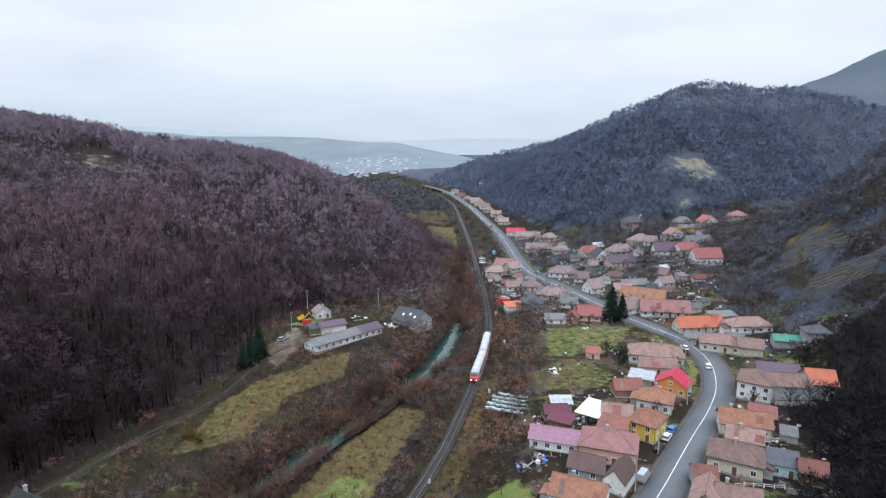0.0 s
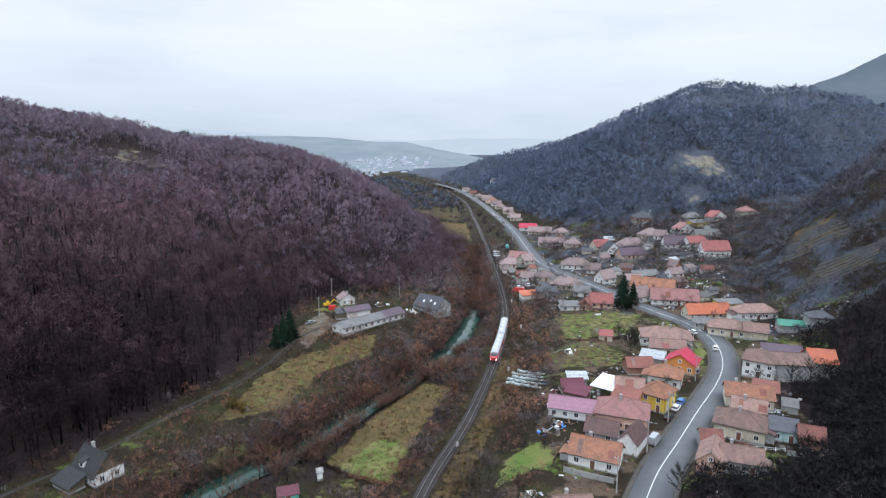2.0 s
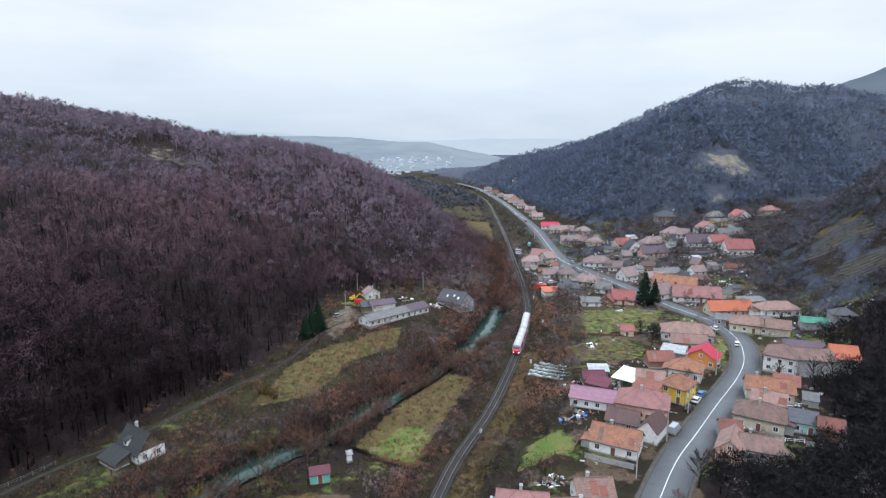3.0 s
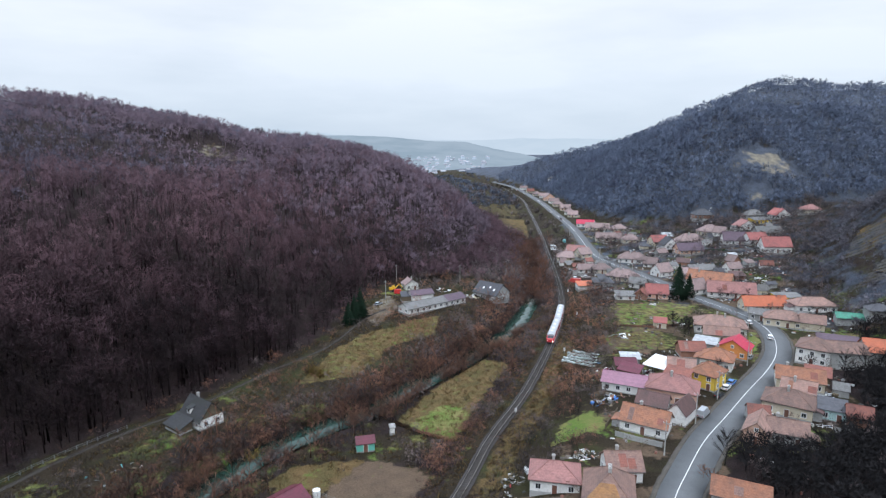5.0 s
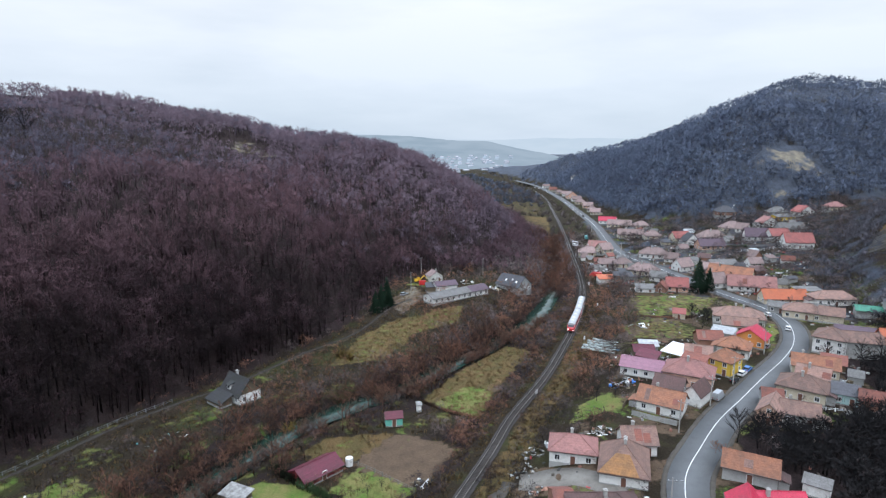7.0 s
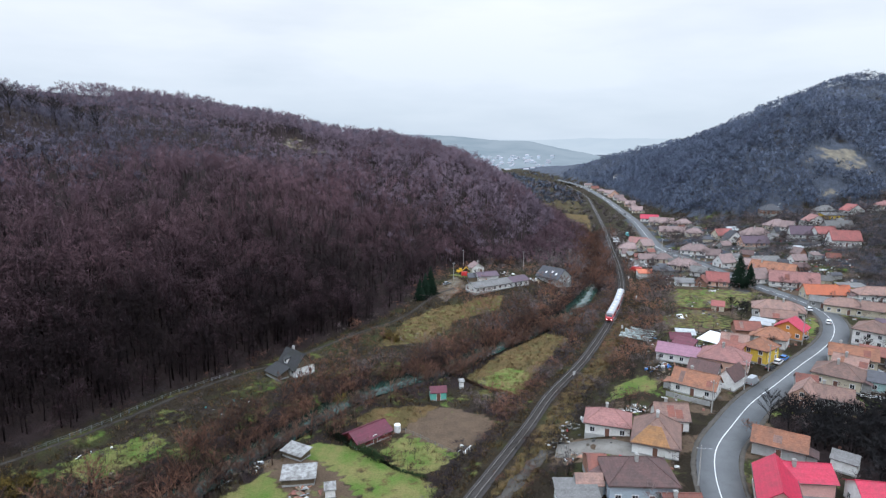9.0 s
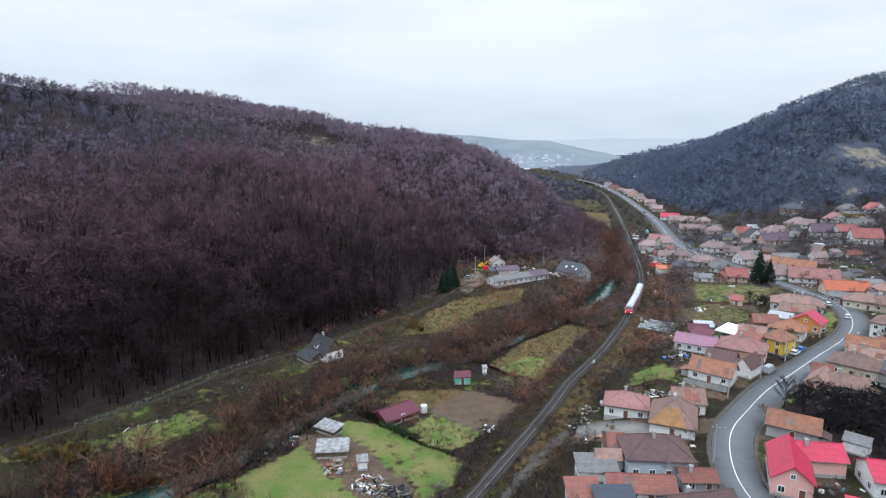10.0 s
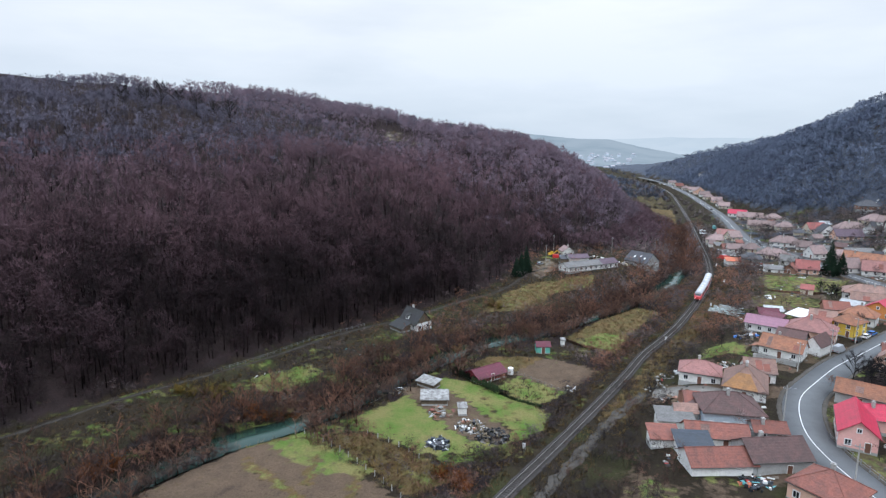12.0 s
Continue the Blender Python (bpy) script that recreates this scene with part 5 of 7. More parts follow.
def limb(a, b, ra, rb, sides=3):
    a, b = np.asarray(a, float), np.asarray(b, float)
    w = (b - a) / np.linalg.norm(b - a)
    u = np.cross(w, (0.31, 0.77, 0.2))
    u /= np.linalg.norm(u)
    s = np.cross(w, u)
    k = np.arange(sides) * 6.2832 / sides
    ring = np.cos(k)[:, None] * u + np.sin(k)[:, None] * s
    v = np.concatenate([a + ra * ring, b + rb * ring])
    i = np.arange(sides)
    j = (i + 1) % sides
    return v, np.concatenate([np.stack([i, j, sides + j], -1), np.stack([i, sides + j, sides + i], -1)])


def gather(pieces):
    v, f, k = [], [], 0
    for pv, pf in pieces:
        v.append(pv)
        f.append(pf + k)
        k += len(pv)
    return np.concatenate(v), np.concatenate(f)


def unit(w):
    return w / (np.linalg.norm(w, axis=-1, keepdims=True) + 1e-9)


def bare_tree(seed, tall, limbs, twigs, spread=0.34, width=0.1, long=1.9, fork=0.35):
    """A leafless tree: (trunk and limbs, crown of twigs), each verts and triangles."""
    rng = np.random.RandomState(seed)
    top = np.array([rng.uniform(-0.4, 0.4), rng.uniform(-0.4, 0.4), tall * 0.72])
    mid = top * 0.5 + rng.uniform(-0.25, 0.25, 3) * (1, 1, 0)
    wood = [limb((0, 0, -0.6), mid, tall * 0.016, tall * 0.011), limb(mid, top, tall * 0.011, tall * 0.004)]
    starts, ways, lens = [], [], []
    for i in range(limbs):
        k = fork + (1 - fork) * (i + 0.5) / limbs
        a = mid + (top - mid) * (k - 0.5) * 2 if k > 0.5 else mid * k * 2
        turn = 2.4 * i + rng.uniform(-0.5, 0.5)
        reach = tall * spread * (1.15 - 0.75 * k) * rng.uniform(0.8, 1.2)
        b = a + np.array([math.cos(turn) * reach, math.sin(turn) * reach, reach * rng.uniform(0.75, 1.25)])
        wood.append(limb(a, b, tall * 0.007, tall * 0.0022))
        n = max(2, twigs // limbs)
        q = rng.uniform(0.35, 1.0, (n, 1))
        starts.append(a + (b - a) * q)
        ways.append(unit((b - a) / np.linalg.norm(b - a) * 0.8 + rng.normal(size=(n, 3)) * 0.55 + (0, 0, 0.45)))
        lens.append(rng.uniform(0.5, 1.1, n) * long * tall / 12)
    return gather(wood), blades(np.concatenate(starts), np.concatenate(ways), np.concatenate(lens), np.full(sum(map(len, lens)), width), rng)


def wood_tree(seed, tall, wide, twigs, width, long, limbs=4):
    """A leafless forest tree: a thin trunk, rising limbs and a full rounded crown of fine twigs."""
    rng = np.random.RandomState(seed)
    lean = rng.uniform(-0.5, 0.5, 2)
    wood = [limb((0, 0, -0.8), (lean[0], lean[1], tall * 0.62), tall * 0.014, tall * 0.006)]
    for i in range(limbs):
        turn, out = 2.4 * i + rng.uniform(-0.4, 0.4), wide * rng.uniform(0.45, 0.75)
        wood.append(limb((lean[0] * 0.6, lean[1] * 0.6, tall * rng.uniform(0.34, 0.5)), (math.cos(turn) * out, math.sin(turn) * out, tall * rng.uniform(0.66, 0.86)), tall * 0.006, tall * 0.002))
    # clusters of twigs on the crown's dome
    knots = max(6, twigs // 9)
    k = unit(rng.normal(size=(knots, 3)) + (0, 0, 0.35)) * rng.uniform(0.45, 0.92, (knots, 1))
    pick = rng.randint(0, knots, twigs)
    ball = k[pick] + rng.normal(size=(twigs, 3)) * 0.15
    at = ball * (wide, wide, tall * 0.30) + (lean[0], lean[1], tall * 0.64)
    way = unit(k[pick] * (0.9, 0.9, 0.5) + rng.normal(size=(twigs, 3)) * 0.55 + (0, 0, 0.3))
    return gather(wood + [blades(at, way, rng.uniform(0.5, 1.2, twigs) * long, rng.uniform(0.6, 1.3, twigs) * width, rng)])


def shrub(seed, tall, stems, width=0.09):
    rng = np.random.RandomState(seed)
    way = unit(np.c_[rng.normal(size=(stems, 2)) * 0.55, rng.uniform(0.6, 1.2, stems)])
    base = np.c_[rng.normal(size=(stems, 2)) * tall * 0.16, np.zeros(stems) - 0.15]
    long = tall * rng.uniform(0.55, 1.05, stems)
    one = blades(base, way, long, np.full(stems, width), rng)
    q = rng.randint(0, stems, stems * 2)
    at = base[q] + way[q] * (long[q] * rng.uniform(0.3, 0.8, stems * 2))[:, None]
    two = blades(at, unit(way[q] + rng.normal(size=(stems * 2, 3)) * 0.6), tall * rng.uniform(0.2, 0.5, stems * 2), np.full(stems * 2, width * 0.75), rng)
    return gather([one, two])


def conifer(seed, tall, wide, rings, per, width=0.5):
    """Trunk and drooping needle sprays of a spruce."""
    rng = np.random.RandomState(seed)
    s, w, l = [], [], []
    for i in range(rings):
        k = (i + 0.5) / rings
        z, r = tall * (0.06 + 0.93 * k), wide * (1 - k) ** 0.85 + 0.15
        n = max(5, int(per * (1 - 0.7 * k)))
        turn = rng.uniform(0, 6.28, n)
        out = np.c_[np.cos(turn), np.sin(turn), rng.uniform(-0.55, -0.15, n)]
        s.append(np.c_[np.cos(turn) * r * 0.12, np.sin(turn) * r * 0.12, np.full(n, z) + rng.uniform(-0.2, 0.2, n) * tall / rings])
        w.append(unit(out))
        l.append(r * rng.uniform(0.75, 1.15, n))
    s, w, l = np.concatenate(s), np.concatenate(w), np.concatenate(l)
    q = rng.randint(0, len(s), len(s) * 2)
    s2 = s[q] + w[q] * (l[q] * rng.uniform(0.35, 0.8, len(q)))[:, None]
    w2 = unit(w[q] + rng.normal(size=(len(q), 3)) * 0.5)
    v, f = gather([blades(s, w, l, np.full(len(s), width), rng), blades(s2, w2, l[q] * 0.45, np.full(len(q), width * 0.7), rng)])
    return limb((0, 0, -0.5), (0, 0, tall * 0.95), tall * 0.014, 0.02, 5), (v, f)


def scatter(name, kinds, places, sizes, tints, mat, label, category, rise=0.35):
    """Many plants in one mesh: kinds are (verts, faces), places (n, 2); rise: how much top light is painted into the
    tint, paler up each plant.
    """
    rng = np.random.RandomState(len(places))
    z = height(places[:, 0], places[:, 1])
    pick = rng.randint(0, len(kinds), len(places))
    turn = rng.uniform(0, 6.2832, len(places))
    vs, fs, ts, ns, k = [], [], [], [], 0
    for i, (kv, kf) in enumerate(kinds):
        m = np.nonzero(pick == i)[0]
        if not len(m):
            continue
        c, s, g = np.cos(turn[m])[:, None], np.sin(turn[m])[:, None], sizes[m][:, None]
        x, y, h = kv[None, :, 0] * g, kv[None, :, 1] * g, kv[None, :, 2] * g * rng.uniform(0.88, 1.12, (len(m), 1))
        v = np.stack([x * c - y * s + places[m, :1], x * s + y * c + places[m, 1:2], h + z[m][:, None]], -1)
        vs.append(v.reshape(-1, 3))
        r = rounded(kv)
        ns.append(np.stack([r[None, :, 0] * c - r[None, :, 1] * s, r[None, :, 0] * s + r[None, :, 1] * c, np.repeat(r[None, :, 2], len(m), 0)], -1).reshape(-1, 3))
        fs.append((kf[None] + (k + np.arange(len(m)) * len(kv))[:, None, None]).reshape(-1, 3))
        # painted top light: the tint pales by rise from stem to crown
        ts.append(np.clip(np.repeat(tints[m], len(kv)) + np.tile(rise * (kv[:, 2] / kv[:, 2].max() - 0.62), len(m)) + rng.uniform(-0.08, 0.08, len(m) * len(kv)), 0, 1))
        k += len(m) * len(kv)
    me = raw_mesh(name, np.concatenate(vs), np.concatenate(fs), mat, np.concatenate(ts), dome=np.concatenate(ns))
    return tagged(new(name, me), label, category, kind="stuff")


def sprinkle(rng, n, x0, x1, y0, y1, keep):
    p = np.c_[rng.uniform(x0, x1, n), rng.uniform(y0, y1, n)]
    return p[rng.uniform(size=n) < keep(p[:, 0], p[:, 1])]


HOMES = np.array([(o.matrix_basis.translation.x, o.matrix_basis.translation.y) for o in scene.objects if o.get("group") == "buildings of the village"])


def clear_of_homes(x, y, room):
    d = np.full(x.shape, 1e9)
    for hx, hy in HOMES:
        d = np.minimum(d, np.hypot(x - hx, y - hy))
    return d > room


rng = np.random.RandomState(5)
wood_kinds = [wood_tree(s, 13.0, 3.3, 104, 0.2, 1.4, 3) for s in range(8)]
close_kinds = [wood_tree(s + 60, 13.0, 3.2, 125, 0.15, 1.5, 4) for s in range(8)]
fruit_kinds = [wood_tree(s + 200, 6.5, 2.4, 68, 0.17, 1.1, 3) for s in range(6)]
garden_kinds = [gather(list(bare_tree(s + 80, 10, 6, 110, 0.38, 0.1, 1.7, 0.2))) for s in range(5)]
shrubs = [wood_tree(s + 40, 3.3, 1.5, 46, 0.085, 0.75, 0) for s in range(8)]
young_kinds = [wood_tree(s + 240, 4.2, 1.9, 30, 0.14, 1.1, 0) for s in range(6)]
thicket_kinds = [wood_tree(s + 260, 3.8, 1.9, 54, 0.17, 1.0, 0) for s in range(6)]
hill_kinds = [shrub(s + 140, 6.0, 10, 0.4) for s in range(7)]
far_kinds = [wood_tree(s + 20, 11.5, 3.4, 48, 0.37, 1.75, 2) for s in range(7)]
oak_kinds = [wood_tree(s + 30, 9.0, 3.3, 32, 0.6, 1.8, 0) for s in range(8)]


def west_wood(x, y):
    d = -away(x, y, FOOT_WEST)
    seen = (x > -120 - 1.1 * (y + 78)) | (y > 60)
    return (d > 2) * (d < 370) * ~inside(x, y, BALD) * seen * (1 - 0.2 * smooth(d, 150, 300)) * (1 - 0.3 * smooth(lumps(x, y, 70, 21), 0.55, 0.9) * smooth(d, 130, 180))


p = sprinkle(rng, 20500, -480, -10, -20, 640, west_wood)
p = np.concatenate([p, sprinkle(rng, 5200, -240, -70, -30, 170, lambda x, y: west_wood(x, y) * (-away(x, y, FOOT_WEST) < 62) * 0.6)])
depth_in = -away(p[:, 0], p[:, 1], FOOT_WEST)
mixed = depth_in + rng.uniform(-40, 40, len(p))
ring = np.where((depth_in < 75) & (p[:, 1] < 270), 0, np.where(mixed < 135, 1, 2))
# towards the far end more trees take the violet haze colour
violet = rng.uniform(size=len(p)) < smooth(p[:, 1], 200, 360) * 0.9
for k, kinds, bark in ((0, close_kinds, BEECH), (1, wood_kinds, MID_BEECH), (2, far_kinds, HIGH_BEECH), (3, far_kinds, HAZE_BEECH)):
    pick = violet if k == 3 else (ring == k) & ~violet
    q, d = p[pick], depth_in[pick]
    # shade at the hill's foot and haze farther off are painted into the tint
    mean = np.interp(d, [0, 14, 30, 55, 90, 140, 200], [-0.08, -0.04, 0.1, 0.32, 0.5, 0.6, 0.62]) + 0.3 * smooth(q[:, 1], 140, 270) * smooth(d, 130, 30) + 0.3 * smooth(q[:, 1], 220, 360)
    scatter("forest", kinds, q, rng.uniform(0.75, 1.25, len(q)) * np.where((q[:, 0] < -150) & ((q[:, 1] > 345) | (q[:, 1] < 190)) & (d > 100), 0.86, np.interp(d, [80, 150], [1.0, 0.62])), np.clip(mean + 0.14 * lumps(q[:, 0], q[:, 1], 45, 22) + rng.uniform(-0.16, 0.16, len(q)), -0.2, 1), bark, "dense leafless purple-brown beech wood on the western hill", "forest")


# hazel and young growth below the wood's edge, tint darkened like the wood's foot
p = sprinkle(rng, 9000, -260, -60, -30, 300, lambda x, y: (-away(x, y, FOOT_WEST) > 1) * smooth(-away(x, y, FOOT_WEST), 42, 14) * ((x > -120 - 1.1 * (y + 78)) | (y > 60)) * (np.abs(away(x, y, LANE)) > 2))
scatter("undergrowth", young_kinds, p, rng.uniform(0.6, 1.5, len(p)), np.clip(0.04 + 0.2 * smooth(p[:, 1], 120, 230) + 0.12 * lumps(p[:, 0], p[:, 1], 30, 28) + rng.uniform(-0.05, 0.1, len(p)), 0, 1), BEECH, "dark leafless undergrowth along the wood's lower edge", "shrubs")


def north_wood(x, y):
    d = -away(x, y, FOOT_NORTH)
    bare = inside(x, y, SCREE) | inside(x, y, OLD_PIT) | inside(x, y + 2.5, SCREE)
    return (d > 4) * (d < 310) * ~bare * (0.9 - 0.45 * smooth(d, 140, 400)) * (1 - 0.75 * smooth(lumps(x, y, 90, 23), 0.45, 0.8) * smooth(d, 100, 160))


p = np.concatenate([sprinkle(rng, 19000, -140, 560, 400, 1050, north_wood), sprinkle(rng, 16000, -40, 330, 400, 900, lambda x, y: north_wood(x, y) * (-away(x, y, FOOT_NORTH) < 110))])
p = p[clear_of_homes(p[:, 0], p[:, 1], 9)]
# painted haze again: the tint grows paler up the hill
scatter("forest", oak_kinds, p, rng.uniform(0.6, 1.15, len(p)), np.clip(0.4 + 0.22 * smooth(-away(p[:, 0], p[:, 1], FOOT_NORTH), 60, 170) + 0.14 * lumps(p[:, 0], p[:, 1], 90, 24) + 0.1 * lumps(p[:, 0], p[:, 1], 25, 26) + rng.uniform(-0.1, 0.1, len(p)), 0, 1), HAZE_OAK, "bare grey-brown oak wood on the hill beyond the village", "forest")


def east_wood(x, y):
    d = away(x, y, FOOT_EAST)
    return (d > -2) * (d < 220) * ((y < 195) | (x > 330)) * (1 - 0.5 * smooth(d, 80, 200))


p = sprinkle(rng, 3800, 45, 380, -30, 470, east_wood)
p = np.concatenate([p, sprinkle(rng, 4600, 45, 150, 30, 150, lambda x, y: (inside(x, y, THICKET_SLOPE) | inside(x, y, DARK_SLOPE)) * 0.9), sprinkle(rng, 3200, 50, 150, 30, 190, lambda x, y: (away(x, y, FOOT_EAST) > -3) * 0.9)])
p = p[clear_of_homes(p[:, 0], p[:, 1], 6.5) & (away(p[:, 0], p[:, 1], ROAD) > 8)]
near_slope = (p[:, 0] < 115) & (p[:, 1] < 165)
q = p[near_slope]
scatter("forest", thicket_kinds, q, rng.uniform(0.8, 1.7, len(q)), rng.uniform(0.1, 0.5, len(q)), THICKET, "black leafless thicket close above the road houses", "forest")
q = q[rng.uniform(size=len(q)) < 0.2]
scatter("forest", garden_kinds, q, rng.uniform(0.5, 0.85, len(q)), rng.uniform(0.1, 0.45, len(q)), THICKET, "small black leafless trees on the slope above the road", "forest")
p = p[~near_slope]
scatter("forest", far_kinds, p, rng.uniform(0.4, 0.8, len(p)), np.clip(0.3 + 0.2 * lumps(p[:, 0], p[:, 1], 40, 25) + rng.uniform(-0.2, 0.2, len(p)), 0, 1), THICKET, "very dark leafless thicket on the slope east of the road", "forest")

FIELDS = [OLIVE, PLOUGH, TAN, GARDEN, LAWN, HIGH_MEADOW, EAST_MEADOW, GREEN_YARD, DUG_FIELD, HOUSE_YARD, BARN_YARD, VERGE, BARN_GREEN]


def open_water(x, y):
    """The stretches of river whose near bank is bare."""
    r = away(x, y, RIVER)
    seen = ((y > 88) & (y < 97)) | ((y > 101) & (y < 117)) | ((y > 145) & (y < 153)) | ((y > 21) & (y < 36)) | ((y > 188) & (y < 200)) | ((y > 206) & (y < 246))
    return seen & (r > np.where(y > 182, -9.0, -8.0)) & (r < 3.6)


def brush(x, y):
    """Where brushwood grows on the valley floor: the river banks, the railway's sides and rough ground."""
    r, t, road_d, l = (away(x, y, q) for q in (RIVER, TRACK, ROAD, LANE))
    open_field = np.zeros(x.shape, bool)
    for f in FIELDS:
        open_field |= inside(x, y, f)
    bank = smooth(np.abs(r), 26, 8) * (np.abs(r) > np.where(y > 262, 0.0, 3.0))
    rail = (smooth(-t, 2.5, 4.2) * smooth(-t, 22, 12) + smooth(t, 7.0, 9.5) * smooth(t, 28, 17) * smooth(y, 88, 104)) * (y < 300)
    rough = 0.3 * (t > -200) * (-away(x, y, FOOT_WEST) < 2) * (t < 8) + 0.6 * (t > 7) * (t < 27) * (y < 84)
    k = np.maximum(np.maximum(bank * 0.85, rail * 0.7), rough) * (0.45 + 0.55 * smooth(lumps(x, y, 22, 30), -0.5, 0.4))
    return k * ~open_field * ~open_water(x, y) * (np.abs(t) > 2.5) * (np.abs(l) > 2.6) * (road_d < -6.5) * (-away(x, y, FOOT_WEST) < 4)


p = sprinkle(rng, 62000, -165, 60, -25, 420, brush)
p = p[clear_of_homes(p[:, 0], p[:, 1], 5.5)]
# tint also holds painted haze beyond y 180 and painted dark in the south-west
warm = np.clip(0.27 + 0.28 * smooth(p[:, 1], 90, 150) + 0.36 * lumps(p[:, 0], p[:, 1], 30, 31) + rng.uniform(-0.22, 0.22, len(p)) + 0.2 * (p[:, 1] > 180) - 0.3 * smooth(p[:, 0], -75, -105) * smooth(p[:, 1], 110, 70) - 0.3 * (p[:, 0] > -30) * (p[:, 1] < 84), 0, 1)
rusty = lumps(p[:, 0], p[:, 1], 26, 31) + 0.5 * lumps(p[:, 0], p[:, 1], 9, 36) + rng.uniform(-0.25, 0.25, len(p)) > 0.0
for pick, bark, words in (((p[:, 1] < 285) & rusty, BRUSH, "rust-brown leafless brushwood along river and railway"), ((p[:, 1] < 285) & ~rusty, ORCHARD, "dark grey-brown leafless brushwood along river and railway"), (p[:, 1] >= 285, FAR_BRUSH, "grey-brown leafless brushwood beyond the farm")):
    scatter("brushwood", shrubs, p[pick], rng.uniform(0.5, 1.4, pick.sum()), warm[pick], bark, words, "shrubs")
p = sprinkle(rng, 17000, -165, 60, -25, 420, lambda x, y: brush(x, y) * smooth(np.abs(away(x, y, RIVER)), 22, 6) * ((y < 186) | (y > 262) | (away(x, y, RIVER) > 10)))
p = p[clear_of_homes(p[:, 0], p[:, 1], 6)]
scatter("riverside_trees", garden_kinds, p, rng.uniform(0.45, 1.0, len(p)), np.clip(0.44 + 0.3 * lumps(p[:, 0], p[:, 1], 25, 33), 0, 1), BRUSH, "leafless alders and willows along the river", "trees")


def gardens(x, y):
    """Bare fruit trees and hedges among the houses."""
    r = away(x, y, ROAD)
    return (np.abs(r) > 8) * ((r < 0) * (away(x, y, TRACK) > 14) * 0.35 + (r > 0) * (away(x, y, FOOT_EAST) < 2) * (-away(x, y, FOOT_NORTH) < 6) * 0.5)


p = np.concatenate([sprinkle(rng, 6400, -5, 215, 30, 640, gardens), sprinkle(rng, 7500, 25, 215, 205, 430, gardens)])
p = p[clear_of_homes(p[:, 0], p[:, 1], 5.8) & ~inside(p[:, 0], p[:, 1], EAST_MEADOW) & ~inside(p[:, 0], p[:, 1], GREEN_YARD) & ~inside(p[:, 0], p[:, 1], HOUSE_YARD)]
scatter("garden_trees", fruit_kinds, p, rng.uniform(0.35, 1.05, len(p)), rng.uniform(0, 0.9, len(p)), ORCHARD, "bare fruit trees and hedges among the houses", "trees")



def spur_wood(x, y):
    open_field = inside(x, y, TAN_TERRACE) | inside(x, y, GREY_TERRACE) | inside(x, y, LOW_TERRACE) | inside(x, y, TERRACE_GREEN)
    return (away(x, y, FOOT_EAST) > -6) * (away(x, y, FOOT_EAST) < 130) * np.where(open_field, 0.03, 0.3 + 0.65 * smooth(lumps(x, y, 30, 44), -0.5, 0.1))


p = sprinkle(rng, 8500, 120, 340, 190, 430, spur_wood)
p = p[clear_of_homes(p[:, 0], p[:, 1], 7)]
scatter("forest", oak_kinds, p, rng.uniform(0.3, 0.7, len(p)), np.clip(0.42 + 0.3 * lumps(p[:, 0], p[:, 1], 35, 45) + rng.uniform(-0.1, 0.1, len(p)), 0, 1), SCRUB, "dark leafless scrub on the spur above the side valley", "forest")

# dark brush between the side valley's houses and below the terraces
def valley_brush(x, y):
    return (away(x, y, ROAD) > 18) * (-away(x, y, FOOT_NORTH) < 8) * (away(x, y, FOOT_EAST) < 60) * smooth(lumps(x, y, 26, 41), -0.6, 0.2) * 0.85


p = sprinkle(rng, 8500, 90, 250, 190, 430, valley_brush)
p = p[clear_of_homes(p[:, 0], p[:, 1], 7) & (np.abs(away(p[:, 0], p[:, 1], [(54, 322), (66, 338), (84, 345), (104, 336), (122, 322), (138, 321), (150, 330)])) > 3.5)]
scatter("brushwood", shrubs, p, rng.uniform(0.4, 1.2, len(p)), rng.uniform(0.0, 0.6, len(p)), SCRUB, "dark leafless brush in the side valley", "shrubs")

rows_between = lambda a, b, n: [[tuple(np.array(u) * (1 - k) + np.array(v) * k) for u, v in zip(a, b)] for k in np.linspace(0, 1, n + 2)[1:-1]]
upper_rows = rows_between([(149.6, 262), (158.5, 250), (167.4, 239)], [(164.6, 283), (170, 274), (175.4, 266)], 6)
lower_rows = rows_between([(138.5, 230.4), (148, 222), (158, 214)], [(150.4, 235), (159, 227), (168, 220)], 5)
for ends in (*upper_rows, *lower_rows, [(164.6, 283), (170, 274), (175.4, 266)], [(149.6, 262), (158.5, 250), (167.4, 239)], [(150.4, 235), (159, 227), (168, 220)], [(138.5, 230.4), (148, 222), (158, 214)], [(202, 318), (198, 292), (199, 270)], [(214, 309), (211, 285)], [(189, 276), (186, 262)]):
    line = curve_through(ends, 1.6)
    z = height(line[:, 0], line[:, 1]) + 0.12 * np.sin(np.arange(len(line)) * 1.7)
    t = np.gradient(line, axis=0)
    n = np.stack([t[:, 1], -t[:, 0]], -1) / np.hypot(t[:, 0], t[:, 1])[:, None]
    rows = np.stack([np.c_[line, z - 0.8], np.c_[line, z + 0.5], np.c_[line + 0.5 * n, z + 0.55], np.c_[line + 0.5 * n, z - 0.6]], 1)
    i = (np.arange(len(line) - 1)[:, None] * 4 + np.arange(3)[None, :]).ravel()
    tagged(new("terrace_wall", raw_mesh("terrace_wall", rows.reshape(-1, 3), np.stack([i, i + 1, i + 5, i + 4], -1), STONE)), "weathered dry-stone terrace wall on the eastern slope", "wall", "terrace walls")


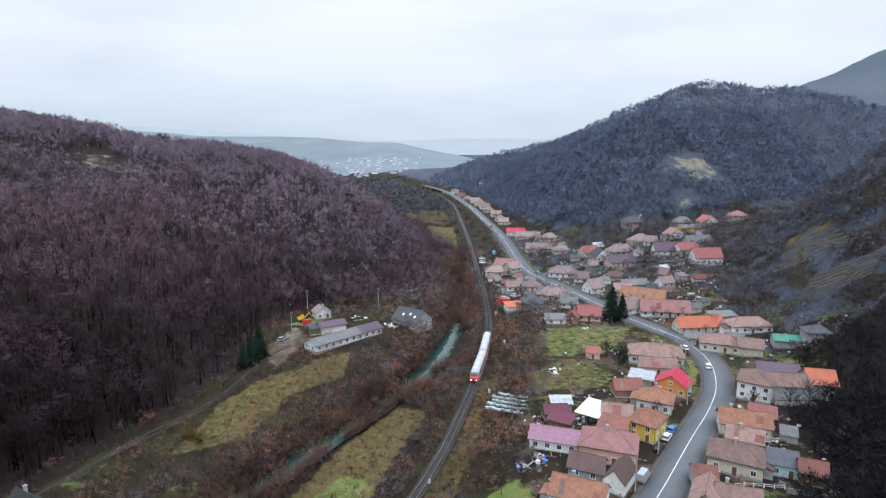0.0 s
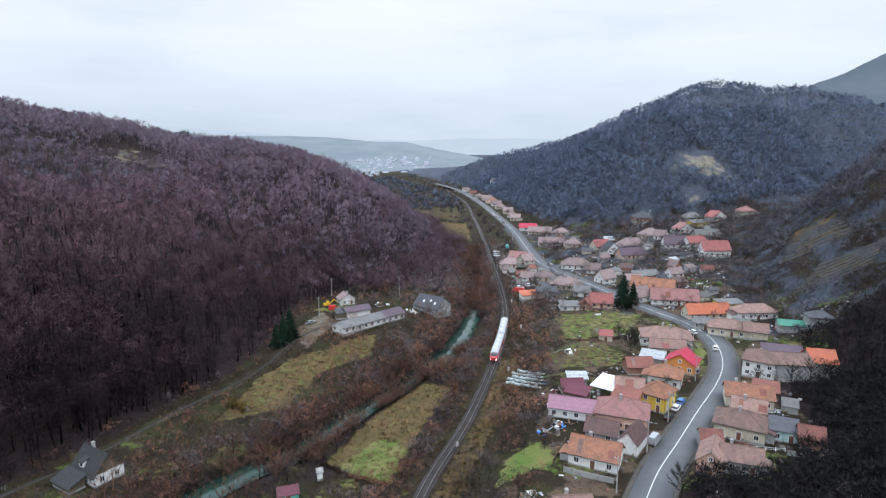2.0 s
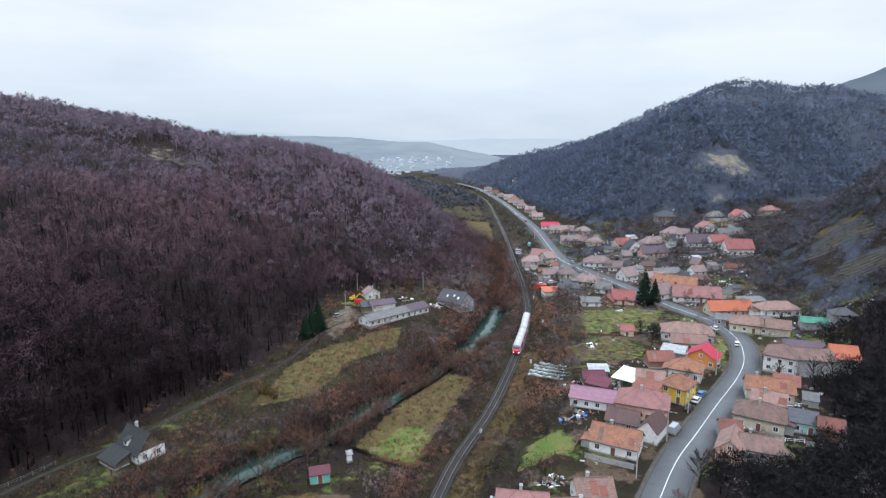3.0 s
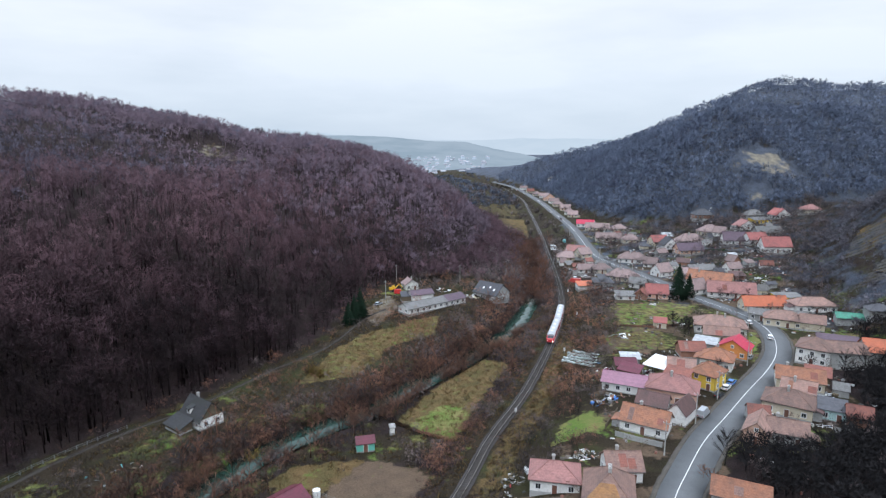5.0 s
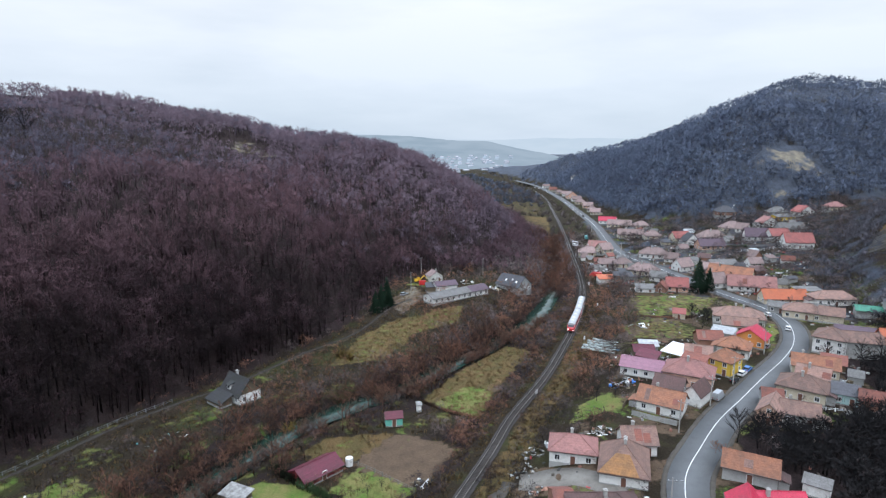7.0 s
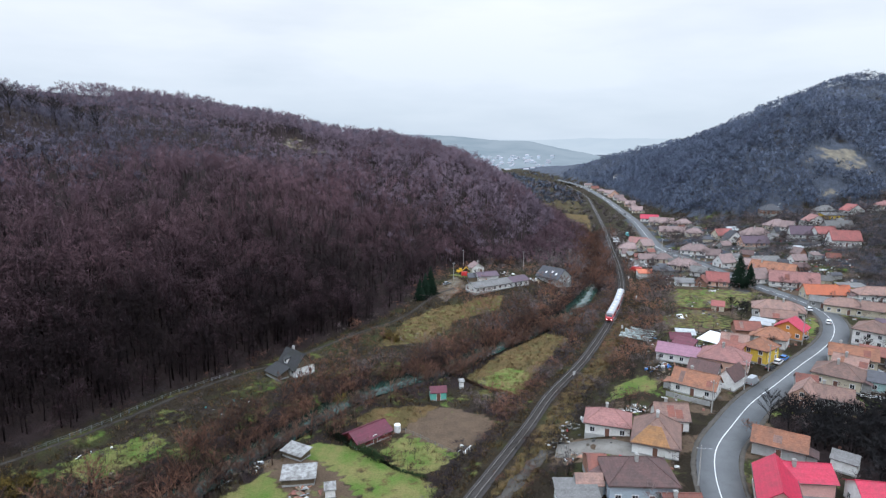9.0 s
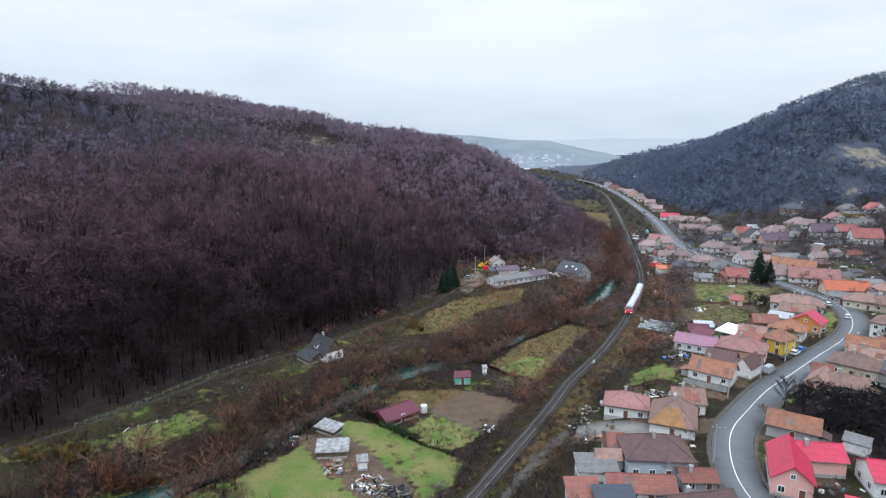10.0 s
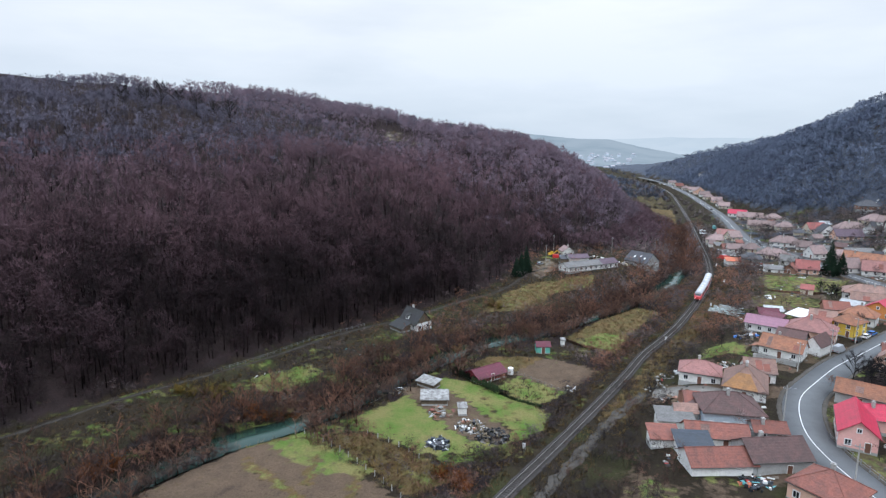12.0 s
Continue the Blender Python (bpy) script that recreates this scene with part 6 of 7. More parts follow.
tufts = [blades(np.c_[np.random.RandomState(k).normal(size=(10, 2)) * 0.28, np.full(10, -0.05)], unit(np.c_[np.random.RandomState(k + 9).normal(size=(10, 2)) * 0.45, np.ones(10)]), np.random.RandomState(k + 5).uniform(0.5, 1.0, 10), np.full(10, 0.09), np.random.RandomState(k)) for k in range(5)]


def tussock(x, y):
    t = away(x, y, TRACK)
    bank = smooth(np.abs(t), 1.9, 2.8) * smooth(np.abs(t), 13, 8)
    rough = 0.35 * (t < -8) * smooth(np.abs(away(x, y, RIVER)), 3.4, 6) * (-away(x, y, FOOT_WEST) < 0)
    edge = 0.9 * inside(x, y, BRACKEN) + 0.25 * inside(x, y, OLIVE) + 0.2 * inside(x, y, HIGH_MEADOW)
    return np.maximum(np.maximum(bank * 0.8, rough), edge) * ~inside(x, y, LAWN) * ~inside(x, y, PLOUGH) * ~inside(x, y, DUG_FIELD) * (np.abs(away(x, y, LANE)) > 1.5)


p = sprinkle(rng, 36000, -150, 25, -10, 240, tussock)
scatter("dry_grass", tufts, p, rng.uniform(0.6, 1.5, len(p)), rng.uniform(0, 1, len(p)), DRYGRASS, "tufts of tall dry straw-coloured grass", "grass")


# the wood's lower edge thinning out towards river and railway beyond the farm
def wood_edge(x, y):
    d, t = -away(x, y, FOOT_WEST), away(x, y, TRACK)
    return (d < 3) * (d > -48) * (t < -7) * ~inside(x, y, FAR_FIELD) * (y > 268) * smooth(d, -50, -6) * (np.abs(away(x, y, RIVER)) > 3) * (0.5 + 0.5 * smooth(lumps(x, y, 30, 71), -0.3, 0.3))


p = sprinkle(rng, 7000, -90, 20, 262, 640, wood_edge)
p = p[clear_of_homes(p[:, 0], p[:, 1], 9)]
d = -away(p[:, 0], p[:, 1], FOOT_WEST)
scatter("forest", far_kinds, p, np.interp(d, [-48, -20, 0], [0.3, 0.55, 0.85]) * rng.uniform(0.75, 1.2, len(p)), np.clip(0.4 + 0.25 * lumps(p[:, 0], p[:, 1], 35, 72) + rng.uniform(-0.15, 0.15, len(p)), 0, 1), MID_BEECH, "thinning leafless wood between the hill and the railway", "forest")

# hedgerows and thickets of the far valley floor
def far_floor(x, y):
    return (-away(x, y, FOOT_WEST) < 2) * (away(x, y, ROAD) < -9) * (np.abs(away(x, y, TRACK)) > 5) * ~inside(x, y, FAR_FIELD) * ~(inside(x, y, FAR_PLOT) & (lumps(x, y, 40, 75) > -0.3)) * (0.2 + 0.8 * smooth(lumps(x, y, 38, 61), -0.1, 0.4)) * 0.75


p = sprinkle(rng, 11000, -150, 50, 262, 1000, far_floor)
p = p[clear_of_homes(p[:, 0], p[:, 1], 8)]
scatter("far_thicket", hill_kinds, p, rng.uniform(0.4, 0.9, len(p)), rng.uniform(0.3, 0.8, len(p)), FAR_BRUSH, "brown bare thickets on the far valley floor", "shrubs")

# fern and bramble between the lawn and the dug field
p = sprinkle(rng, 1500, -82, -40, 15, 40, lambda x, y: inside(x, y, BRACKEN) * (0.3 + 0.7 * smooth(lumps(x, y, 7, 63), -0.3, 0.3)))
scatter("bracken", shrubs, p, rng.uniform(0.16, 0.36, len(p)), np.clip(0.3 + 0.3 * lumps(p[:, 0], p[:, 1], 9, 64) + rng.uniform(-0.2, 0.2, len(p)), 0, 1), YELLOW_TWIGS, "orange-brown withered bracken beside the fence", "bracken")

# alder scrub that hangs over the river's edges
def overhang(x, y):
    r = np.abs(away(x, y, RIVER))
    return ((r > 2.4) | (y > 262)) * (r < 6.0) * ~open_water(x, y) * (np.abs(away(x, y, TRACK)) > 6)


p = np.concatenate([sprinkle(rng, 20000, -125, -20, -15, 160, overhang), sprinkle(rng, 16000, -35, 20, 150, 420, overhang)])
scatter("bank_scrub", shrubs, p, rng.uniform(0.6, 1.5, len(p)), np.clip(0.2 + 0.25 * lumps(p[:, 0], p[:, 1], 18, 66) + rng.uniform(-0.15, 0.15, len(p)), 0, 1), BRUSH, "leafless alder scrub hanging over the river's edges", "shrubs")

# thin woods and hedges towards the valley's mouth
p = sprinkle(rng, 5200, -330, 30, 640, 1240, lambda x, y: (-away(x, y, FOOT_NORTH) < 2) * (np.abs(away(x, y, ROAD)) > 10) * (np.abs(away(x, y, TRACK)) > 6) * (0.25 + 0.75 * smooth(lumps(x, y, 60, 67), -0.2, 0.3)))
# these far plants share the bark colour with haze in it
scatter("far_thicket", hill_kinds, p, rng.uniform(0.5, 1.2, len(p)), rng.uniform(0.3, 0.9, len(p)), HAZE_OAK, "grey bare thickets towards the valley's mouth", "shrubs")

# ---- the railcar ----
TRAIN_RED = surface("red_coach_paint", (0.52, 0.025, 0.035), (0.47, 0.025, 0.03), (0.22, 0.04, 0.04), 0.4, 0.6, stained=0.25)
TRAIN_GREY = surface("light_grey_coach_paint", (0.66, 0.67, 0.68), (0.60, 0.61, 0.62), (0.38, 0.37, 0.36), 0.5, 0.5)
UNDER = surface("dark_underframe", (0.035, 0.033, 0.032), (0.045, 0.042, 0.04), (0.07, 0.06, 0.05), 0.8)
LAMP, gn, gl, gb = material("headlamp")
gb.inputs["Emission Color"].default_value, gb.inputs["Emission Strength"].default_value = (1.0, 0.93, 0.8, 1), 6.0
gb.inputs["Base Color"].default_value = (0.8, 0.8, 0.75, 1)


def loft(sections):
    """Rings of equal count, joined, with capped ends."""
    s, n = Shape(), len(sections[0])
    s.v = [p for r in sections for p in r]
    for k in range(len(sections) - 1):
        s.f += [(k * n + i, k * n + (i + 1) % n, (k + 1) * n + (i + 1) % n, (k + 1) * n + i) for i in range(n)]
    s.f += [tuple(range(n))[::-1], tuple(range((len(sections) - 1) * n, len(sections) * n))]
    return s


def railcar(m):
    car = thing("railcar", "red railcar with light grey roof and dark windows on the track", "train", m, "cars of the train")
    h = 11.2
    ring = lambda x, k, top: [(x, y * k, z) for y, z in ((-1.36, 0.55), (-1.43, 1.2), (-1.43, top), (1.43, top), (1.43, 1.2), (1.36, 0.55))]
    part("body", loft([ring(-h, 0.97, 2.75), ring(-h + 0.4, 1, 2.8), ring(h - 1.6, 1, 2.8), ring(h - 0.5, 0.97, 2.3), ring(h, 0.92, 1.75)]), TRAIN_RED, car, "red sides")
    cap = lambda x, k, top: [(x, -1.42 * k, 2.80), (x, -1.30 * k, 2.80 + 0.45 * top), (x, -0.8 * k, 2.80 + 0.82 * top), (x, 0, 2.80 + 0.95 * top), (x, 0.8 * k, 2.80 + 0.82 * top), (x, 1.30 * k, 2.80 + 0.45 * top), (x, 1.42 * k, 2.80)]
    ROOF_GREY = surface("sooty_grey_coach_roof", (0.42, 0.43, 0.44), (0.36, 0.37, 0.38), (0.2, 0.19, 0.18), 0.6, 0.4)
    roof = part("roof", loft([cap(-h, 0.97, 0.9), cap(-h + 0.5, 1, 1), cap(h - 2.4, 1, 1), cap(h - 1.6, 0.98, 0.7)]), ROOF_GREY, car, "light grey arched roof")
    for x in (-7.5, -2.5, 2.5, 6.5):
        part("roof_vent", Shape().box(x - 0.7, x + 0.7, -0.5, 0.5, 3.68, 3.9, 0.1), TRAIN_GREY, roof)
    for sg in (-1, 1):
        part("stripe", Shape().box(-h + 0.3, h - 1.2, *sorted((sg * 1.425, sg * 1.44)), 0.62, 0.98), TRAIN_GREY, car, "light grey stripe")
        for x in np.arange(-9.0, 8.6, 1.95):
            if abs(x) > 0.6:
                part("window", Shape().box(x - 0.72, x + 0.72, *sorted((sg * 1.42, sg * 1.445)), 1.65, 2.5), GLASS, car)
        for x in (-10.2, 0.2, 8.9):
            part("door", Shape().box(x - 0.42, x + 0.42, *sorted((sg * 1.42, sg * 1.45)), 0.7, 2.65), TRAIN_GREY, car, "light grey sliding door")
        part("headlamp", Shape().tube((h - 0.02, sg * 0.95, 1.2), (h + 0.06, sg * 0.95, 1.2), 0.14, 0.12, 10), LAMP, car, "lit round headlamp")
        for x in (-7.4, 7.4):
            b = part("bogie", Shape().box(x - 1.5, x + 1.5, *sorted((sg * 0.85, sg * 1.15)), 0.25, 0.6), UNDER, car)
            for w in (-1.0, 1.0):
                part("wheel", Shape().tube((x + w, sg * 0.68, 0.42), (x + w, sg * 0.82, 0.42), 0.42, 0.42, 12), RAIL, b)
    part("windscreen", loft([[(h - 0.44, -1.15, 2.22), (h - 0.44, 1.15, 2.22), (h - 0.40, 1.15, 2.24), (h - 0.40, -1.15, 2.24)], [(h - 1.42, -1.2, 2.8), (h - 1.42, 1.2, 2.8), (h - 1.38, 1.2, 2.84), (h - 1.38, -1.2, 2.84)]]), GLASS, car, "dark sloping windscreen")
    part("underframe", Shape().box(-5.2, 5.2, -1.15, 1.15, 0.3, 0.56), UNDER, car)
    part("buffer_beam", Shape().box(h - 0.15, h + 0.12, -1.2, 1.2, 0.5, 0.85), UNDER, car)
    return car


tp = curve_through(part_of(TRACK, 80, 300), 0.5)
run = np.concatenate([[0], np.cumsum(np.hypot(*np.diff(tp, axis=0).T))])
nose = run[np.argmin(np.hypot(tp[:, 0] - 9.4, tp[:, 1] - 185.3))]


def on_track(s):
    a, b = ([np.interp(s + d, run, tp[:, i]) for i in (0, 1)] for d in (-7.4, 7.4))
    return (a[0] + b[0]) / 2, (a[1] + b[1]) / 2, math.degrees(math.atan2(b[1] - a[1], b[0] - a[0]))


tx, ty, ta = on_track(nose + 11.3)
front_car = railcar(pose(tx, ty, 0.46, 0, 0, ta + 180))
tx, ty, ta = on_track(nose + 34.4)
copy_thing(front_car, pose(tx, ty, 0.46, 0, 0, ta))

# ---- motor cars ----
PAINT = {"white": surface("white_car_paint", (0.80, 0.80, 0.80), (0.77, 0.77, 0.77), (0.5, 0.48, 0.45), 0.25, stained=0.2), "blue": surface("blue_car_paint", (0.07, 0.20, 0.52), (0.065, 0.18, 0.48), (0.1, 0.12, 0.2), 0.25, stained=0.2), "black": surface("black_car_paint", (0.018, 0.02, 0.023), (0.022, 0.024, 0.027), (0.06, 0.06, 0.06), 0.25, stained=0.2), "silver": surface("silver_car_paint", (0.42, 0.44, 0.46), (0.38, 0.40, 0.42), (0.25, 0.24, 0.23), 0.3, metal=0.4, stained=0.2), "red": surface("red_car_paint", (0.50, 0.03, 0.03), (0.45, 0.03, 0.03), (0.2, 0.06, 0.05), 0.3, stained=0.2), "teal": surface("teal_bus_paint", (0.12, 0.38, 0.40), (0.11, 0.34, 0.36), (0.1, 0.2, 0.2), 0.35, stained=0.2)}
TAIL = surface("red_lamp_glass", (0.35, 0.01, 0.01), (0.30, 0.01, 0.01), (0.2, 0.02, 0.02), 0.2)


def motor_car(x, y, turn, paint, van=False, note="parked beside the road", z=4.5, long=4.3):
    a, w, t = long / 2, 0.87 if not van else 1.0, 1.45 if not van else 2.3
    kind = "van" if van else "car"
    c = thing(kind, f"{paint} {kind} {note}", kind, pose(x, y, z, 0, 0, turn), "vehicles on the road")
    ring = lambda k, lo, hi, cx: [(k, -w * cx, lo + 0.1), (k, -w * cx, (lo + hi) / 2), (k, -w * cx * 0.93, hi), (k, w * cx * 0.93, hi), (k, w * cx, (lo + hi) / 2), (k, w * cx, lo + 0.1)]
    deck = 0.92 if not van else 1.15
    part("body", loft([ring(-a, 0.3, deck * 0.9, 0.9), ring(-a + 0.25, 0.2, deck, 1), ring(a - 1.1, 0.2, deck * 0.98, 1), ring(a - 0.2, 0.22, deck * 0.8, 0.95), ring(a, 0.3, deck * 0.68, 0.86)]), PAINT[paint], c)
    r0, r1, f1, f0 = (-a + 0.15, -a + 0.55, a - 2.0, a - 1.15) if not van else (-a + 0.02, -a + 0.12, a - 1.5, a - 0.75)
    g = Shape().add([(r0, -w * 0.92, deck - 0.02), (f0, -w * 0.92, deck - 0.05), (f0, w * 0.92, deck - 0.05), (r0, w * 0.92, deck - 0.02), (r1, -w * 0.76, t - 0.06), (f1, -w * 0.76, t - 0.06), (f1, w * 0.76, t - 0.06), (r1, w * 0.76, t - 0.06)], [(0, 1, 5, 4), (1, 2, 6, 5), (2, 3, 7, 6), (3, 0, 4, 7), (4, 5, 6, 7), (3, 2, 1, 0)])
    part("cabin" if van else "glasshouse", g, PAINT[paint] if van else GLASS, c)
    part("roof", Shape().box(r1 - 0.06, f1 + 0.06, -w * 0.79, w * 0.79, t - 0.07, t, 0.06), PAINT[paint], c)
    if van:
        part("windscreen", Shape().add([(f0 + 0.01, -w * 0.85, deck), (f0 + 0.01, w * 0.85, deck), (f1 + 0.02, w * 0.74, t - 0.15), (f1 + 0.02, -w * 0.74, t - 0.15), (f0 - 0.03, -w * 0.85, deck), (f0 - 0.03, w * 0.85, deck), (f1 - 0.03, w * 0.74, t - 0.15), (f1 - 0.03, -w * 0.74, t - 0.15)], [(0, 1, 2, 3), (7, 6, 5, 4), (0, 4, 5, 1), (1, 5, 6, 2), (2, 6, 7, 3), (3, 7, 4, 0)]), GLASS, c)
    for sx in (-a * 0.62, a * 0.62):
        for sy in (-1, 1):
            wh = part("wheel", Shape().tube((sx, sy * (w - 0.2), 0.32), (sx, sy * (w + 0.01), 0.32), 0.32, 0.32, 12), RUBBER, c)
            part("rim", Shape().tube((sx, sy * (w + 0.005), 0.32), (sx, sy * (w + 0.02), 0.32), 0.19, 0.18, 10), STEEL, wh)
    for sy in (-0.6, 0.6):
        part("headlight", Shape().box(a - 0.06, a + 0.01, sy * w - 0.16, sy * w + 0.16, 0.5, 0.66), WHITE, c)
        part("tail_light", Shape().box(-a - 0.01, -a + 0.05, sy * w - 0.14, sy * w + 0.14, 0.6, 0.82), TAIL, c)
    return c


motor_car(45.3, 122.2, 54, "silver", True, "parked on the shoulder", long=4.9)
motor_car(57.4, 140.6, 54, "white")
motor_car(60.2, 144.6, 54, "blue")
motor_car(53.6, 135.2, 54, "black")
motor_car(73.6, 167.0, 58, "silver")
motor_car(87.9, 206.5, 95, "white", note="driving down the village road")
motor_car(88.7, 188.6, 72, "white", note="driving down the village road")
motor_car(35.0, 562, 96, "white", note="in the queue on the far road")
motor_car(28.4, 672, 96, "white", note="in the queue on the far road")
motor_car(13.6, 764, 97, "white", note="in the queue on the far road")
motor_car(3.6, 820, 98, "white", note="in the queue on the far road")
motor_car(-2.0, 837, 98, "silver", note="in the queue on the far road")
motor_car(53.0, 331, 110, "silver", note="near the road junction")
motor_car(40.5, 512, 95, "black", note="on the far road")
motor_car(24.2, 368, 10, "white", note="in the yard beside the railway", z=2.6)
motor_car(24.6, 375, 10, "silver", note="in the yard beside the railway", z=2.6)
motor_car(24.8, 382, 10, "white", note="in the yard beside the railway", z=2.6)
motor_car(33.5, 395, 92, "teal", True, "in the yard beside the railway", 3.2, 7.5)
motor_car(30.0, 283, 20, "white", note="in the workshop yard", z=2.6)
motor_car(35.5, 285, 15, "white", note="in the workshop yard", z=3.2)
motor_car(28.5, 277, 160, "red", True, "in the workshop yard", 2.3, 6.5)

# ---- single trees and hedges ----
def ground_at(x, y):
    return float(height(np.array([x]), np.array([y]))[0])


def standing_tree(x, y, tall, seed, label, bark=None, twigs=900, spread=0.36, width=0.04, long=1.3, limbs=22):
    t = thing("bare_tree", label, "tree", pose(x, y, ground_at(x, y), 0, 0, seed * 37 % 360), "single trees")
    (tv, tf), (cv, cf) = bare_tree(seed, tall, limbs, twigs, spread, width, long, 0.25)
    bark = bark or THICKET
    part("trunk", raw_mesh("trunk", tv, tf, bark, np.full(len(tv), 0.3)), bark, t)
    part("crown", raw_mesh("crown", cv, cf, bark, np.full(len(cv), 0.55)), bark, t)
    return t


standing_tree(42.5, 97.8, 9.5, 101, "dark leafless tree beside the road bend", twigs=1600)
standing_tree(58.2, 150.4, 6.5, 102, "bare tree in front of a tiled house")
standing_tree(58.4, 187.0, 8.5, 103, "dense dark bare tree among the plots", twigs=700, width=0.12)
standing_tree(57.3, 198.0, 7.0, 104, "dense dark bare tree beside the meadow", twigs=600, width=0.12)
standing_tree(61.5, 192.0, 7.5, 105, "dense dark bare tree among the plots", twigs=600, width=0.12)
standing_tree(96.0, 153.5, 9.0, 106, "leafless tree before the orange-roofed house")
standing_tree(103.5, 157.0, 10.0, 107, "leafless tree before the orange-roofed house")
standing_tree(108.5, 158.5, 9.0, 108, "leafless tree before the orange-roofed house")
standing_tree(88.6, 158.8, 6.0, 109, "bare tree against the white wall")
standing_tree(-45.1, 111.6, 9.5, 110, "wide bare tree near the garden hut", BRUSH, 520, 0.45)
standing_tree(-50.0, 114.5, 8.5, 111, "wide bare tree on the river bank", BRUSH, 480, 0.45)
standing_tree(-38.5, 72.5, 3.6, 112, "small bare fruit tree in the green garden", THICKET, 160)
standing_tree(-36.0, 75.5, 3.2, 113, "small bare fruit tree in the green garden", THICKET, 160)
standing_tree(-41.0, 77.0, 3.0, 114, "small bare fruit tree in the green garden", THICKET, 140)
standing_tree(-72.5, 50.0, 3.8, 115, "small bare fruit tree on the lawn", THICKET, 160)
standing_tree(-75.5, 46.5, 3.4, 116, "small bare fruit tree on the lawn", THICKET, 160)
standing_tree(-70.2, 55.5, 3.6, 117, "small bare fruit tree on the lawn", THICKET, 160)
standing_tree(13.0, 118.0, 5.5, 118, "bare fruit tree in the green yard", THICKET, 260)
standing_tree(18.0, 119.0, 5.0, 119, "bare fruit tree in the green yard", THICKET, 260)
standing_tree(8.0, 121.0, 5.5, 120, "bare tree at the yard's edge", THICKET, 300)
standing_tree(37.0, 88.6, 3.8, 121, "rust-coloured bare bush beside the bend", BRUSH, 700, 0.5, 0.07, 1.2)
standing_tree(36.0, 92.0, 3.2, 122, "rust-coloured bare bush beside the bend", BRUSH, 600, 0.5, 0.07, 1.2)
standing_tree(-225, 480, 17, 123, "large bare tree standing out on the ridge", THICKET, 900, 0.42, 0.22, 2.4)
for i, (x, y) in enumerate([(-282, 214), (-276, 222), (-286, 205), (-270, 230), (-290, 196), (-263, 236), (-295, 186)]):
    standing_tree(x, y, 15 + i % 3 * 2, 130 + i, "tall thin bare tree on the hill's crest", THICKET, 420, 0.34, 0.14, 2.0)


def bush(x, y, tall, seed, mat, label):
    """A dense bush of fine stems that still holds its withered leaves."""
    v, f = shrub(seed, tall, 90, 0.1)
    w, g = blades(v[::3] + np.random.RandomState(seed).normal(size=v[::3].shape) * 0.12, unit(np.random.RandomState(seed + 1).normal(size=v[::3].shape)), np.full(len(v[::3]), 0.32), np.full(len(v[::3]), 0.24), np.random.RandomState(seed))
    t = thing("bush", label, "bush", pose(x, y, ground_at(x, y)), "single bushes")
    part("branchwork", raw_mesh("branchwork", v, f, mat, np.clip(0.15 + 0.6 * v[:, 2] / tall, 0, 1)), mat, t)
    part("foliage", raw_mesh("foliage", w, g, mat, np.clip(0.2 + 0.6 * w[:, 2] / tall, 0, 1)), mat, t)


for i, (x, y, tall) in enumerate([(-96.6, 36.2, 2.6), (-99.5, 34.5, 3.0), (-94.0, 39.0, 2.2), (-91.0, 40.0, 2.2), (-101.5, 38.5, 2.4), (-106.0, 38.0, 2.6), (-112.0, 5.7, 3.4), (-114.5, 3.0, 2.8), (-113.0, 1.3, 3.0), (-43.4, 25.8, 3.0), (-47.0, 26.4, 2.8), (-41.0, 24.0, 2.4)]):
    bush(x, y, tall * 1.35, 300 + i, RUST_LEAVES, "vivid orange-rust bush with withered leaves")
for i, (x, y, tall) in enumerate([(-118.5, 41.8, 4.2), (-122.0, 39.0, 3.8), (-115.0, 44.0, 3.6), (-114.0, 40.0, 3.2), (-126.5, 39.5, 3.4), (-70.0, 151.0, 4.0), (-66.0, 149.0, 3.6), (-67.5, 100.0, 3.6)]):
    bush(x, y, tall * 1.25, 320 + i, YELLOW_TWIGS, "yellowish leafless bush of dense fine twigs")


def spruce(x, y, tall, wide, seed, label):
    t = thing("spruce", label, "tree", pose(x, y, ground_at(x, y)), "single trees")
    (tv, tf), (cv, cf) = conifer(seed, tall, wide, 26, 30, 0.55)
    part("trunk", raw_mesh("trunk", tv, tf, THICKET, np.full(len(tv), 0.4)), THICKET, t)
    part("crown", raw_mesh("crown", cv, cf, SPRUCE, np.random.RandomState(seed).uniform(0, 1, len(cv))), SPRUCE, t)


spruce(70.6, 241.5, 17.0, 4.2, 1, "tall dark green spruce beside the village road")
spruce(76.5, 246.0, 11.0, 3.0, 2, "smaller dark spruce beside the tall one")
spruce(-66.5, 203.5, 13.0, 3.2, 3, "dark spruce at the foot of the wood")
spruce(-69.5, 195.5, 9.5, 2.8, 4, "dark spruce at the foot of the wood")
spruce(-68.0, 199.5, 11.0, 3.0, 5, "dark spruce at the foot of the wood")


def hedge(points, tall, thick, label, mat):
    line = curve_through(points, 0.35)
    rs = np.random.RandomState(len(line))
    s = np.repeat(line, 16, 0) + rs.normal(size=(len(line) * 16, 2)) * thick * 0.4
    z = height(s[:, 0], s[:, 1])
    way = unit(np.c_[rs.normal(size=(len(s), 2)) * 0.35, np.ones(len(s))])
    v, f = blades(np.c_[s, z + rs.uniform(0, 0.55, len(s)) * tall], way, rs.uniform(0.35, 0.6, len(s)) * tall, np.full(len(s), 0.22), rs)
    tagged(new("hedge", raw_mesh("hedge", v, f, mat, rs.uniform(0, 1, len(v)))), label, "hedge", kind="stuff")


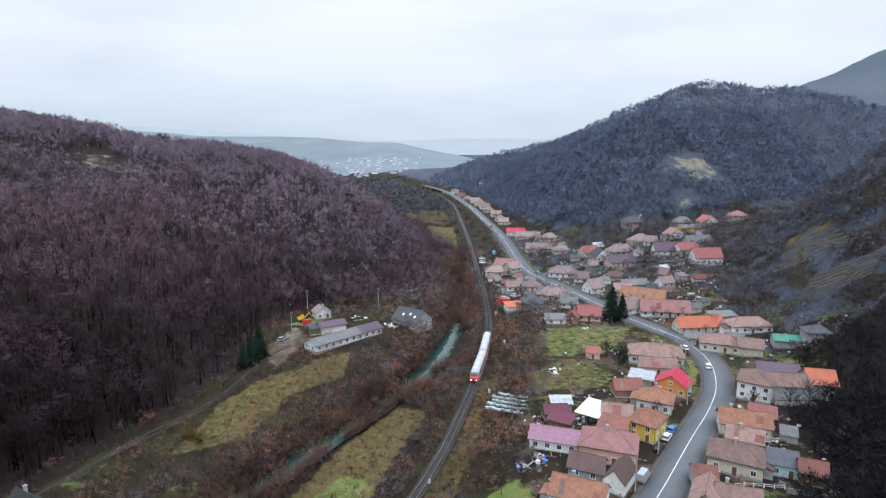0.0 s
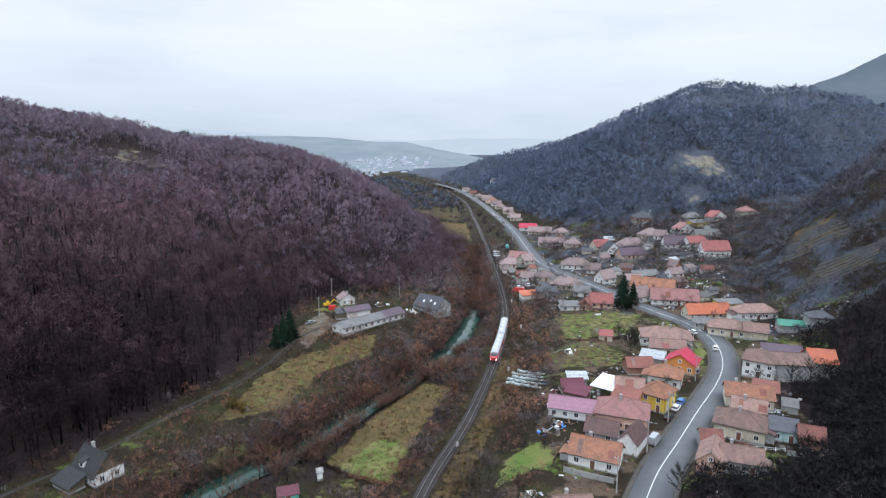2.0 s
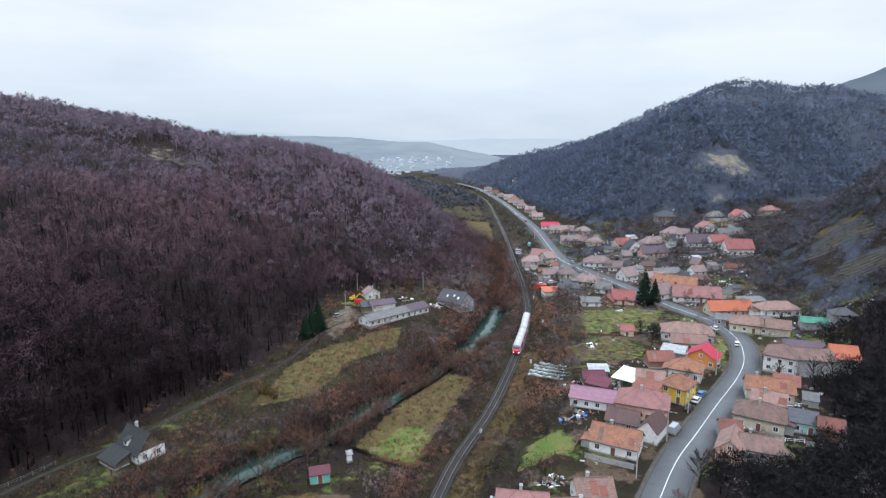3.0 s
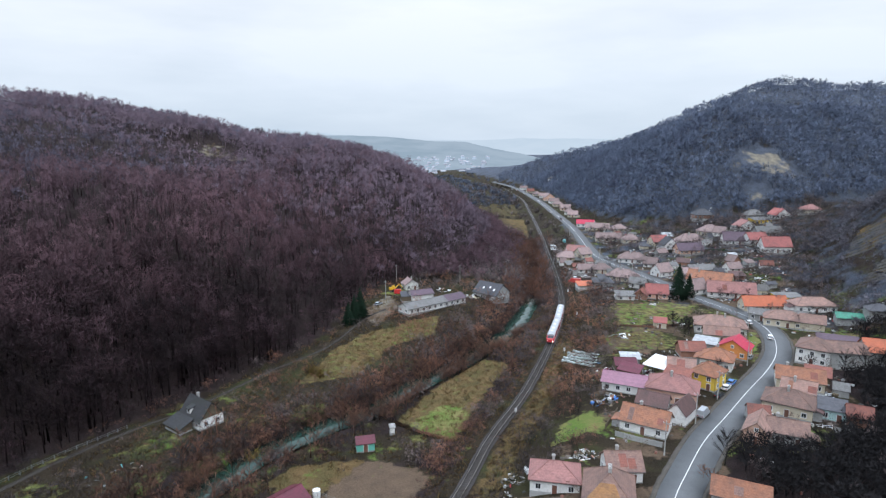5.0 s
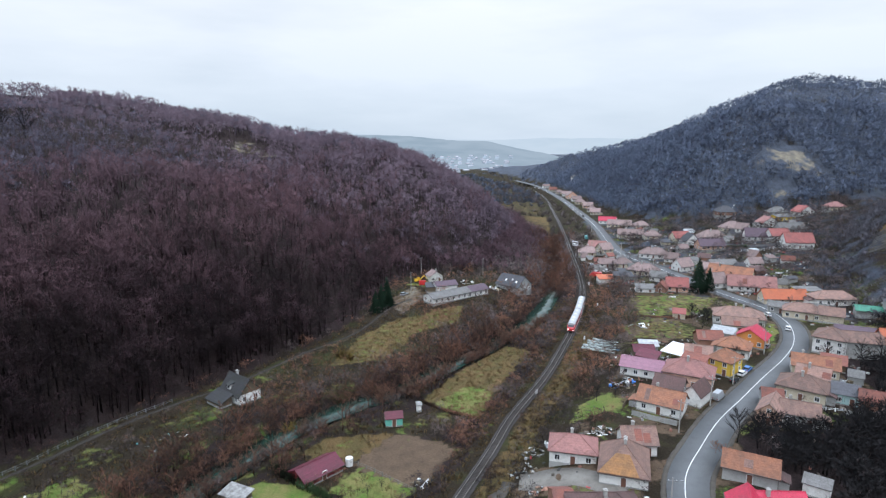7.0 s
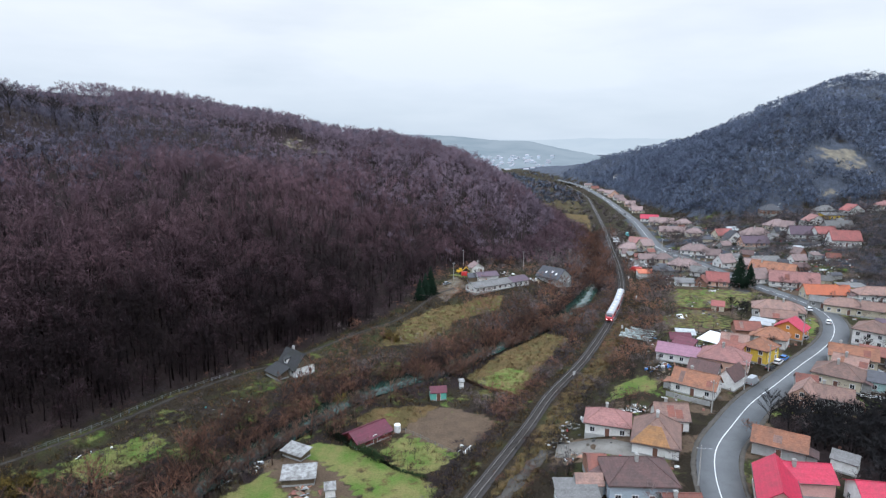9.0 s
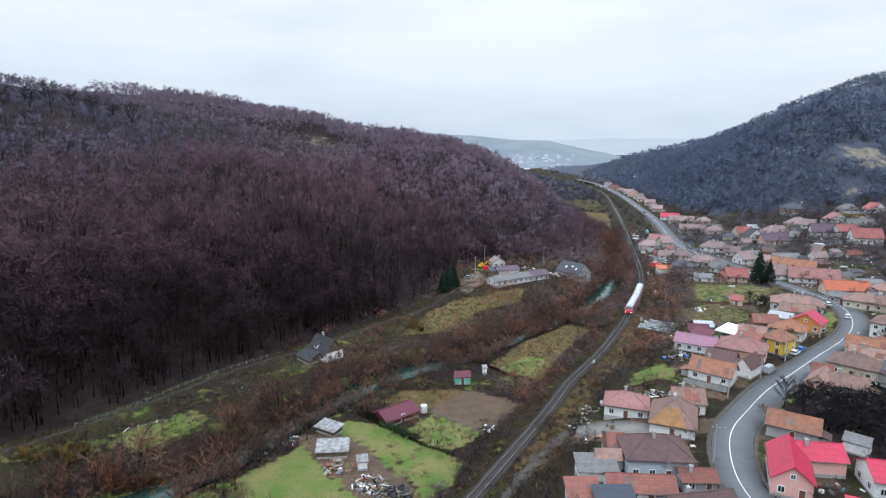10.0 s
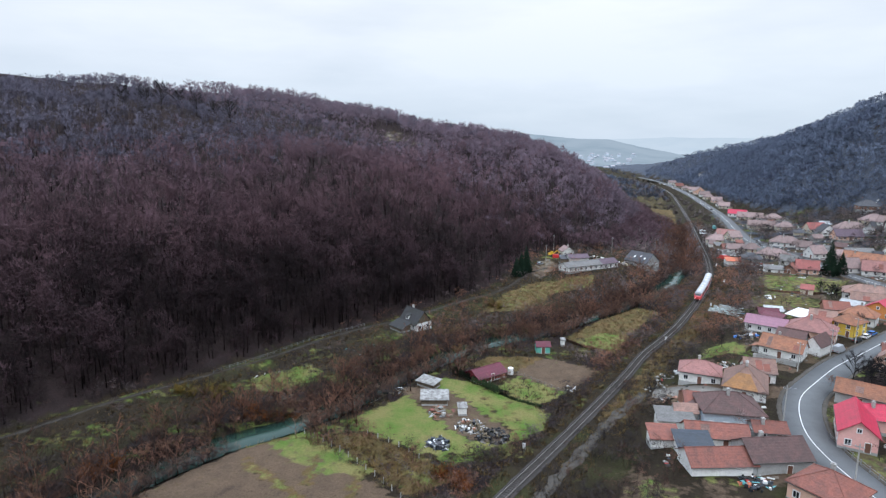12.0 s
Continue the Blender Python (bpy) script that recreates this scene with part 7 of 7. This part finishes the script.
hedge([(-62, 78), (-54, 74), (-46, 69.5)], 2.7, 1.3, "dark clipped hedge around the garden cabin", LEAVES)
hedge([(-46, 70), (-40, 66.5), (-34, 65)], 0.9, 0.6, "low dark hedge along the lawn", LEAVES)
hedge([(-36, 119.5), (-28, 115), (-20, 111.5)], 1.1, 0.8, "dry brown hedge at the meadow's lower edge", BRUSH)
hedge([(38, 198), (50, 197), (60, 201)], 1.0, 0.8, "dark hedge along the meadow", BRUSH)
hedge([(76, 329), (92, 334), (106, 329), (118, 321)], 1.6, 1.0, "dark green hedge below the side street", LEAVES)

# ---- poles, posts, fences ----
def pole(x, y, tall, label, lamp=True, turn=0):
    p = thing("utility_pole", label, "pole", pose(x, y, ground_at(x, y), 0, 0, turn), "utility poles")
    part("shaft", Shape().tube((0, 0, -0.5), (0, 0, tall), 0.17, 0.1, 8), CONCRETE, p)
    c = part("crossarm", Shape().box(-0.8, 0.8, -0.05, 0.05, tall - 0.7, tall - 0.58), STEEL, p)
    for x in (-0.7, 0, 0.7):
        part("insulator", Shape().tube((x, 0, tall - 0.58), (x, 0, tall - 0.38), 0.06, 0.04, 6), WHITE, c)
    if lamp:
        arm = part("lamp_arm", Shape().tube((0, 0, tall - 0.9), (1.6, 0, tall - 0.5), 0.035, 0.03, 6), STEEL, p)
        part("lamp_head", Shape().box(1.4, 2.0, -0.12, 0.12, tall - 0.58, tall - 0.44, 0.03), STEEL, arm)


for x, y, turn in ((30.3, 100.8, -35), (28.0, 41.3, 160), (52.5, 133.2, -35), (83.2, 194.3, 0), (48.0, 325.8, 0), (70.5, 160.5, -35), (57.5, 278.0, -20), (39.5, 420.0, 0), (36.0, 520.0, 0), (20.8, 66.0, 0), (42.0, 117.5, -35)):
    pole(x, y, 8.5, "grey concrete street pole with lamp arm", True, turn)
for x, y in ((-62.5, 262.0), (-30.3, 265.0), (-61.0, 228.0)):
    pole(x, y, 9.0, "grey concrete line pole beside the farm", False, 40)


def track_sign(x, y, tall):
    s = thing("track_sign", "white post sign beside the railway track", "sign", pose(x, y, ground_at(x, y)), "posts beside the track")
    part("post", Shape().tube((0, 0, -0.3), (0, 0, tall), 0.07, 0.07, 6), STEEL, s)
    part("board", Shape().box(-0.32, 0.32, -0.04, 0.02, tall - 1.3, tall), WHITE, s)


for x, y in ((-3.1, 125.8), (20.4 + 3.4, 221.9), (23.8, 262), (-33, 40), (14.5, 176)):
    track_sign(x, y, 2.4)


def fence(points, gap, tall, label, post_mat, rails=2, width=0.09):
    line = curve_through(points, 0.4)
    d = np.concatenate([[0], np.cumsum(np.hypot(*np.diff(line, axis=0).T))])
    n = max(2, int(d[-1] / gap))
    at = [(np.interp(k, d, line[:, 0]), np.interp(k, d, line[:, 1])) for k in np.linspace(0, d[-1], n)]
    f = thing("fence", label, "fence", pose(at[0][0], at[0][1], ground_at(*at[0])))
    o = Vector((at[0][0], at[0][1], ground_at(*at[0])))
    post = Shape().box(-width, width, -width, width, -0.3, tall, width * 0.3).mesh("post", post_mat)
    tops = [Vector((x, y, ground_at(x, y))) - o for x, y in at]
    for p in tops:
        part("post", post, post_mat, f, at=pose(*p))
    for i in range(rails):
        z = tall * (i + 1) / (rails + 0.4)
        for a, b in zip(tops[:-1], tops[1:]):
            part("rail", Shape().tube(a + Vector((0, 0, z)), b + Vector((0, 0, z)), 0.045, 0.045, 4), post_mat, f)


fence([(-126, 52.5), (-119.2, 70), (-115.5, 86), (-105.5, 107)], 2.4, 1.1, "pale metal railing along the lane", STEEL)
fence([(-72, 166), (-77.5, 155), (-86, 138)], 2.6, 1.0, "dark wooden railing along the lane", WALLS["wood"])
fence([(-69.2, 37.1), (-62, 35), (-54, 31.5)], 2.6, 1.3, "row of pale wooden posts beside the lawn", CONCRETE, 0)
fence([(-86, 33), (-77.3, 30.6), (-61.4, 22.9), (-52, 17)], 2.8, 1.4, "row of pale concrete posts along the dug field", CONCRETE, 0)
fence([(-46.2, 84.9), (-38, 81), (-29.2, 75.7)], 2.0, 1.1, "pale wooden fence between garden and ploughed plot", YARD)
fence([(62.5, 118.8), (68, 119.5), (75, 118.2)], 1.6, 1.0, "white-capped garden fence behind the house", WHITE)
fence([(28.5, 60.0), (31.5, 50), (35.5, 38)], 2.2, 1.3, "dark wire fence beside the road", STEEL)
fence([(26, 104), (34, 112), (38, 115)], 2.2, 1.2, "wooden fence in front of the white house", WALLS["wood"])
fence([(110, 316), (122, 310), (131, 312)], 2.5, 1.5, "pale wall-like fence around the walled yard", WHITE, 3)

# ---- yards and clutter ----
canopy = thing("carport", "open carport with a bright white metal roof", "carport", pose(40.8, 150.4, ground_at(40.8, 150.4), 0, 0, -37))
part("roof", Shape().add([(-3.4, -4.6, 3.5), (3.4, -4.6, 3.5), (3.4, 4.6, 4.3), (-3.4, 4.6, 4.3), (-3.4, -4.6, 3.65), (3.4, -4.6, 3.65), (3.4, 4.6, 4.45), (-3.4, 4.6, 4.45)], [(3, 2, 1, 0), (4, 5, 6, 7), (0, 1, 5, 4), (1, 2, 6, 5), (2, 3, 7, 6), (3, 0, 4, 7)]), ROOFS["white"], canopy)
for x in (-3.1, 0, 3.1):
    for y, z in ((-4.3, 3.55), (4.3, 4.28)):
        part("post", Shape().box(x - 0.08, x + 0.08, y - 0.08, y + 0.08, -0.4, z), STEEL, canopy)

rng2 = random.Random(9)
PALE = surface("pale_stacked_blocks", (0.42, 0.46, 0.44), (0.34, 0.38, 0.37), (0.16, 0.17, 0.15), spread=0.25)
for k in range(5):
    y = -5.2 + 2.6 * k
    rack = thing("block_stack", "long low stack of pale weathered concrete blocks", "block stack", pose(22.6, 163.2, ground_at(22.6, 163.2) - 0.1, 0, 0, -22) @ pose(rng2.uniform(-0.6, 0.6), y, 0), "rows of stacks")
    blocks = [Shape().box(-0.42, 0.42, -0.5, 0.5, 0, h, 0.04).mesh("block", PALE) for h in (0.4, 0.5, 0.6)]
    for i in range(19):
        part("block", rng2.choice(blocks), PALE, rack, at=pose(-8.4 + 0.93 * i + rng2.uniform(-0.04, 0.04), rng2.uniform(-0.15, 0.15), 0, 0, 0, rng2.uniform(-5, 5)))

JUNK = [WHITE, STEEL, WALLS["wood"], WALLS["brick"], ROOFS["maroon"], PAINT["blue"], PAINT["black"], ROOFS["silver"], WALLS["wood"], RUBBER]


def scrap(x, y, size, count, seed, label, mats=JUNK, big=1.0):
    """A heap of boards, sheets, tyres and boxes, each its own piece."""
    r = random.Random(seed)
    z = ground_at(x, y)
    heap = thing("scrap_heap", label, "scrap heap", pose(x, y, z), "scrap heaps")
    for i in range(count):
        d, a = size * math.sqrt(r.random()), r.uniform(0, 6.28)
        px, py = d * math.cos(a), d * math.sin(a)
        up = max(0.0, (1 - d / size)) * 1.1 * big
        kind = r.choice(("board", "sheet", "board", "sheet", "crate", "drum"))
        if kind == "board":
            s = Shape().box(-r.uniform(0.7, 1.6), r.uniform(0.7, 1.6), -0.14, 0.14, 0, 0.09)
        elif kind == "sheet":
            s = Shape().box(-r.uniform(0.4, 1.0), r.uniform(0.4, 1.0), -0.6, 0.6, 0, 0.05)
        elif kind == "crate":
            s = Shape().box(-0.45, 0.45, -0.4, 0.4, 0, r.uniform(0.5, 0.9), 0.05)
        else:
            s = Shape().tube((0, 0, 0), (0, 0, 0.7), 0.27, 0.26, 9)
        part(kind, s, r.choice(mats), heap, at=pose(px, py, ground_at(x + px, y + py) - z + up * r.random() - 0.05, r.uniform(-18, 18), r.uniform(-18, 18), r.uniform(0, 360)) @ Matrix.Scale(big, 4))


scrap(-47.6, 49.0, 3.6, 130, 1, "heap of broken pale boards and scrap on the lawn", [CONCRETE, WALLS["wood"], STONE, STEEL, PAINT["black"], CONCRETE, WALLS["wood"], WALLS["brick"], WALLS["wood"], WHITE], 0.8)
scrap(-41.3, 46.0, 3.8, 140, 2, "heap of dark scrap and tyres on the lawn", [PAINT["black"], WALLS["wood"], RUBBER, RUBBER, ROOFS["ash"], WALLS["wood"], UNDER], 0.85)
scrap(-52.2, 38.6, 2.7, 90, 3, "heap of grey-blue and white sheeting", [WHITE, ROOFS["steel"], ROOFS["steel"], PAINT["black"], ROOFS["slate"], STEEL], 0.95)
scrap(-73.0, 61.5, 3.2, 30, 4, "scattered pale junk beside the lawn", [WHITE, STEEL, PAINT["black"], WALLS["wood"], RUBBER], 0.6)
scrap(-57.0, 53.0, 3.6, 30, 5, "rusty junk around the patched shed", [ROOFS["rust"], WALLS["wood"], STEEL, CONCRETE, WALLS["brick"]])
scrap(29.5, 144.5, 3.6, 34, 6, "maroon and white scrap in the yard", [ROOFS["maroon"], WHITE, STEEL, ROOFS["maroon"], PAINT["black"]])
scrap(35.0, 151.0, 3.6, 34, 7, "maroon and white scrap in the yard", [ROOFS["maroon"], WHITE, STEEL, WALLS["wood"], ROOFS["silver"]])
scrap(24.6, 150.0, 3.2, 18, 8, "scrap beside the workshop", [ROOFS["maroon"], WHITE, STEEL, WALLS["wood"]])
scrap(20.6, 127.6, 3.2, 22, 9, "white and rusty scrap behind the white house", [WHITE, STEEL, PAINT["blue"], PAINT["black"], WALLS["wood"]])
scrap(25.0, 130.6, 2.6, 16, 10, "odds and ends beside the workshop")
scrap(12.4, 99.0, 2.8, 60, 11, "white and dark rubble between the houses", [WHITE, CONCRETE, PAINT["black"], STEEL, WALLS["wood"], WALLS["brick"]], 0.6)
scrap(0.4, 95.8, 1.8, 10, 12, "junk behind the white house", [WHITE, STEEL, PAINT["black"]])
scrap(11.0, 36.0, 3.2, 60, 13, "dark junk, teal barrels and white sheets in the yard", [PAINT["teal"], PAINT["black"], WHITE, PAINT["black"], ROOFS["steel"], ROOFS["bright"]], 0.75)
scrap(-3.0, 74.5, 2.4, 16, 14, "pale junk on the yard's edge", [WHITE, STEEL, WALLS["wood"], WALLS["brick"]])
scrap(35.0, 186.0, 4.0, 12, 15, "white sacks and sheets among the plots", [WHITE, WHITE, STEEL])
scrap(-37.0, 247.0, 3.6, 10, 16, "white sacks behind the stable", [WHITE])
scrap(-22.0, 236.5, 3.2, 14, 17, "building rubble before the grey-roofed house", [CONCRETE, WALLS["cream"], WHITE])
scrap(-113.0, 58.0, 5.0, 9, 18, "odd pale litter below the lane", [WHITE, STEEL, WALLS["wood"]], 0.6)
scrap(-96.0, 88.0, 6.0, 12, 19, "odd pale litter in the brush", [WHITE, STEEL, PAINT["teal"], WALLS["wood"]], 0.55)
scrap(112.0, 262.0, 7.0, 36, 20, "white and dark junk in the sheds' yard", [WHITE, STEEL, PAINT["black"], ROOFS["silver"], WALLS["brick"]])
scrap(122.0, 272.0, 7.0, 30, 21, "white and dark junk in the sheds' yard", [WHITE, STEEL, PAINT["black"], ROOFS["silver"], WALLS["brick"]])
scrap(84.0, 138.5, 3.6, 20, 22, "junk behind the road houses", [WHITE, STEEL, PAINT["black"], WALLS["wood"]])

barrel = thing("water_tank", "round white water tank beside the garden cabin", "tank", pose(-46.2, 84.0, ground_at(-46.2, 84.0)))
part("shell", Shape().tube((0, 0, 0), (0, 0, 1.9), 0.85, 0.85, 16), WHITE, barrel)
part("lid", Shape().tube((0, 0, 1.9), (0, 0, 2.1), 0.85, 0.25, 16), WHITE, barrel)

digger = thing("excavator", "yellow excavator parked at the farm's edge", "excavator", pose(-60.5, 243.5, ground_at(-60.5, 243.5), 0, 0, 30))
YELLOW = surface("machine_yellow", (0.68, 0.40, 0.02), (0.62, 0.36, 0.02), (0.3, 0.2, 0.05), 0.5)
part("cab", Shape().box(-0.6, 0.8, -0.2, 1.0, 1.2, 2.8, 0.12), YELLOW, digger)
part("engine_cover", Shape().box(-2.0, -0.6, -1.1, 1.1, 1.1, 2.1, 0.15), YELLOW, digger)
for y in (-1.0, 1.0):
    part("crawler", Shape().box(-1.7, 1.7, y - 0.3, y + 0.3, 0, 0.9, 0.15), RUBBER, digger)
part("boom", Shape().tube((0.6, -0.5, 1.6), (2.8, -0.5, 3.6), 0.25, 0.2, 6).tube((2.8, -0.5, 3.6), (4.4, -0.5, 1.6), 0.2, 0.14, 6), YELLOW, digger)
part("bucket", Shape().box(4.0, 4.9, -1.0, 0.0, 0.9, 1.7, 0.15), UNDER, digger)
motor_car(-57.0, 239.0, 20, "red", True, "parked by the farm", ground_at(-57.0, 239.0), 4.6)
motor_car(-62.5, 219.5, 60, "silver", False, "parked at the end of the lane", ground_at(-62.5, 219.5))

scrap(-6.0, 84.5, 3.4, 40, 23, "pale rubble and broken boards above the railway", [CONCRETE, STONE, WALLS["grey"], WALLS["wood"], STONE], 0.65)
scrap(-4.0, 92.5, 3.0, 30, 24, "grey rubble below the white house", [CONCRETE, STONE, WALLS["grey"], WALLS["wood"]], 0.65)
scrap(-28.0, 79.0, 2.4, 26, 25, "dark scrap at the corner of the garden", [PAINT["black"], RUBBER, WALLS["wood"], WHITE, WALLS["wood"]], 0.75)
scrap(-78.0, 58.0, 3.6, 22, 26, "boards and grey junk along the river bank", [WALLS["wood"], CONCRETE, STONE, WALLS["grey"]])
scrap(-100.0, 48.0, 3.4, 16, 27, "dark brushwood boards on bare earth", [WALLS["wood"], STONE, WALLS["wood"]])

# small odds and ends that lie about in the village yards
CLUTTER, gn, gl, gb = material("mixed_yard_clutter")
c_geo, c_ramp = gn.new("ShaderNodeNewGeometry"), gn.new("ShaderNodeValToRGB")
c_ramp.color_ramp.interpolation = "CONSTANT"
gl.new(c_geo.outputs["Random Per Island"], c_ramp.inputs[0])
c_ramp.color_ramp.elements[0].color, c_ramp.color_ramp.elements[1].position, c_ramp.color_ramp.elements[1].color = (0.62, 0.62, 0.60, 1), 0.14, (0.04, 0.038, 0.036, 1)
for place, paint in ((0.34, (0.17, 0.14, 0.115, 1)), (0.52, (0.30, 0.30, 0.29, 1)), (0.66, (0.20, 0.085, 0.06, 1)), (0.78, (0.09, 0.075, 0.06, 1)), (0.92, (0.07, 0.13, 0.20, 1)), (0.96, (0.36, 0.05, 0.05, 1))):
    c_ramp.color_ramp.elements.new(place).color = paint
gl.new(blend(gn, gl, "MULTIPLY", scaled(gn, gl, clouds(gn, gl, 2.0, 4.0), 0.5), c_ramp.outputs[0], (0.5, 0.47, 0.44)), gb.inputs["Base Color"])
gb.inputs["Roughness"].default_value = 0.75


def yards(x, y):
    r = away(x, y, ROAD)
    near = ~clear_of_homes(x, y, 12) * clear_of_homes(x, y, 4.5)
    return near * (np.abs(r) > 7) * (away(x, y, TRACK) > 9) * smooth(lumps(x, y, 14, 81), -0.1, 0.5)


rs = np.random.RandomState(77)
q = np.concatenate([sprinkle(rs, 16000, -5, 200, 35, 480, yards), sprinkle(rs, 14000, 25, 200, 205, 430, yards)])
size = rs.uniform(0.3, 1.4, (len(q), 3)) * (1.0, 0.7, 0.5)
turn = rs.uniform(0, 6.2832, len(q))
box = np.array([(x, y, z) for z in (0, 1) for x, y in ((-0.5, -0.5), (0.5, -0.5), (0.5, 0.5), (-0.5, 0.5))])
v = box[None] * size[:, None] * np.where(box[None, :, 2:] > 0.5, 0.9, 1.0)
v = np.stack([v[..., 0] * np.cos(turn)[:, None] - v[..., 1] * np.sin(turn)[:, None] + q[:, :1], v[..., 0] * np.sin(turn)[:, None] + v[..., 1] * np.cos(turn)[:, None] + q[:, 1:], v[..., 2] + height(q[:, 0], q[:, 1])[:, None] - 0.05], -1)
f = (np.arange(len(q)) * 8)[:, None, None] + np.array([(4, 5, 6, 7), (0, 1, 5, 4), (1, 2, 6, 5), (2, 3, 7, 6), (3, 0, 4, 7)])[None]
tagged(new("yard_clutter", raw_mesh("yard_clutter", v.reshape(-1, 3), f.reshape(-1, 4), CLUTTER)), "crates, boards, sacks and rubble lying in the yards", "clutter", kind="stuff")

fence_rng = random.Random(31)
FENCE_MATS = ((WALLS["wood"], "weathered grey-brown plank fence beside a house"), (CONCRETE, "low pale concrete garden wall beside a house"), (WALLS["grey"], "low grey rendered garden wall beside a house"))
for o in [o for o in scene.objects if o.get("category") == "house"]:
    spot, turn = o.matrix_basis.translation, math.degrees(o.matrix_basis.to_euler().z)
    if spot.y > 480 or spot.x < 0 or fence_rng.random() < 0.45:
        continue
    for side in fence_rng.sample(((0, -7.5, 0), (8.5, 0, 90), (-8.5, 0, 90)), 2):
        m = pose(spot.x, spot.y, 0, 0, 0, turn) @ pose(*side[:2], 0, 0, 0, side[2])
        ends = [m @ Vector((u, 0, 0)) for u in (-5.5, 5.5)]
        xs, ys = np.array([ends[0].x, m.translation.x, ends[1].x]), np.array([ends[0].y, m.translation.y, ends[1].y])
        if np.abs(away(xs, ys, ROAD)).min() < 6.5 or not clear_of_homes(xs, ys, 5.2).all():
            continue
        mat, label = fence_rng.choice(FENCE_MATS)
        w = thing("garden_fence", label, "fence", pose(m.translation.x, m.translation.y, ground_at(m.translation.x, m.translation.y), 0, 0, turn + side[2]), "garden fences")
        for u in range(5):
            at = m @ Vector((-4.4 + 2.2 * u, 0, 0))
            dz = ground_at(at.x, at.y) - w.matrix_basis.translation.z
            part("panel", Shape().box(-4.4 + 2.2 * u - 1.08, -4.4 + 2.2 * u + 1.08, -0.05, 0.05, dz - 0.3, dz + 1.35), mat, w)
            part("post", Shape().box(-4.4 + 2.2 * u - 1.2, -4.4 + 2.2 * u - 1.08, -0.08, 0.08, dz - 0.3, dz + 1.5, 0.02), mat, w)

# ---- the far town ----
# distance haze is put into these bluish wall and roof colours
TOWN = surface("haze_pale_town_walls", (0.46, 0.51, 0.56), (0.40, 0.45, 0.50), (0.36, 0.40, 0.44), 0.8, 0.02, 0.1, spread=0.25)
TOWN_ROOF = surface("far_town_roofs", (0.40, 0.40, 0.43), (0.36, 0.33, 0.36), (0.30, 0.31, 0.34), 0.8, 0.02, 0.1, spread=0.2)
rng3 = random.Random(4)
for i in range(120):
    x, y = rng3.uniform(-420, -60), rng3.uniform(1300, 1720)
    w, d, h = rng3.uniform(5, 14), rng3.uniform(5, 9), rng3.choice((3, 3, 4, 5, 9))
    t = thing("town_block", "pale distant building of the town beyond the valley", "building", pose(x, y, -3 + 75 * ((y - 1300) / 850) ** 1.6 - 1.0, 0, 0, rng3.uniform(-15, 15)), "buildings of the far town")
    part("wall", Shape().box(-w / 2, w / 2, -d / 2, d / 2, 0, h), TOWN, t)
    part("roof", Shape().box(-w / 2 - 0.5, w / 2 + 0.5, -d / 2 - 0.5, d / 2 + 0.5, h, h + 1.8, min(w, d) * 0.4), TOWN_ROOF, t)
house(54.0, 806.0, 41, 10, 14, 9, 4.5, 2.5, "hip", "white", "ash", "alone high in the wood", 0)
